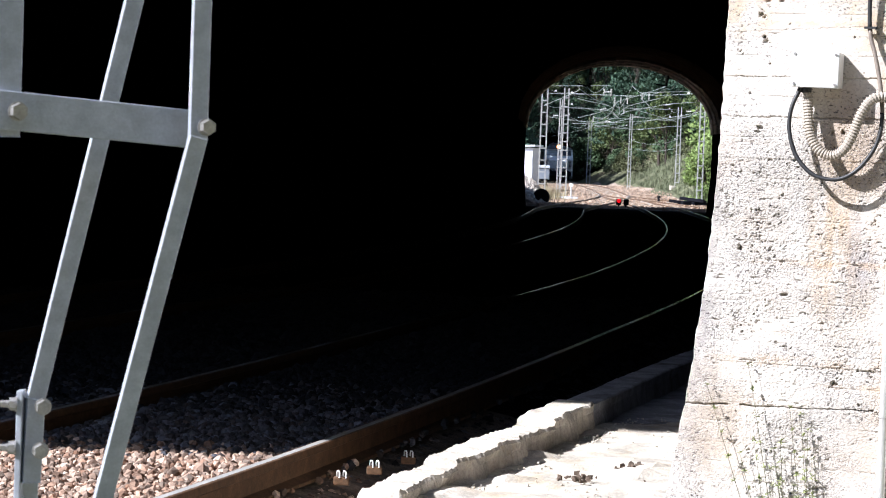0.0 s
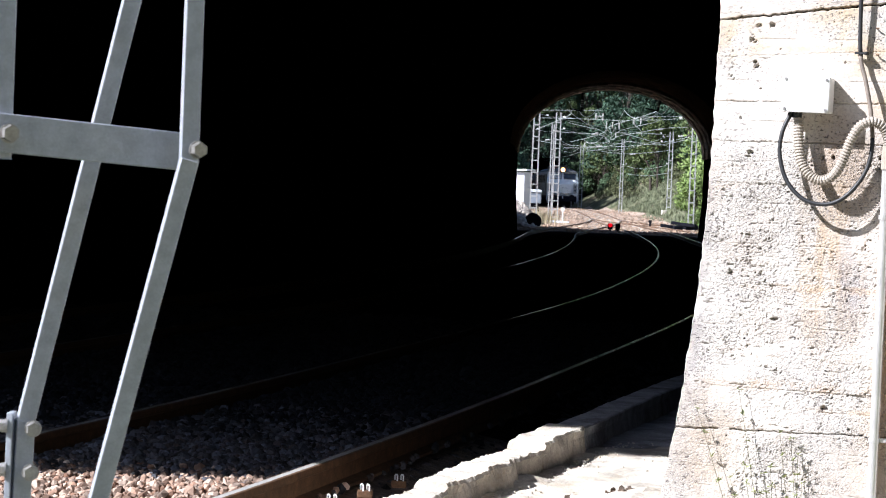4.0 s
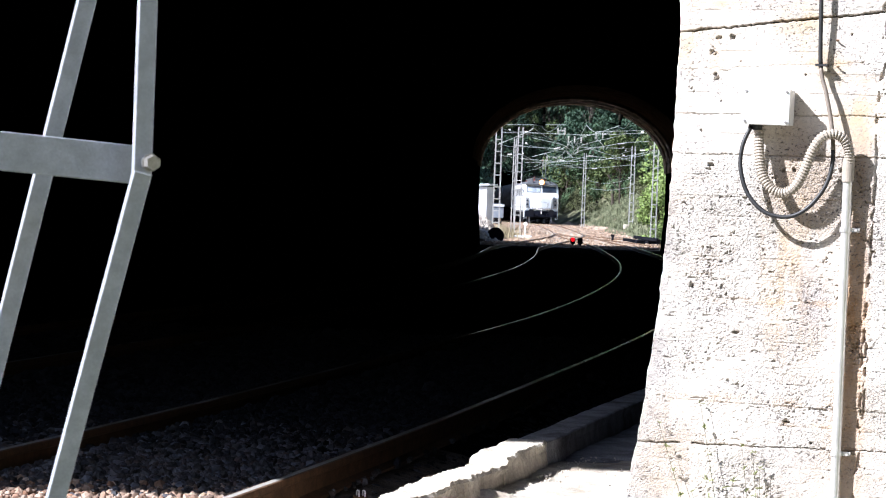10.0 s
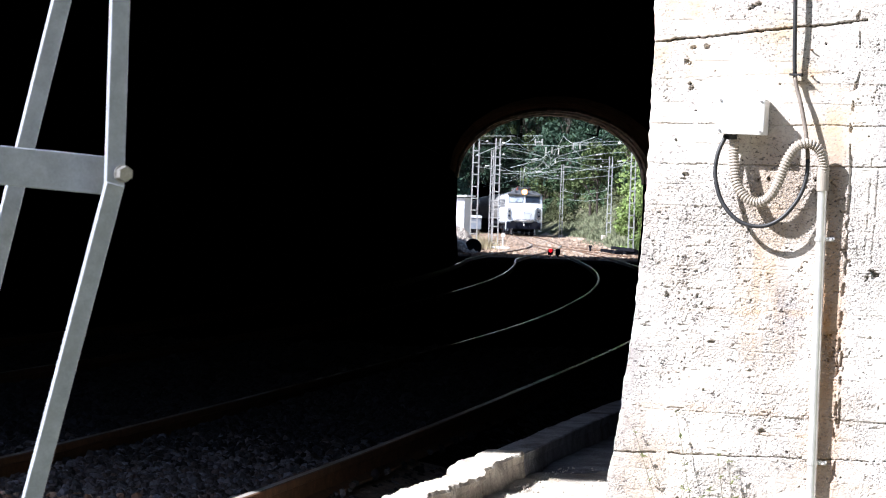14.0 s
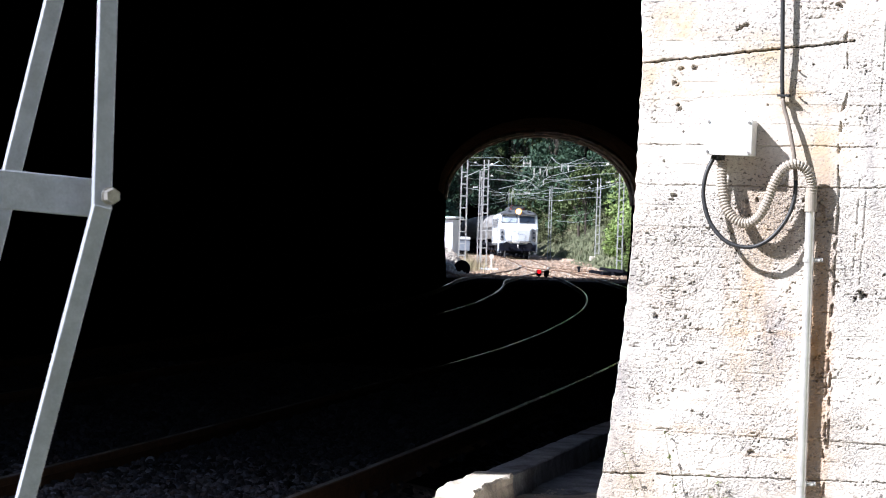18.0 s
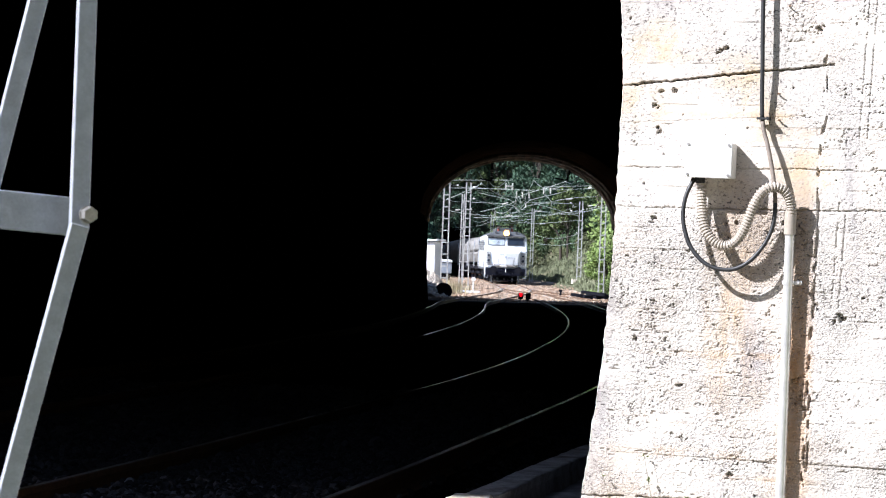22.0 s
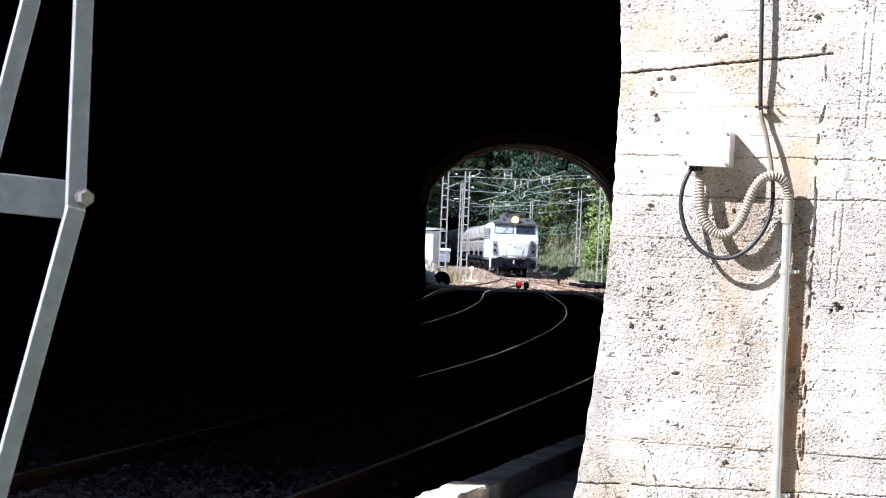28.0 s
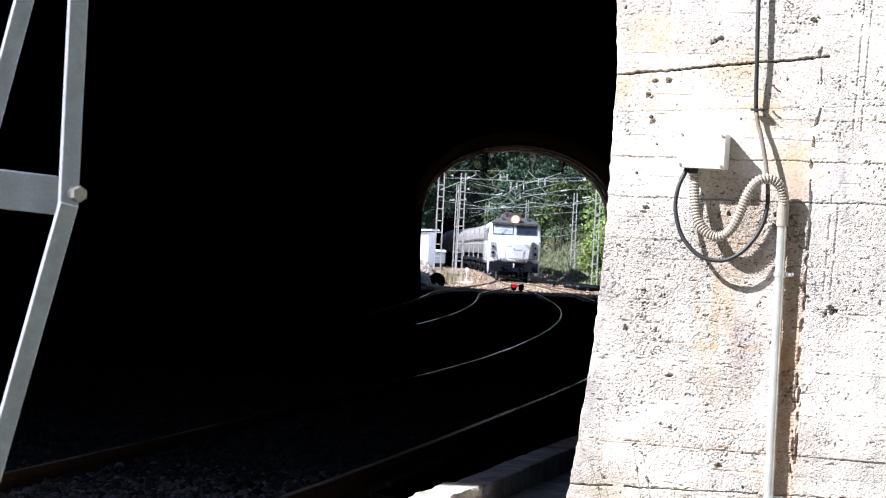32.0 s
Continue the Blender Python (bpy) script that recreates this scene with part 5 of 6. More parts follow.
def build_rail_clip(x, y, z):
    """Spring clip on a sleeper's end: two bent steel loops on a small plate."""
    root = empty("rail_clip", Matrix.Translation((x, y, z)))
    tagged(root, "steel spring clip beside a rail, white for its glint", "rail clip", "clips beside the rail")
    part("plate", box((0.08, 0.06, 0.04), (0, 0.01, -0.018), bevel=0.006), RUST, root)
    for o in (-0.016, 0.016):
        # white paint stands for steel loops glinting in the sun
        part("loop", tube([(o - 0.006, 0.02, 0.0), (o - 0.006, 0.004, 0.026), (o - 0.003, -0.010, 0.034), (o + 0.004, -0.013, 0.034), (o + 0.008, -0.016, 0.026), (o + 0.008, -0.02, 0.0)], 0.0045, 6), WHITEPAINT, root)


for cx, cy in ((-0.650, 11.16), (-0.505, 11.58), (-0.344, 12.02)):
    build_rail_clip(cx, cy, -0.142)


# ---- woods ----
def leaf_cloud(rng, clumps, per, size, spread):
    """Small folded leaves gathered in clumps; clumps: centre and radius."""
    verts, faces = [], []
    for c, r in clumps:
        for _ in range(per):
            while True:
                d = np.array([rng.uniform(-1, 1) for _ in range(3)])
                q = np.linalg.norm(d)
                if 0.05 < q <= 1:
                    break
            p = np.array(c) + d / q * r * (q ** 0.5) * np.array([1, 1, 0.8])
            a = np.array([rng.gauss(0, 1) for _ in range(3)])
            a /= np.linalg.norm(a)
            b = np.cross(a, [0.3, 0.2, 1.0])
            b /= np.linalg.norm(b) + 1e-6
            s = size * rng.uniform(0.6, 1.3)
            n = np.cross(a, b) * s * 0.25
            i = len(verts)
            verts += [tuple(p - a * s), tuple(p + b * s * 0.6 + n), tuple(p + a * s), tuple(p - b * s * 0.6 + n)]
            faces += [(i, i + 1, i + 2), (i, i + 2, i + 3)]
    return verts, faces


def make_tree(height, crown_r, leaf, material, seed, label, name="tree", per=70, size=0.16):
    rng = random.Random(seed)
    root = empty(name)
    tagged(root, label, "tree" if name == "tree" else "bush")
    bm = bmesh.new()
    line = smooth_line([(0, 0, -0.4), (rng.uniform(-.2, .2), rng.uniform(-.2, .2), height * 0.35), (rng.uniform(-.4, .4), rng.uniform(-.4, .4), height * 0.85)], 5)
    add_tube(bm, line, lambda i: max(0.03, height * 0.018 * (1 - i / 12)), 8)
    clumps = []
    for k in range(int(9 + height * 1.2)):
        t = rng.uniform(0.22, 1.0)
        a = rng.uniform(0, 2 * math.pi)
        rr = crown_r * (1.1 - 0.75 * t) * rng.uniform(0.45, 1.0)
        c = Vector((math.cos(a) * rr, math.sin(a) * rr, height * (0.15 + 0.82 * t)))
        clumps.append((tuple(c), crown_r * rng.uniform(0.26, 0.46)))
        st = line[min(len(line) - 1, int(t * 0.8 * len(line)))]
        add_tube(bm, [st, (st + c) / 2 + Vector((0, 0, 0.15)), c], lambda i: (0.05, 0.035, 0.015)[i] * height / 7, 5)
    part("trunk", bm, BARK, root)
    v, f = leaf_cloud(rng, clumps, per, size, 1)
    link_mesh("crown", v, f, material, root)
    return root


def plant():
    rng = random.Random(21)
    kinds = [make_tree(7.5, 2.6, 0, LEAF_A, 1, "leafy green oak on a hillside", per=95, size=0.20), make_tree(9.5, 2.9, 0, LEAF_B, 2, "dark green tree on a wooded hillside", per=95, size=0.20),
             make_tree(6.0, 2.4, 0, LEAF_D, 3, "broad yellowish green tree on a hillside", per=100, size=0.18), make_tree(11.5, 3.2, 0, LEAF_B, 4, "tall dark tree on a wooded hillside", per=100, size=0.20)]
    bushes = [make_tree(2.4, 1.5, 0, LEAF_A, 5, "green shrub on a grassy bank", "bush", 90, 0.12), make_tree(1.7, 1.3, 0, LEAF_C, 6, "pale green shrub on a grassy bank", "bush", 90, 0.10),
              make_tree(3.4, 1.9, 0, LEAF_C, 7, "yellowish green shrub on a grassy bank", "bush", 110, 0.12)]
    bushes.append(make_tree(1.5, 1.3, 0, SCRUB, 8, "brown dry scrub on a railway bank", "bush", 80, 0.10))
    used = set()

    def put(src, x, y, s, grp):
        z = bank(x, y)
        if y > 272 and abs(x - track_at(y)[0].x) < 15:
            z = max(z, 7.6 + (y - 271.8) * 0.35)
        m = Matrix.Translation((x, y, z - 0.15)) @ Matrix.Rotation(rng.uniform(0, 6.28), 4, "Z")
        if src in used:
            o = copy_thing(src, m)
        else:
            o = src
            o.matrix_basis = m
            used.add(src)
        o.scale = (s, s, s * rng.uniform(0.9, 1.15))
        tagged(o, group=grp)

    # woods on the bank right of the line and behind the second tunnel
    for y in range(196, 335, 7):
        x0 = track_at(y)[0].x
        d = 7.5 if y < 268 else -9
        while d < 40:
            x = x0 + d + rng.uniform(-1.2, 1.2)
            yy = y + rng.uniform(-2.5, 2.5)
            if x / yy < 0.15 and not (yy < 274 and abs(x - x0) < 6):
                k = rng.choice((0, 1, 1, 2, 3)) if yy > 225 else rng.choice((0, 2, 2, 1))
                put(kinds[k], x, yy, rng.uniform(0.75, 1.15), "trees on the hillside")
            d += rng.uniform(3.4, 5.6)
    # trees on the left that shade the line
    for y in range(217, 268, 3):
        x0 = track_at(y)[0].x
        for d in (-6.6, -8.2, -10.0, -12.5, -16):
            put(kinds[rng.choice((1, 3, 3))], x0 + d + rng.uniform(-1, 1), y + rng.uniform(-2, 2), rng.uniform(0.95, 1.15), "trees beside the line")
    # undergrowth round and over the second tunnel mouth
    for _ in range(46):
        y = rng.uniform(262, 284)
        d = rng.choice((-1, 1)) * rng.uniform(4.2, 11) if y < 273 else rng.uniform(-10, 10)
        put(bushes[0] if rng.random() < 0.5 else kinds[2], track_at(y)[0].x + d, y, rng.uniform(0.7, 1.2) if y > 273 else rng.uniform(0.8, 1.6), "undergrowth at the far tunnel")
    for _ in range(34):
        put(bushes[0] if rng.random() < 0.6 else kinds[2], track_at(272)[0].x + rng.uniform(-13, 9), rng.uniform(272.05, 273.4), rng.uniform(0.5, 0.9), "undergrowth at the far tunnel")
    for k in range(16):
        put(kinds[rng.choice((0, 1, 3))], track_at(272)[0].x - 15 + k * 1.6, rng.uniform(272.05, 275), rng.uniform(0.55, 0.8), "trees over the far tunnel")
    for _ in range(16):
        d = rng.choice((-1, -1, 1)) * rng.uniform(3.9, 8)
        put(bushes[0], track_at(269)[0].x + d, rng.uniform(266, 270.6), rng.uniform(1.2, 2.0), "undergrowth at the far tunnel")
    # shrubs on the lower bank
    for _ in range(95):
        y = rng.uniform(150, 250)
        x = track_at(y)[0].x + (rng.uniform(7.5, 13) if y < 205 else rng.uniform(4.9, 12))
        put(bushes[rng.choice((0, 0, 3, 3, 3))], x, y, rng.uniform(0.5, 1.1), "shrubs on the bank")
    for x, y, s, k in ((12.6, 127, 1.05, 2), (13.4, 131, 1.3, 2), (11.9, 123, 0.7, 1), (14.5, 136, 1.2, 2), (12.9, 129, 0.8, 2)):
        put(bushes[k], x, y, s, "shrubs on the bank")


plant()


def build_ivy():
    """Creeper over the face of the second tunnel mouth, clear of its opening."""
    rng = random.Random(12)
    p, _ = track_at(271)
    clumps = []
    while len(clumps) < 150:
        o, z = rng.uniform(-5.7, 5.7), rng.uniform(0.2, 9.6)
        if abs(o) < 2.8 and z < 3.4 + 2.5 * math.sqrt(max(0.0, 1 - (o / 2.8) ** 2)):
            continue
        clumps.append(((o, -0.15, z), rng.uniform(0.4, 0.8)))
    v, f = leaf_cloud(rng, clumps, 46, 0.17, 1)
    ob = link_mesh("ivy", v, f, LEAF_B)
    ob.matrix_basis = Matrix.Translation(p)
    tagged(ob, "dark green ivy hanging over a stone tunnel mouth", "ivy")


build_ivy()


def build_grass():
    """Tufts of dry and green grass on the bank and between the sidings."""
    rng = np.random.RandomState(8)
    for name, mtl, n, fn, lab in (("bank_grass", BANKGRASS, 30000, lambda: (rng.uniform(118, 215), rng.uniform(3.9, 14)), "sunny pale green grass on a railway bank"),
                                  ("dry_weeds", STRAW, 900, lambda: (rng.uniform(114, 134), rng.normal(-4.2, 0.5)), "dry straw-coloured weeds beside a siding")):
        verts, faces = [], []
        for _ in range(n):
            y, d = fn()
            x = track_at(y)[0].x + d
            z = bank(x, y)
            h = rng.uniform(0.12, 0.38) * (rng.uniform(1.2, 3.2) if name == "dry_weeds" else 1)
            a = rng.uniform(0, 6.28)
            w = 0.035 if name == "bank_grass" else 0.014
            dx, dy = math.cos(a) * w, math.sin(a) * w
            lx, ly = rng.uniform(-0.12, 0.12, 2)
            i = len(verts)
            verts += [(x - dx, y - dy, z - 0.03), (x + dx, y + dy, z - 0.03), (x + lx, y + ly, z + h)]
            faces.append((i, i + 1, i + 2))
        tagged(link_mesh(name, verts, faces, mtl), lab, "grass", kind="stuff")


build_grass()


# ---- station throat beyond the tunnel ----
def build_far_mast(x, y, top, width, label, steps=0.62, leg=0.06):
    z0 = bank(x, y) - 0.1
    root = empty("catenary_mast", Matrix.Translation((x, y, z0)))
    tagged(root, label, "mast", "catenary masts")
    h = top - z0
    for s in (-1, 1):
        b = bmesh.new()
        wtop = width * 0.75
        add_angle(b, (s * width / 2, 0, 0), (s * wtop / 2, 0, h), leg, 0.012, (0, -1, 0), 0.07 if s < 0 else 0.07)
        part("leg", b, FARGALV, root)
    z = 0.35
    while z < h - 0.15:
        w = width + (wtop - width) * z / h
        part("batten", box((w, 0.012, 0.055), (0, -0.012, z)), FARGALV, root)
        z += steps
    part("base", box((0.9, 0.9, 0.3), (0, 0, -0.02), bevel=0.03), KERB, root, "concrete base")
    return root


build_far_mast(3.10, 118.0, 7.2, 0.35, "pale lattice catenary mast at a siding", leg=0.065)
build_far_mast(4.66, 130.0, 5.45, 0.33, "pale lattice catenary mast among weeds", steps=0.5, leg=0.065)
build_far_mast(4.50, 134.0, 4.9, 0.16, "slim lattice mast behind another mast", steps=0.5, leg=0.055)
build_far_mast(11.05, 115.0, 6.9, 0.27, "lattice catenary mast at the edge of a bank", leg=0.055)
build_far_mast(12.9, 150.0, 5.1, 0.27, "grey lattice mast on a grassy bank", leg=0.055)
build_far_mast(12.3, 190.0, 5.3, 0.24, "distant lattice mast at the foot of a bank", leg=0.055)
build_far_mast(10.9, 233.0, 5.4, 0.36, "distant lattice mast near woods", leg=0.08)


def insulator(parent, p, d, n=4, r=0.05):
    p, d = Vector(p), Vector(d).normalized()
    b = bmesh.new()
    for k in range(n):
        add_cyl(b, p + d * (k * 0.085), p + d * (k * 0.085 + 0.05), r, r * 0.6, 10)
    add_cyl(b, p, p + d * n * 0.085, 0.018, seg=6)
    return part("insulator", b, INSUL, parent, "pale glazed insulator")


def build_catenary():
    """Messenger and contact wires over both lines, out of the tunnel and across the station throat."""
    supports = [88, 118, 150, 190, 233, 262]
    for off_f, y_end, lab in ((lambda y: 0.0, 262, "overhead line of messenger wire, contact wire and droppers"), (lambda y: SPACING * (1 - smoothstep((y - 80) / 62)), 150, "overhead line that joins another one")):
        root = empty("overhead_line", Matrix.Translation(track_at(90, off_f(90))[0] + Vector((0, 0, 5.0))))
        tagged(root, lab, "overhead line", "overhead lines")
        inv = root.location
        mess, cont = [], []
        for a, b in zip(supports, supports[1:]):
            if a >= y_end:
                break
            n = 10
            for k in range(n + (1 if b >= y_end else 0)):
                t = k / n
                y = a + (b - a) * t
                stag = 0.2 * math.cos(math.pi * (supports.index(a) + t))
                p, h = track_at(y, off_f(y) + stag)
                inside = y < 96
                sag = (0.25 if inside else 0.75) * 4 * t * (1 - t)
                hc = 4.75 if inside else 4.75 + min(0.25, (y - 96) * 0.01)
                mess.append(p + Vector((0, 0, hc + (0.35 if inside else 1.0) - sag)) - inv)
                cont.append(p + Vector((0, 0, hc)) - inv)
                if k in (3, 7) and y > 94:
                    part("dropper", tube([mess[-1], cont[-1]], 0.007, 4), WIRE, root)
        part("messenger_wire", tube(mess, 0.010, 6), WIRE, root)
        part("contact_wire", tube(cont, 0.010, 6), WIRE, root)


def smoothstep(t):
    t = max(0.0, min(1.0, t))
    return t * t * (3 - 2 * t)


build_catenary()


def build_cantilever(y, pts_sets, ins, label):
    """Bracket tubes and steady arms of one support, in the plane across the line at y."""
    x0, z0 = pts_sets[0][0]
    root = empty("catenary_bracket", Matrix.Translation((x0, y, z0)))
    tagged(root, label, "bracket", "catenary brackets")
    for pts in pts_sets:
        line = smooth_line([(x - x0, 0, z - z0) for x, z in pts], 5) if len(pts) > 2 else [Vector((x - x0, 0, z - z0)) for x, z in pts]
        part("arm", tube(line, 0.014, 6), WIRE, root)
    for (x, z), d in ins:
        insulator(root, (x - x0, 0, z - z0), d)


build_cantilever(112, [[(2.9, 4.98), (6.2, 5.11)], [(2.9, 4.0), (4.5, 4.78), (4.6, 5.05)]], [((5.86, 4.95), (0, 0, -1)), ((6.2, 4.95), (0, 0, -1)), ((5.88, 4.80), (1, 0, 0))], "bracket tube with paired white insulators")
build_cantilever(118, [[(3.2, 4.78), (6.38, 4.82), (7.71, 4.76)], [(4.76, 4.58), (6.40, 4.26)], [(4.89, 3.58), (6.12, 3.95), (6.64, 4.18), (6.92, 4.49), (8.21, 4.93), (9.37, 5.37)]],
                 [((6.74, 4.72), (0, 0, -1)), ((7.05, 4.72), (0, 0, -1)), ((7.4, 4.70), (0, 0, -1)), ((6.0, 4.02), (1, 0.0, 0.3))], "curved bracket tubes with white insulators")
build_cantilever(118.6, [[(11.0, 4.62), (9.71, 4.49), (8.33, 4.20), (7.45, 4.01), (7.07, 3.79)], [(8.10, 4.72), (8.56, 4.35), (8.63, 4.06)], [(11.0, 5.2), (8.2, 5.02)]], [((8.2, 5.0), (0, 0, -1)), ((8.55, 5.0), (0, 0, -1)), ((9.4, 4.42), (1, 0, 0.15))], "bracket with a long steady arm")
build_cantilever(130, [[(5.0, 3.44), (5.79, 3.48), (7.25, 3.58), (8.70, 3.97)], [(12.6, 4.36), (10.83, 3.89), (9.85, 3.85), (8.70, 3.97)], [(4.5, 4.35), (6.94, 4.28), (7.58, 3.99)]], [((6.9, 3.6), (1, 0, 0.1)), ((8.55, 3.95), (1, 0, 0)), ((7.4, 4.08), (0.5, 0, -0.4))], "crossing bracket tubes over a turnout")
build_cantilever(150, [[(12.8, 3.85), (10.08, 3.52), (8.3, 3.6)], [(12.76, 2.36), (11.45, 2.12), (10.13, 2.17)], [(12.8, 4.9), (9.2, 4.9)], [(12.8, 4.1), (9.6, 4.9)]], [((9.2, 4.85), (0, 0, -1)), ((10.2, 3.5), (1, 0, 0.1))], "distant bracket on a lattice mast")
build_cantilever(190, [[(12.3, 4.9), (9.0, 4.9)], [(12.3, 4.0), (9.6, 4.85)], [(11.0, 4.45), (9.2, 4.1)]], [((9.1, 4.85), (0, 0, -1))], "distant bracket over the line")


def build_cross_wire(a, b, sag, label, r=0.008):
    a, b = Vector(a), Vector(b)
    pts = [a.lerp(b, k / 10) - Vector((0, 0, sag * 4 * (k / 10) * (1 - k / 10))) - a for k in range(11)]
    ob = empty("span_wire", Matrix.Translation(a))
    tagged(ob, label, "wire", "span wires")
    part("wire", tube(pts, r, 5), WIRE, ob)
    b2 = b - a
    insulator(ob, b2 * 0.06, b2, 3, 0.04)
    insulator(ob, b2 * 0.9, b2, 3, 0.04)


for a, b, s in (((4.5, 130, 4.6), (12.9, 150, 4.4), 0.3), ((3.1, 118, 3.6), (11.05, 115, 4.1), 0.45), ((4.5, 130, 5.2), (11.05, 115, 5.0), 0.15), ((3.1, 118, 5.0), (12.9, 150, 4.9), 0.2),
                ((4.5, 130, 4.0), (12.3, 190, 4.3), 0.5), ((12.9, 150, 3.0), (12.3, 190, 3.2), 0.4), ((3.1, 118, 4.2), (4.5, 130, 4.4), 0.1), ((11.05, 115, 4.6), (12.9, 150, 4.5), 0.35), ((12.9, 150, 4.9), (10.9, 233, 5.0), 0.6)):
    build_cross_wire(a, b, s, "thin wire strung between catenary masts")


def build_hangers():
    """Drop brackets of the overhead line under the far arch."""
    for x, ztop, zbot, lean in ((4.25, 5.45, 4.42, 0.0), (7.55, 5.3, 4.55, -0.2)):
        root = empty("tunnel_hanger", Matrix.Translation((x, 92.6, ztop)))
        tagged(root, "dark drop bracket hanging under a tunnel arch", "bracket", "tunnel hangers")
        part("post", tube([(0, 0, 0.2), (lean, 0, zbot - ztop)], 0.045, 6), DARK, root)
        part("arm", tube([(lean, 0, zbot - ztop), (lean - 0.5, 0, zbot - ztop + 0.08)], 0.03, 6), DARK, root)
        insulator(root, (lean, 0, zbot - ztop + 0.15), (0, 0, 1), 4, 0.07)


build_hangers()


def build_tunnel_cable():
    pts = []
    for k in range(24):
        y = 62 + k * 31 / 23
        p, h = track_at(y, SPACING / 2 - 3.74)
        pts.append(p + Vector((0, 0, 3.35 + 0.10 * math.sin(k * 0.16))))
    root = empty("tunnel_cable", Matrix.Translation(pts[0]))
    tagged(root, "dark cable clipped along a dark tunnel wall", "cable")
    part("cable", tube([p - pts[0] for p in pts], 0.014, 6), DARK, root)


build_tunnel_cable()


def build_dwarf_signal():
    root = empty("dwarf_signal", Matrix.Translation((5.98, 98.6, -0.66)))
    tagged(root, "low twin-headed railway signal showing red", "signal")
    part("plinth", box((0.56, 0.30, 0.10), (0.16, 0, -0.03), bevel=0.02), SHADEBLACK, root)
    for x, lit in ((0.0, True), (0.33, False)):
        part("head", box((0.22, 0.16, 0.26), (x, 0.02, 0.29), bevel=0.03), DARK, root)
        b = bmesh.new()
        add_cyl(b, (x, -0.06, 0.35), (x, -0.075, 0.35), 0.085, seg=18)
        part("lens", b, RED if lit else DARK, root, "glowing red lens" if lit else "")
        b = bmesh.new()
        ring = [(math.cos(math.pi * k / 8), math.sin(math.pi * k / 8)) for k in range(9)]
        fr = [(b.verts.new((x + c * 0.12, -0.06, 0.35 + s * 0.12)), b.verts.new((x + c * 0.12, -0.17, 0.35 + s * 0.12))) for c, s in ring]
        for (p, q), (r, s2) in zip(fr, fr[1:]):
            b.faces.new((p, q, s2, r))
        bmesh.ops.solidify(b, geom=b.faces[:], thickness=0.008)
        part("hood", b, DARK, root)
        part("stem", cyl((x, 0.02, 0.08), (x, 0.02, 0.17), 0.04), DARK, root)


build_dwarf_signal()


def build_point_indicator():
    z = bank(5.05, 128)
    root = empty("point_indicator", Matrix.Translation((5.05, 128, z)))
    tagged(root, "small white round-headed point indicator post", "signal")
    part("post", cyl((0, 0, -0.05), (0, 0, 0.72), 0.05, 0.04), WHITEPAINT, root)
    part("head", cyl((0, -0.06, 0.78), (0, 0.06, 0.78), 0.12, seg=18), WHITEPAINT, root)
    part("foot", box((0.4, 0.4, 0.12), (0, 0, 0.02), bevel=0.02), KERB, root)


build_point_indicator()


def build_yard_clutter():
    # cable drum on its side
    root = empty("cable_drum", Matrix.Translation((2.75, 104, bank(2.75, 104))))
    tagged(root, "dark cable drum lying among rubble", "cable drum")
    for y in (-0.28, 0.22):
        part("flange", cyl((0, y, 0.36), (0, y + 0.06, 0.36), 0.38, seg=24), DARK, root)
    part("core", cyl((0, -0.22, 0.36), (0, 0.22, 0.36), 0.2, seg=18), TAN, root)
    b = bmesh.new()
    add_tube(b, [(-0.75 + 0.42 * math.cos(a), -0.3, 0.30 + 0.30 * math.sin(a)) for a in [math.pi * k / 10 for k in range(11)]], 0.05, 8)
    pipe = part("bent_pipe", b, WHITEPAINT)
    pipe.matrix_basis = root.matrix_basis
    tagged(pipe, "pale bent pipe sticking out of rubble", "pipe")
    # pale cover slab by the turnout
    p, h = track_at(121, -3.3)
    root = empty("equipment_cover", Matrix.Translation((p.x, 121, bank(p.x, 121))))
    tagged(root, "pale blue flat cover over turnout equipment", "cover")
    part("lid", box((1.15, 0.7, 0.10), (0, 0, 0.16), bevel=0.02), BLUEWHITE, root)
    part("frame", box((1.25, 0.8, 0.14), (0, 0, 0.05), bevel=0.02), KERB, root)
    # old sleepers heaped by the right-hand mast
    rng = random.Random(5)
    for k in range(7):
        x, y = 10.35 + rng.uniform(-0.35, 0.45), 113.2 + rng.uniform(-0.4, 0.5)
        b = box((1.3, 0.22, 0.16), bevel=0.02)
        ob = part("old_sleeper", b, DARK)
        ob.matrix_basis = Matrix.Translation((x, y, bank(x, y) + 0.10 + 0.15 * (k // 3))) @ Matrix.Rotation(rng.uniform(-0.5, 0.5), 4, "Z") @ Matrix.Rotation(rng.uniform(-0.1, 0.1), 4, "Y")
        tagged(ob, "dark weathered timber sleeper in a heap", "sleeper", "heap of old sleepers")
    # small dark marker between the tracks
    root = empty("track_marker", Matrix.Translation((7.95 + 1.75, 124, bank(9.7, 124))))
    tagged(root, "short dark marker post beside a rail", "post")
    part("post", cyl((0, 0, -0.05), (0, 0, 0.32), 0.07, 0.06), DARK, root)
    part("cap", box((0.2, 0.1, 0.12), (0, 0, 0.36), bevel=0.02), DARK, root)


build_yard_clutter()


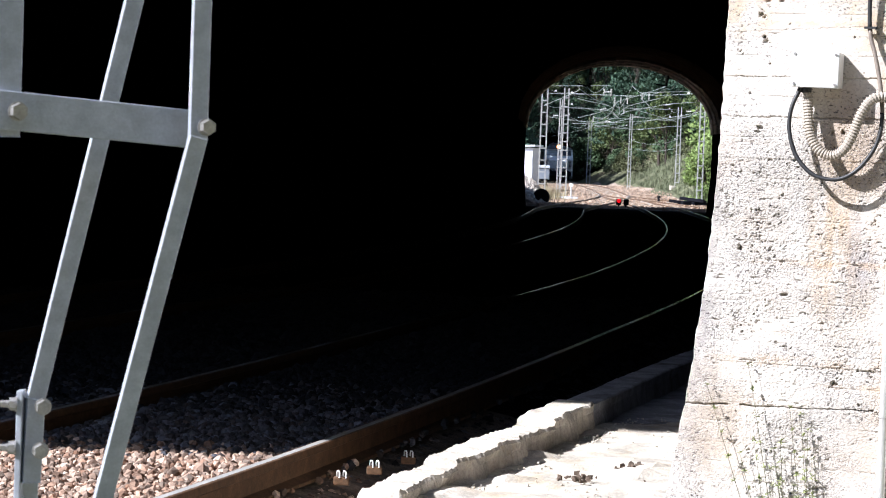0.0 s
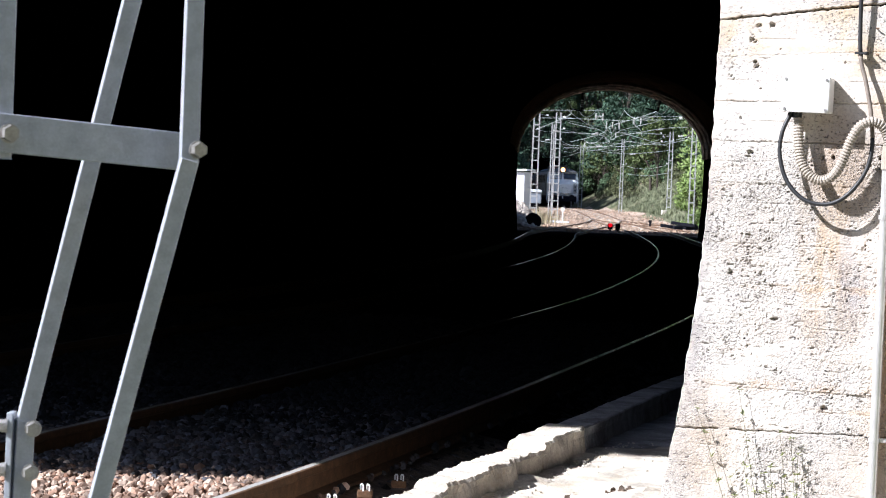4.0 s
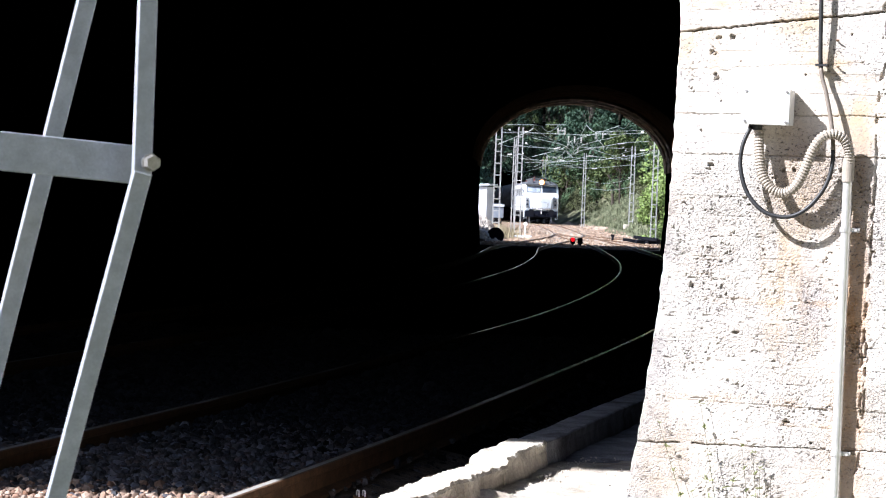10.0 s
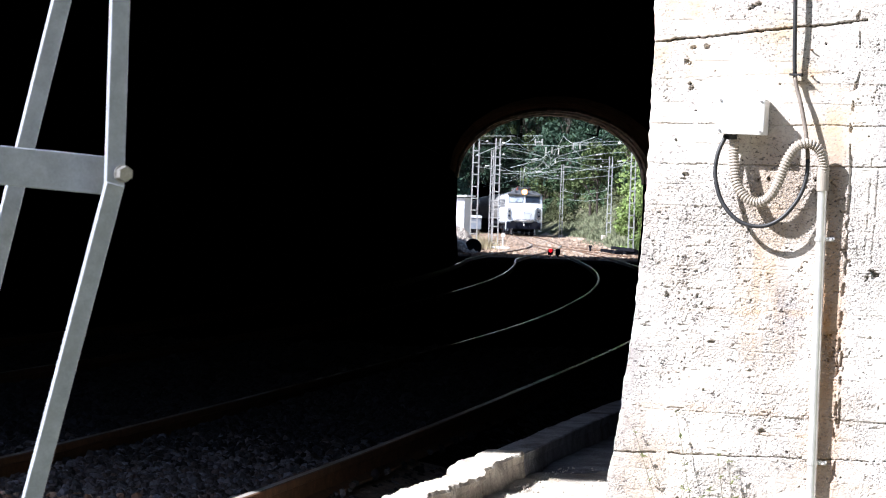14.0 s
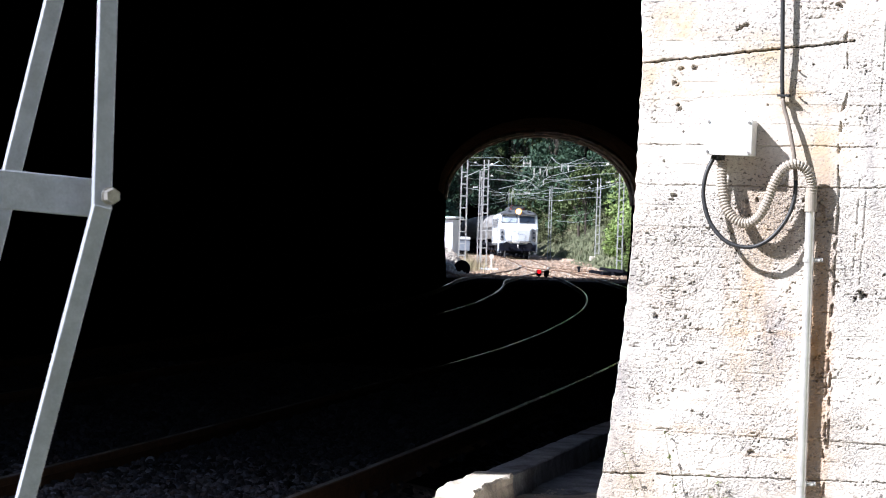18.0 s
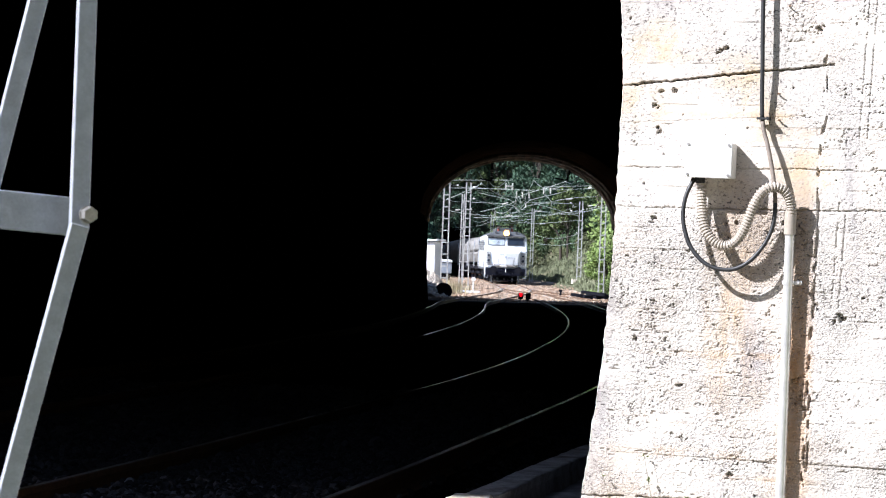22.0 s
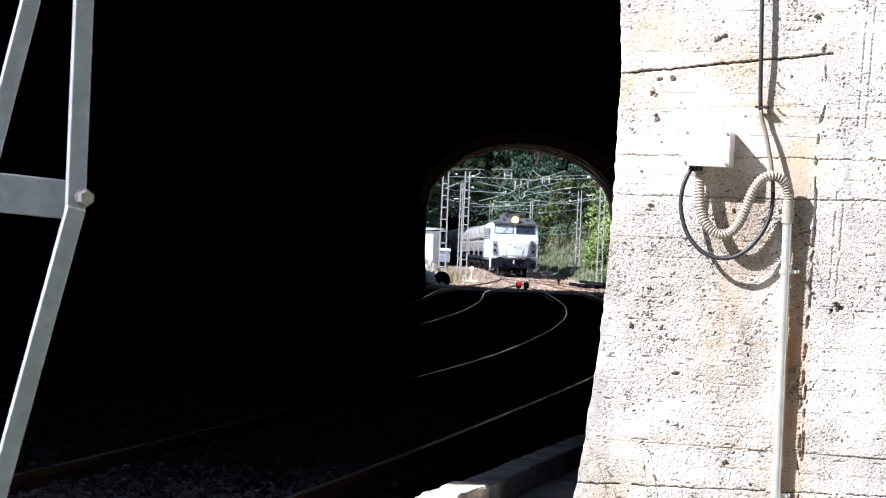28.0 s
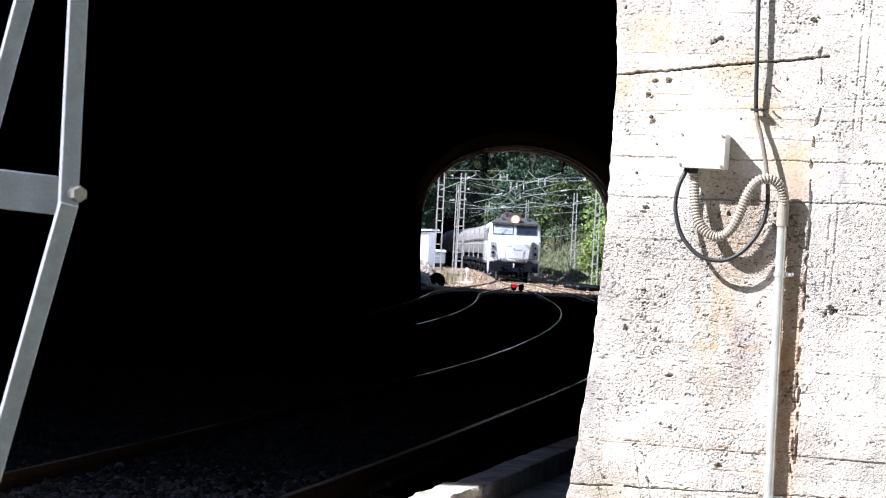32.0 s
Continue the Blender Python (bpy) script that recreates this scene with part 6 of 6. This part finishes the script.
def build_rubble():
    rng = np.random.RandomState(5)
    verts, faces = [], []
    for _ in range(2600):
        y = rng.uniform(102, 116)
        x = rng.uniform(0.6, 3.0) + (y - 103) * 0.028
        s = rng.uniform(0.05, 0.14)
        z = bank(x, y) + min(0.9, max(0.0, y - 103) * 0.09) * min(1.0, max(0.0, 3.5 - x)) + max(0.0, 2.9 - x) * 0.28 + rng.uniform(-0.03, 0.05)
        i = len(verts)
        oct_ = [(1, 0, 0), (-1, 0, 0), (0, 1, 0), (0, -1, 0), (0, 0, 1), (0, 0, -1)]
        for o in oct_:
            verts.append(tuple(np.array((x, y, z)) + np.array(o) * s * rng.uniform(0.6, 1.2, 3) + rng.uniform(-0.3, 0.3, 3) * s))
        for a, b, c in ((0, 2, 4), (2, 1, 4), (1, 3, 4), (3, 0, 4), (2, 0, 5), (1, 2, 5), (3, 1, 5), (0, 3, 5)):
            faces.append((i + a, i + b, i + c))
    tagged(link_mesh("rubble", verts, faces, RUBBLE), "heap of pale broken stone beside a track", "rubble", kind="stuff")


build_rubble()


# ---- parked stock ----
def build_cabin():
    """White equipment cabin beside the siding."""
    x, y = 1.86, 140.0
    z = bank(x, y)
    root = empty("equipment_cabin", Matrix.Translation((x, y, z)) @ Matrix.Rotation(radians(-20), 4, "Z"))
    tagged(root, "white equipment cabin, walls tinted blue for skylit shade", "cabin")
    # walls are white; blue of skylit shade is put into their colour
    part("lower_wall", box((2.55, 1.3, 1.75), (0, 0.65, 1.05), bevel=0.02), BLUEWHITE, root)
    part("upper_wall", box((2.52, 1.27, 0.95), (0, 0.65, 2.40), bevel=0.02), BLUEWHITE, root)
    bm = bmesh.new()
    add_box(bm, (2.95, 1.7, 0.10), (0, 0.65, 2.94), Euler((0, radians(-3), 0)).to_matrix(), 0.02)
    part("roof", bm, WHITE, root)
    part("plinth", box((2.7, 1.45, 0.30), (0, 0.65, 0.05), bevel=0.02), KERB, root)
    d = part("door", box((0.85, 0.04, 1.9), (-0.4, -0.012, 1.25), bevel=0.01), WHITE, root)
    part("handle", box((0.12, 0.04, 0.03), (-0.1, -0.05, 1.25)), GALV, d)
    for zz in (0.5, 1.9):
        part("seam", box((2.53, 0.02, 0.025), (0, -0.006, zz)), GALV, root)


build_cabin()


def build_flat_load():
    x, y = 3.55, 152.0
    z = bank(x, y)
    root = empty("low_wagon", Matrix.Translation((x, y, z)))
    tagged(root, "low parked wagon with grey-blue sides and pale rim", "wagon")
    part("side", box((1.9, 6.0, 0.75), (0, 3, 1.25), bevel=0.03), GREYBLUE, root)
    part("rim", box((1.96, 6.1, 0.16), (0, 3, 1.70), bevel=0.02), BLUEWHITE, root)
    part("underframe", box((1.7, 5.8, 0.35), (0, 3, 0.65)), DARK, root)
    for yy in (1.2, 4.8):
        for s in (-0.8, 0.8):
            part("wheel", cyl((s - 0.06, yy, 0.4), (s + 0.06, yy, 0.4), 0.43, seg=18), DARK, root)


build_flat_load()


# ---- the train ----
def loft(levels, length, y_end_in=0.0, corner=0.22):
    """A vehicle body from plan outlines: levels of (z, front y, half width)."""
    bm = bmesh.new()
    rings = []
    for z, y0, hw in levels:
        y1 = length - y0
        c = min(corner, hw * 0.4)
        pl = []
        for cx, cy, a0 in ((hw - c, y0 + c * 0.55, -90), (hw - c, y1 - c * 0.55, 0), (-hw + c, y1 - c * 0.55, 90), (-hw + c, y0 + c * 0.55, 180)):
            for k in range(4):
                a = radians(a0 + 30 * k)
                pl.append((cx + c * math.cos(a), cy + c * 0.55 * math.sin(a)))
        rings.append([bm.verts.new((x, y, z)) for x, y in pl])
    n = len(rings[0])
    for a, b in zip(rings, rings[1:]):
        for k in range(n):
            bm.faces.new((a[k], a[(k + 1) % n], b[(k + 1) % n], b[k]))
    bm.faces.new(rings[0])
    bm.faces.new(rings[-1])
    return bm


def bogie(root, y, wheelbase=2.6, axles=2, r=0.5):
    b = part("bogie", box((2.25, wheelbase + 1.3, 0.32), (0, y, 0.62), bevel=0.05), DARK, root)
    for k in range(axles):
        yy = y - wheelbase / 2 + wheelbase * k / (axles - 1)
        for s in (-0.87, 0.87):
            bm = cyl((s - 0.055, yy, r), (s + 0.055, yy, r), r, seg=24)
            add_cyl(bm, (s * 0.95 - 0.02, yy, r), (s * 0.95 + 0.02, yy, r), r + 0.03, seg=24)
            w = part("wheel", bm, DARK, b)
            part("hub", cyl((s * 1.09 - 0.03, yy, r), (s * 1.09 + 0.03, yy, r), 0.13, seg=12), RUST, w)


def quad(pts, back=0.02):
    """A thin pane with thickness from four corners given clockwise as seen from in front."""
    bm = bmesh.new()
    f = [bm.verts.new(p) for p in pts]
    g = [bm.verts.new(Vector(p) + Vector((0, back, 0))) for p in pts]
    bm.faces.new(f)
    bm.faces.new(g[::-1])
    for k in range(4):
        bm.faces.new((f[k], g[k], g[(k + 1) % 4], f[(k + 1) % 4]))
    return bm


LOCO_LEN = 17.3
# Left windscreen: sky reflection put in as a pale base colour.
PALESCREEN = mat("windscreen_with_sky_sheen", (0.44, 0.51, 0.60), 0.15, vary=0.3, scale=2.5, fine=8, bump=0)


def build_loco():
    root = empty("locomotive")
    tagged(root, "white and grey electric locomotive with a lit top headlight", "locomotive")
    levels = [(1.08, 0.16, 1.50), (1.18, 0.10, 1.54), (2.38, 0.06, 1.55), (2.46, 0.16, 1.55), (2.72, 0.30, 1.54), (3.36, 0.52, 1.49), (3.45, 0.54, 1.45)]
    part("body", loft(levels, LOCO_LEN), WHITE, root)
    part("roof", loft([(3.44, 0.56, 1.44), (3.56, 0.72, 1.32), (3.70, 1.05, 1.08), (3.80, 1.7, 0.80)], LOCO_LEN), GREYROOF, root)
    # visor over the windscreens
    part("visor", box((2.86, 0.34, 0.07), (0, 0.47, 3.44), bevel=0.02), GREYROOF, root)
    # protruding nose between the lamp recesses
    bm = bmesh.new()
    prof = [(1.20, -0.02, 0.86), (1.32, -0.16, 0.90), (2.22, -0.22, 1.02), (2.40, -0.10, 1.14), (2.44, 0.10, 1.2)]
    rows = [[bm.verts.new((s * hw, y, z)) for s in (-1, -0.92, 0, 0.92, 1)] for z, y, hw in prof]
    for r in rows:
        for k in (0, 4):
            r[k].co.y += 0.10
        r[2].co.y -= 0.07 if r is not rows[-1] else 0.03
    back = [[bm.verts.new((s * hw, 0.35, z)) for s in (-1, 1)] for z, y, hw in prof]
    for a, b in zip(rows, rows[1:]):
        for k in range(4):
            bm.faces.new((a[k], a[k + 1], b[k + 1], b[k]))
    for i in range(len(prof) - 1):
        bm.faces.new((rows[i][0], rows[i + 1][0], back[i + 1][0], back[i][0]))
        bm.faces.new((rows[i][4], back[i][1], back[i + 1][1], rows[i + 1][4]))
    bm.faces.new(rows[0] + [back[0][1], back[0][0]])
    bm.faces.new(rows[-1] + [back[-1][1], back[-1][0]])
    nose = part("nose", bm, WHITE, root)
    part("lettering", box((0.30, 0.012, 0.035), (-0.30, -0.262, 2.08), Matrix.Rotation(radians(-4.4), 3, "Z")), BLUE, nose, "grey-blue bar of lettering")
    part("lettering", box((0.09, 0.012, 0.12), (-0.02, -0.277, 1.92)), BLUE, nose, "small grey-blue mark")
    part("lettering", box((0.34, 0.012, 0.03), (0.30, -0.248, 1.88), Matrix.Rotation(radians(4.4), 3, "Z")), BLUE, nose, "grey-blue bar of lettering")
    for s in (-1, 1):
        part("edge_strip", tube([(s * 1.0, -0.13, 2.3), (s * 0.55, -0.23, 1.75), (s * 0.5, -0.19, 1.34)], 0.012, 5), DIRTWHITE, nose)
    part("number_plate", box((0.52, 0.02, 0.17), (-0.15, -0.20, 1.28)), WHITEPAINT, root, "white plate with a grey bar")
    # windscreens
    def scr(x0, x1, z0, z1):
        def yy(z):
            return 0.30 + (z - 2.72) / 0.64 * 0.22 - 0.018
        return [(x0, yy(z0), z0), (x1, yy(z0), z0), (x1, yy(z1), z1), (x0, yy(z1), z1)]
    for x0, x1 in ((-1.27, -0.13), (0.13, 1.27)):
        w = part("windscreen", quad(scr(x0, x1, 2.80, 3.28)), SCREEN if x0 > 0 else PALESCREEN, root, "dark cab windscreen" if x0 > 0 else "cab windscreen, pale for a painted sky reflection")
        for za, zb in ((2.74, 2.80), (3.28, 3.33)):
            part("frame", quad([(p[0], p[1] - 0.012, p[2]) for p in scr(x0 - 0.05, x1 + 0.05, za, zb)]), GREYROOF, w)
        for xa, xb in ((x0 - 0.05, x0), (x1, x1 + 0.05)):
            part("frame", quad([(p[0], p[1] - 0.012, p[2]) for p in scr(xa, xb, 2.80, 3.28)]), GREYROOF, w)
        m = (x0 + x1) / 2
        part("wiper", tube([(m - 0.1, 0.26, 2.76), (m + 0.2, 0.38, 3.1)], 0.012, 5), DARK, w)
    # lamp clusters in recesses
    for s in (-1, 1):
        rec = part("lamp_recess", box((0.34, 0.05, 0.86), (s * 1.24, 0.055, 1.84), bevel=0.03), DIRTWHITE, root, "grey lamp recess")
        for z, r in ((2.02, 0.10), (1.66, 0.13)):
            bm = cyl((s * 1.24, 0.03, z), (s * 1.24, -0.03, z), r, r * 1.1, 16)
            lp = part("headlight", bm, GALV, rec, "unlit chrome-rimmed lamp")
            part("lens", cyl((s * 1.24, -0.03, z), (s * 1.24, -0.045, z), r * 0.8, seg=16), SCREEN, lp)
        part("handrail", tube([(s * 1.46, -0.02, 1.3), (s * 1.46, -0.05, 1.35), (s * 1.46, -0.05, 2.2), (s * 1.46, 0.05, 2.25)], 0.016, 6), WHITEPAINT, root)
    part("front_rail", tube([(-1.35, -0.05, 1.36), (-1.0, -0.28, 1.36), (1.0, -0.28, 1.36), (1.35, -0.05, 1.36)], 0.018, 6), GREYROOF, root)
    # buffer beam, buffers, coupling, plough
    part("buffer_beam", box((2.84, 0.30, 0.52), (0, 0.10, 0.84), bevel=0.03), NAVY, root, "dark blue buffer beam")
    for s in (-0.9, 0.9):
        b = part("buffer", cyl((s, -0.10, 1.0), (s, -0.50, 1.0), 0.10, seg=14), DARK, root)
        part("buffer_plate", cyl((s, -0.50, 1.0), (s, -0.55, 1.0), 0.26, seg=20), DARK, b)
    part("coupling_hook", tube([(0, -0.1, 1.05), (0, -0.38, 1.05), (0, -0.44, 0.95), (0, -0.38, 0.84)], 0.04, 8), WHITEPAINT, root, "pale worn coupling hook")
    for s in (-0.45, -0.3, 0.32, 0.5):
        part("brake_hose", tube([(s, -0.05, 0.85), (s, -0.28, 0.72), (s * 1.05, -0.30, 0.45)], 0.025, 6), DARK, root)
    part("rail_guard", tube([(-1.0, -0.05, 0.62), (-0.95, -0.12, 0.24), (0.95, -0.12, 0.24), (1.0, -0.05, 0.62)], 0.035, 6), DARK, root)
    for s in (-1, 1):
        st = part("steps", box((0.10, 0.60, 0.62), (s * 1.49, 0.42, 0.84), bevel=0.03), WHITE, root, "white step panel")
        for z in (0.42, 0.64):
            part("tread", box((0.26, 0.30, 0.03), (s * 1.40, 0.16, z)), GALV, st)
        for x in (1.30, 1.50):
            part("hanger", tube([(s * x, 0.1, 0.66), (s * x, 0.1, 0.40)], 0.018, 5), GALV, st)
        # leading wheel rim, worn bright
        part("guard_iron", box((0.12, 0.08, 0.50), (s * 0.98, 0.55, 0.36), bevel=0.02), GALV, root)
    # roof lamp
    hl = part("top_lamp", cyl((0, 0.36, 3.66), (0, 0.90, 3.66), 0.27, 0.20, 20), GREYROOF, root, "round roof headlight housing")
    part("halo_ring", cyl((0, 0.345, 3.66), (0, 0.36, 3.66), 0.25, seg=24), HALO, hl, "glowing ring in place of the headlight's orange halo")
    part("lens", cyl((0, 0.32, 3.66), (0, 0.345, 3.66), 0.18, seg=20), LAMP, hl, "glowing headlight")
    for s in (-0.75, 0.75):
        part("horn", cyl((s, 0.75, 3.72), (s, 1.1, 3.74), 0.09, 0.04, 10), GREYROOF, root)
    # side doors, windows, grilles, stripe
    for s in (-1, 1):
        for y in (1.55, LOCO_LEN - 1.55):
            d = part("cab_door", box((0.03, 0.62, 1.75), (s * 1.545, y, 2.05), bevel=0.01), GREYROOF, root, "dark grey cab door")
            part("window", box((0.02, 0.46, 0.5), (s * 1.56, y, 2.6), bevel=0.01), SCREEN, d)
            part("side_window", box((0.03, 0.55, 0.5), (s * 1.525, y - 0.75 if y < 8 else y + 0.75, 2.98)), SCREEN, root)
        for k in range(6):
            g = part("grille", box((0.03, 1.4, 0.75), (s * 1.55, 3.6 + k * 2.02, 2.75), bevel=0.01), GREYROOF, root)
            for j in range(5):
                part("slat", box((0.03, 1.36, 0.05), (s * 1.568, 3.6 + k * 2.02, 2.47 + j * 0.14)), DIRTWHITE, g)
        for k in range(9):
            part("body_rib", box((0.03, 0.05, 1.2), (s * 1.548, 2.6 + k * 1.5, 1.8)), DIRTWHITE, root)
        part("sill", box((0.08, LOCO_LEN - 0.8, 0.16), (s * 1.5, LOCO_LEN / 2, 1.06)), GREYROOF, root)
    part("underframe", box((2.6, LOCO_LEN - 1.2, 0.40), (0, LOCO_LEN / 2, 0.92)), DARK, root)
    part("battery_box", box((2.7, 3.2, 0.55), (0, LOCO_LEN / 2, 0.62), bevel=0.03), DARK, root)
    bogie(root, 3.9, 3.1, 3, 0.55)
    bogie(root, LOCO_LEN - 3.9, 3.1, 3, 0.55)
    # roof gear
    for y0, up in ((3.2, 0.10), (LOCO_LEN - 3.6, 0.22)):
        p = part("pantograph", box((1.2, 1.5, 0.06), (0, y0, 4.05)), GREYROOF, root)
        for s in (-0.5, 0.5):
            for dy in (-0.6, 0.6):
                part("insulator", cyl((s, y0 + dy, 3.78), (s, y0 + dy, 4.03), 0.07, seg=10), REDPAINT, p, "red-brown insulator")
            part("arm", tube([(s, y0 - 0.6, 4.08), (s, y0 + 0.9, 4.08 + up * 0.55), (s * 0.8, y0 - 0.2, 4.08 + up)], 0.014, 6), REDPAINT if y0 < 8 else DARK, p)
        part("head", tube([(-0.95, y0 - 0.2, 4.0 + up), (-0.7, y0 - 0.2, 4.1 + up), (0.7, y0 - 0.2, 4.1 + up), (0.95, y0 - 0.2, 4.0 + up)], 0.022, 6), DARK, p)
    for y in (6.0, 8.6, 11.0):
        part("roof_box", box((1.3, 1.7, 0.30), (0, y, 3.92), bevel=0.05), GREYROOF, root)
    return root


WAGON_LEN = 13.2
WAGONGREY = mat("grey_wagon_paint", (0.13, 0.132, 0.135), 0.55, vary=0.3, scale=0.7, fine=6, bump=0.03, stain=(0.10, 0.09, 0.08))
WAGONRIB = mat("pale_wagon_rib_paint", (0.19, 0.187, 0.18), 0.55, vary=0.3, scale=0.9, fine=6, bump=0.03)


def build_wagon():
    root = empty("goods_wagon")
    tagged(root, "silver-grey ribbed goods wagon with a rounded roof", "wagon", "goods wagons of the train")
    bm = bmesh.new()
    sec = [(1.50 * math.cos(radians(a)), 2.36 + 1.42 * math.sin(radians(a))) for a in range(-52, 233, 15)]
    fr = [bm.verts.new((x, 0.7, z)) for x, z in sec]
    bk = [bm.verts.new((x, WAGON_LEN - 0.7, z)) for x, z in sec]
    for k in range(len(sec) - 1):
        bm.faces.new((fr[k], fr[k + 1], bk[k + 1], bk[k]))
    bm.faces.new((fr[0], bk[0], bk[-1], fr[-1]))
    bm.faces.new(fr)
    bm.faces.new(bk)
    part("shell", bm, WAGONGREY, root)
    for j in range(9):
        y = 0.75 + j * (WAGON_LEN - 1.5) / 8
        part("rib", tube([(x * 1.012, y, z + 0.01) for x, z in sec], 0.055, 6), WAGONRIB, root)
    for s in (-1, 1):
        part("sole_bar", box((0.12, WAGON_LEN - 0.6, 0.26), (s * 1.3, WAGON_LEN / 2, 1.02)), DARK, root)
        part("ladder", box((0.06, 0.5, 2.2), (s * 1.5, 1.1, 2.2)), GALV, root)
        for e in (0.3, WAGON_LEN - 0.3):
            part("buffer", cyl((s * 0.9, e - 0.28, 1.0), (s * 0.9, e + 0.28, 1.0), 0.20, seg=12), DARK, root)
    part("end_deck", box((2.7, WAGON_LEN - 0.5, 0.16), (0, WAGON_LEN / 2, 1.10)), DARK, root)
    part("hopper", box((2.0, WAGON_LEN - 5.5, 0.55), (0, WAGON_LEN / 2, 0.75), bevel=0.1), DARK, root)
    bogie(root, 2.3, 1.8, 2, 0.46)
    bogie(root, WAGON_LEN - 2.3, 1.8, 2, 0.46)
    return root


LOCO = build_loco()
WAGONS = [build_wagon()]
for _ in range(6):
    WAGONS.append(copy_thing(WAGONS[0], Matrix.Identity(4)))

_arc_s = [0.0]
for a, b in zip(_line, _line[1:]):
    _arc_s.append(_arc_s[-1] + (b - a).length)
_arc_s = np.array(_arc_s)


def y_along(s):
    return float(np.interp(s, _arc_s, _ly))


def s_of(y):
    return float(np.interp(y, _ly, _arc_s))


def vehicle_pose(s_front, length, inset):
    """The pose of a vehicle whose front end is s_front along the line, standing on two bogies."""
    a, _ = track_at(y_along(s_front + inset))
    b, _ = track_at(y_along(s_front + length - inset))
    d = (b - a).normalized()
    o = a - d * inset
    return Matrix.Translation(o) @ Matrix.Rotation(-math.atan2(d.x, d.y), 4, "Z") @ Matrix.Rotation(math.asin(d.z), 4, "X")


FRONT = [(0, 240.0), (1.5, 233.0), (3.5, 224.0), (6, 214.2), (9, 204.0), (13.5, 190.5), (17, 179.5), (19, 173.3), (23, 161.0), (28, 145.2), (30, 139.1), (32, 133.0)]


def front_y(t):
    return float(np.interp(t, [f[0] for f in FRONT], [f[1] for f in FRONT]))


def motions():
    times = [k * 1.0 for k in range(33)]
    walk(LOCO, [(t, vehicle_pose(s_of(front_y(t)), LOCO_LEN, 3.9)) for t in times])
    for k, w in enumerate(WAGONS):
        walk(w, [(t, vehicle_pose(s_of(front_y(t)) + LOCO_LEN + 0.5 + k * WAGON_LEN, WAGON_LEN, 2.3)) for t in times])


motions()
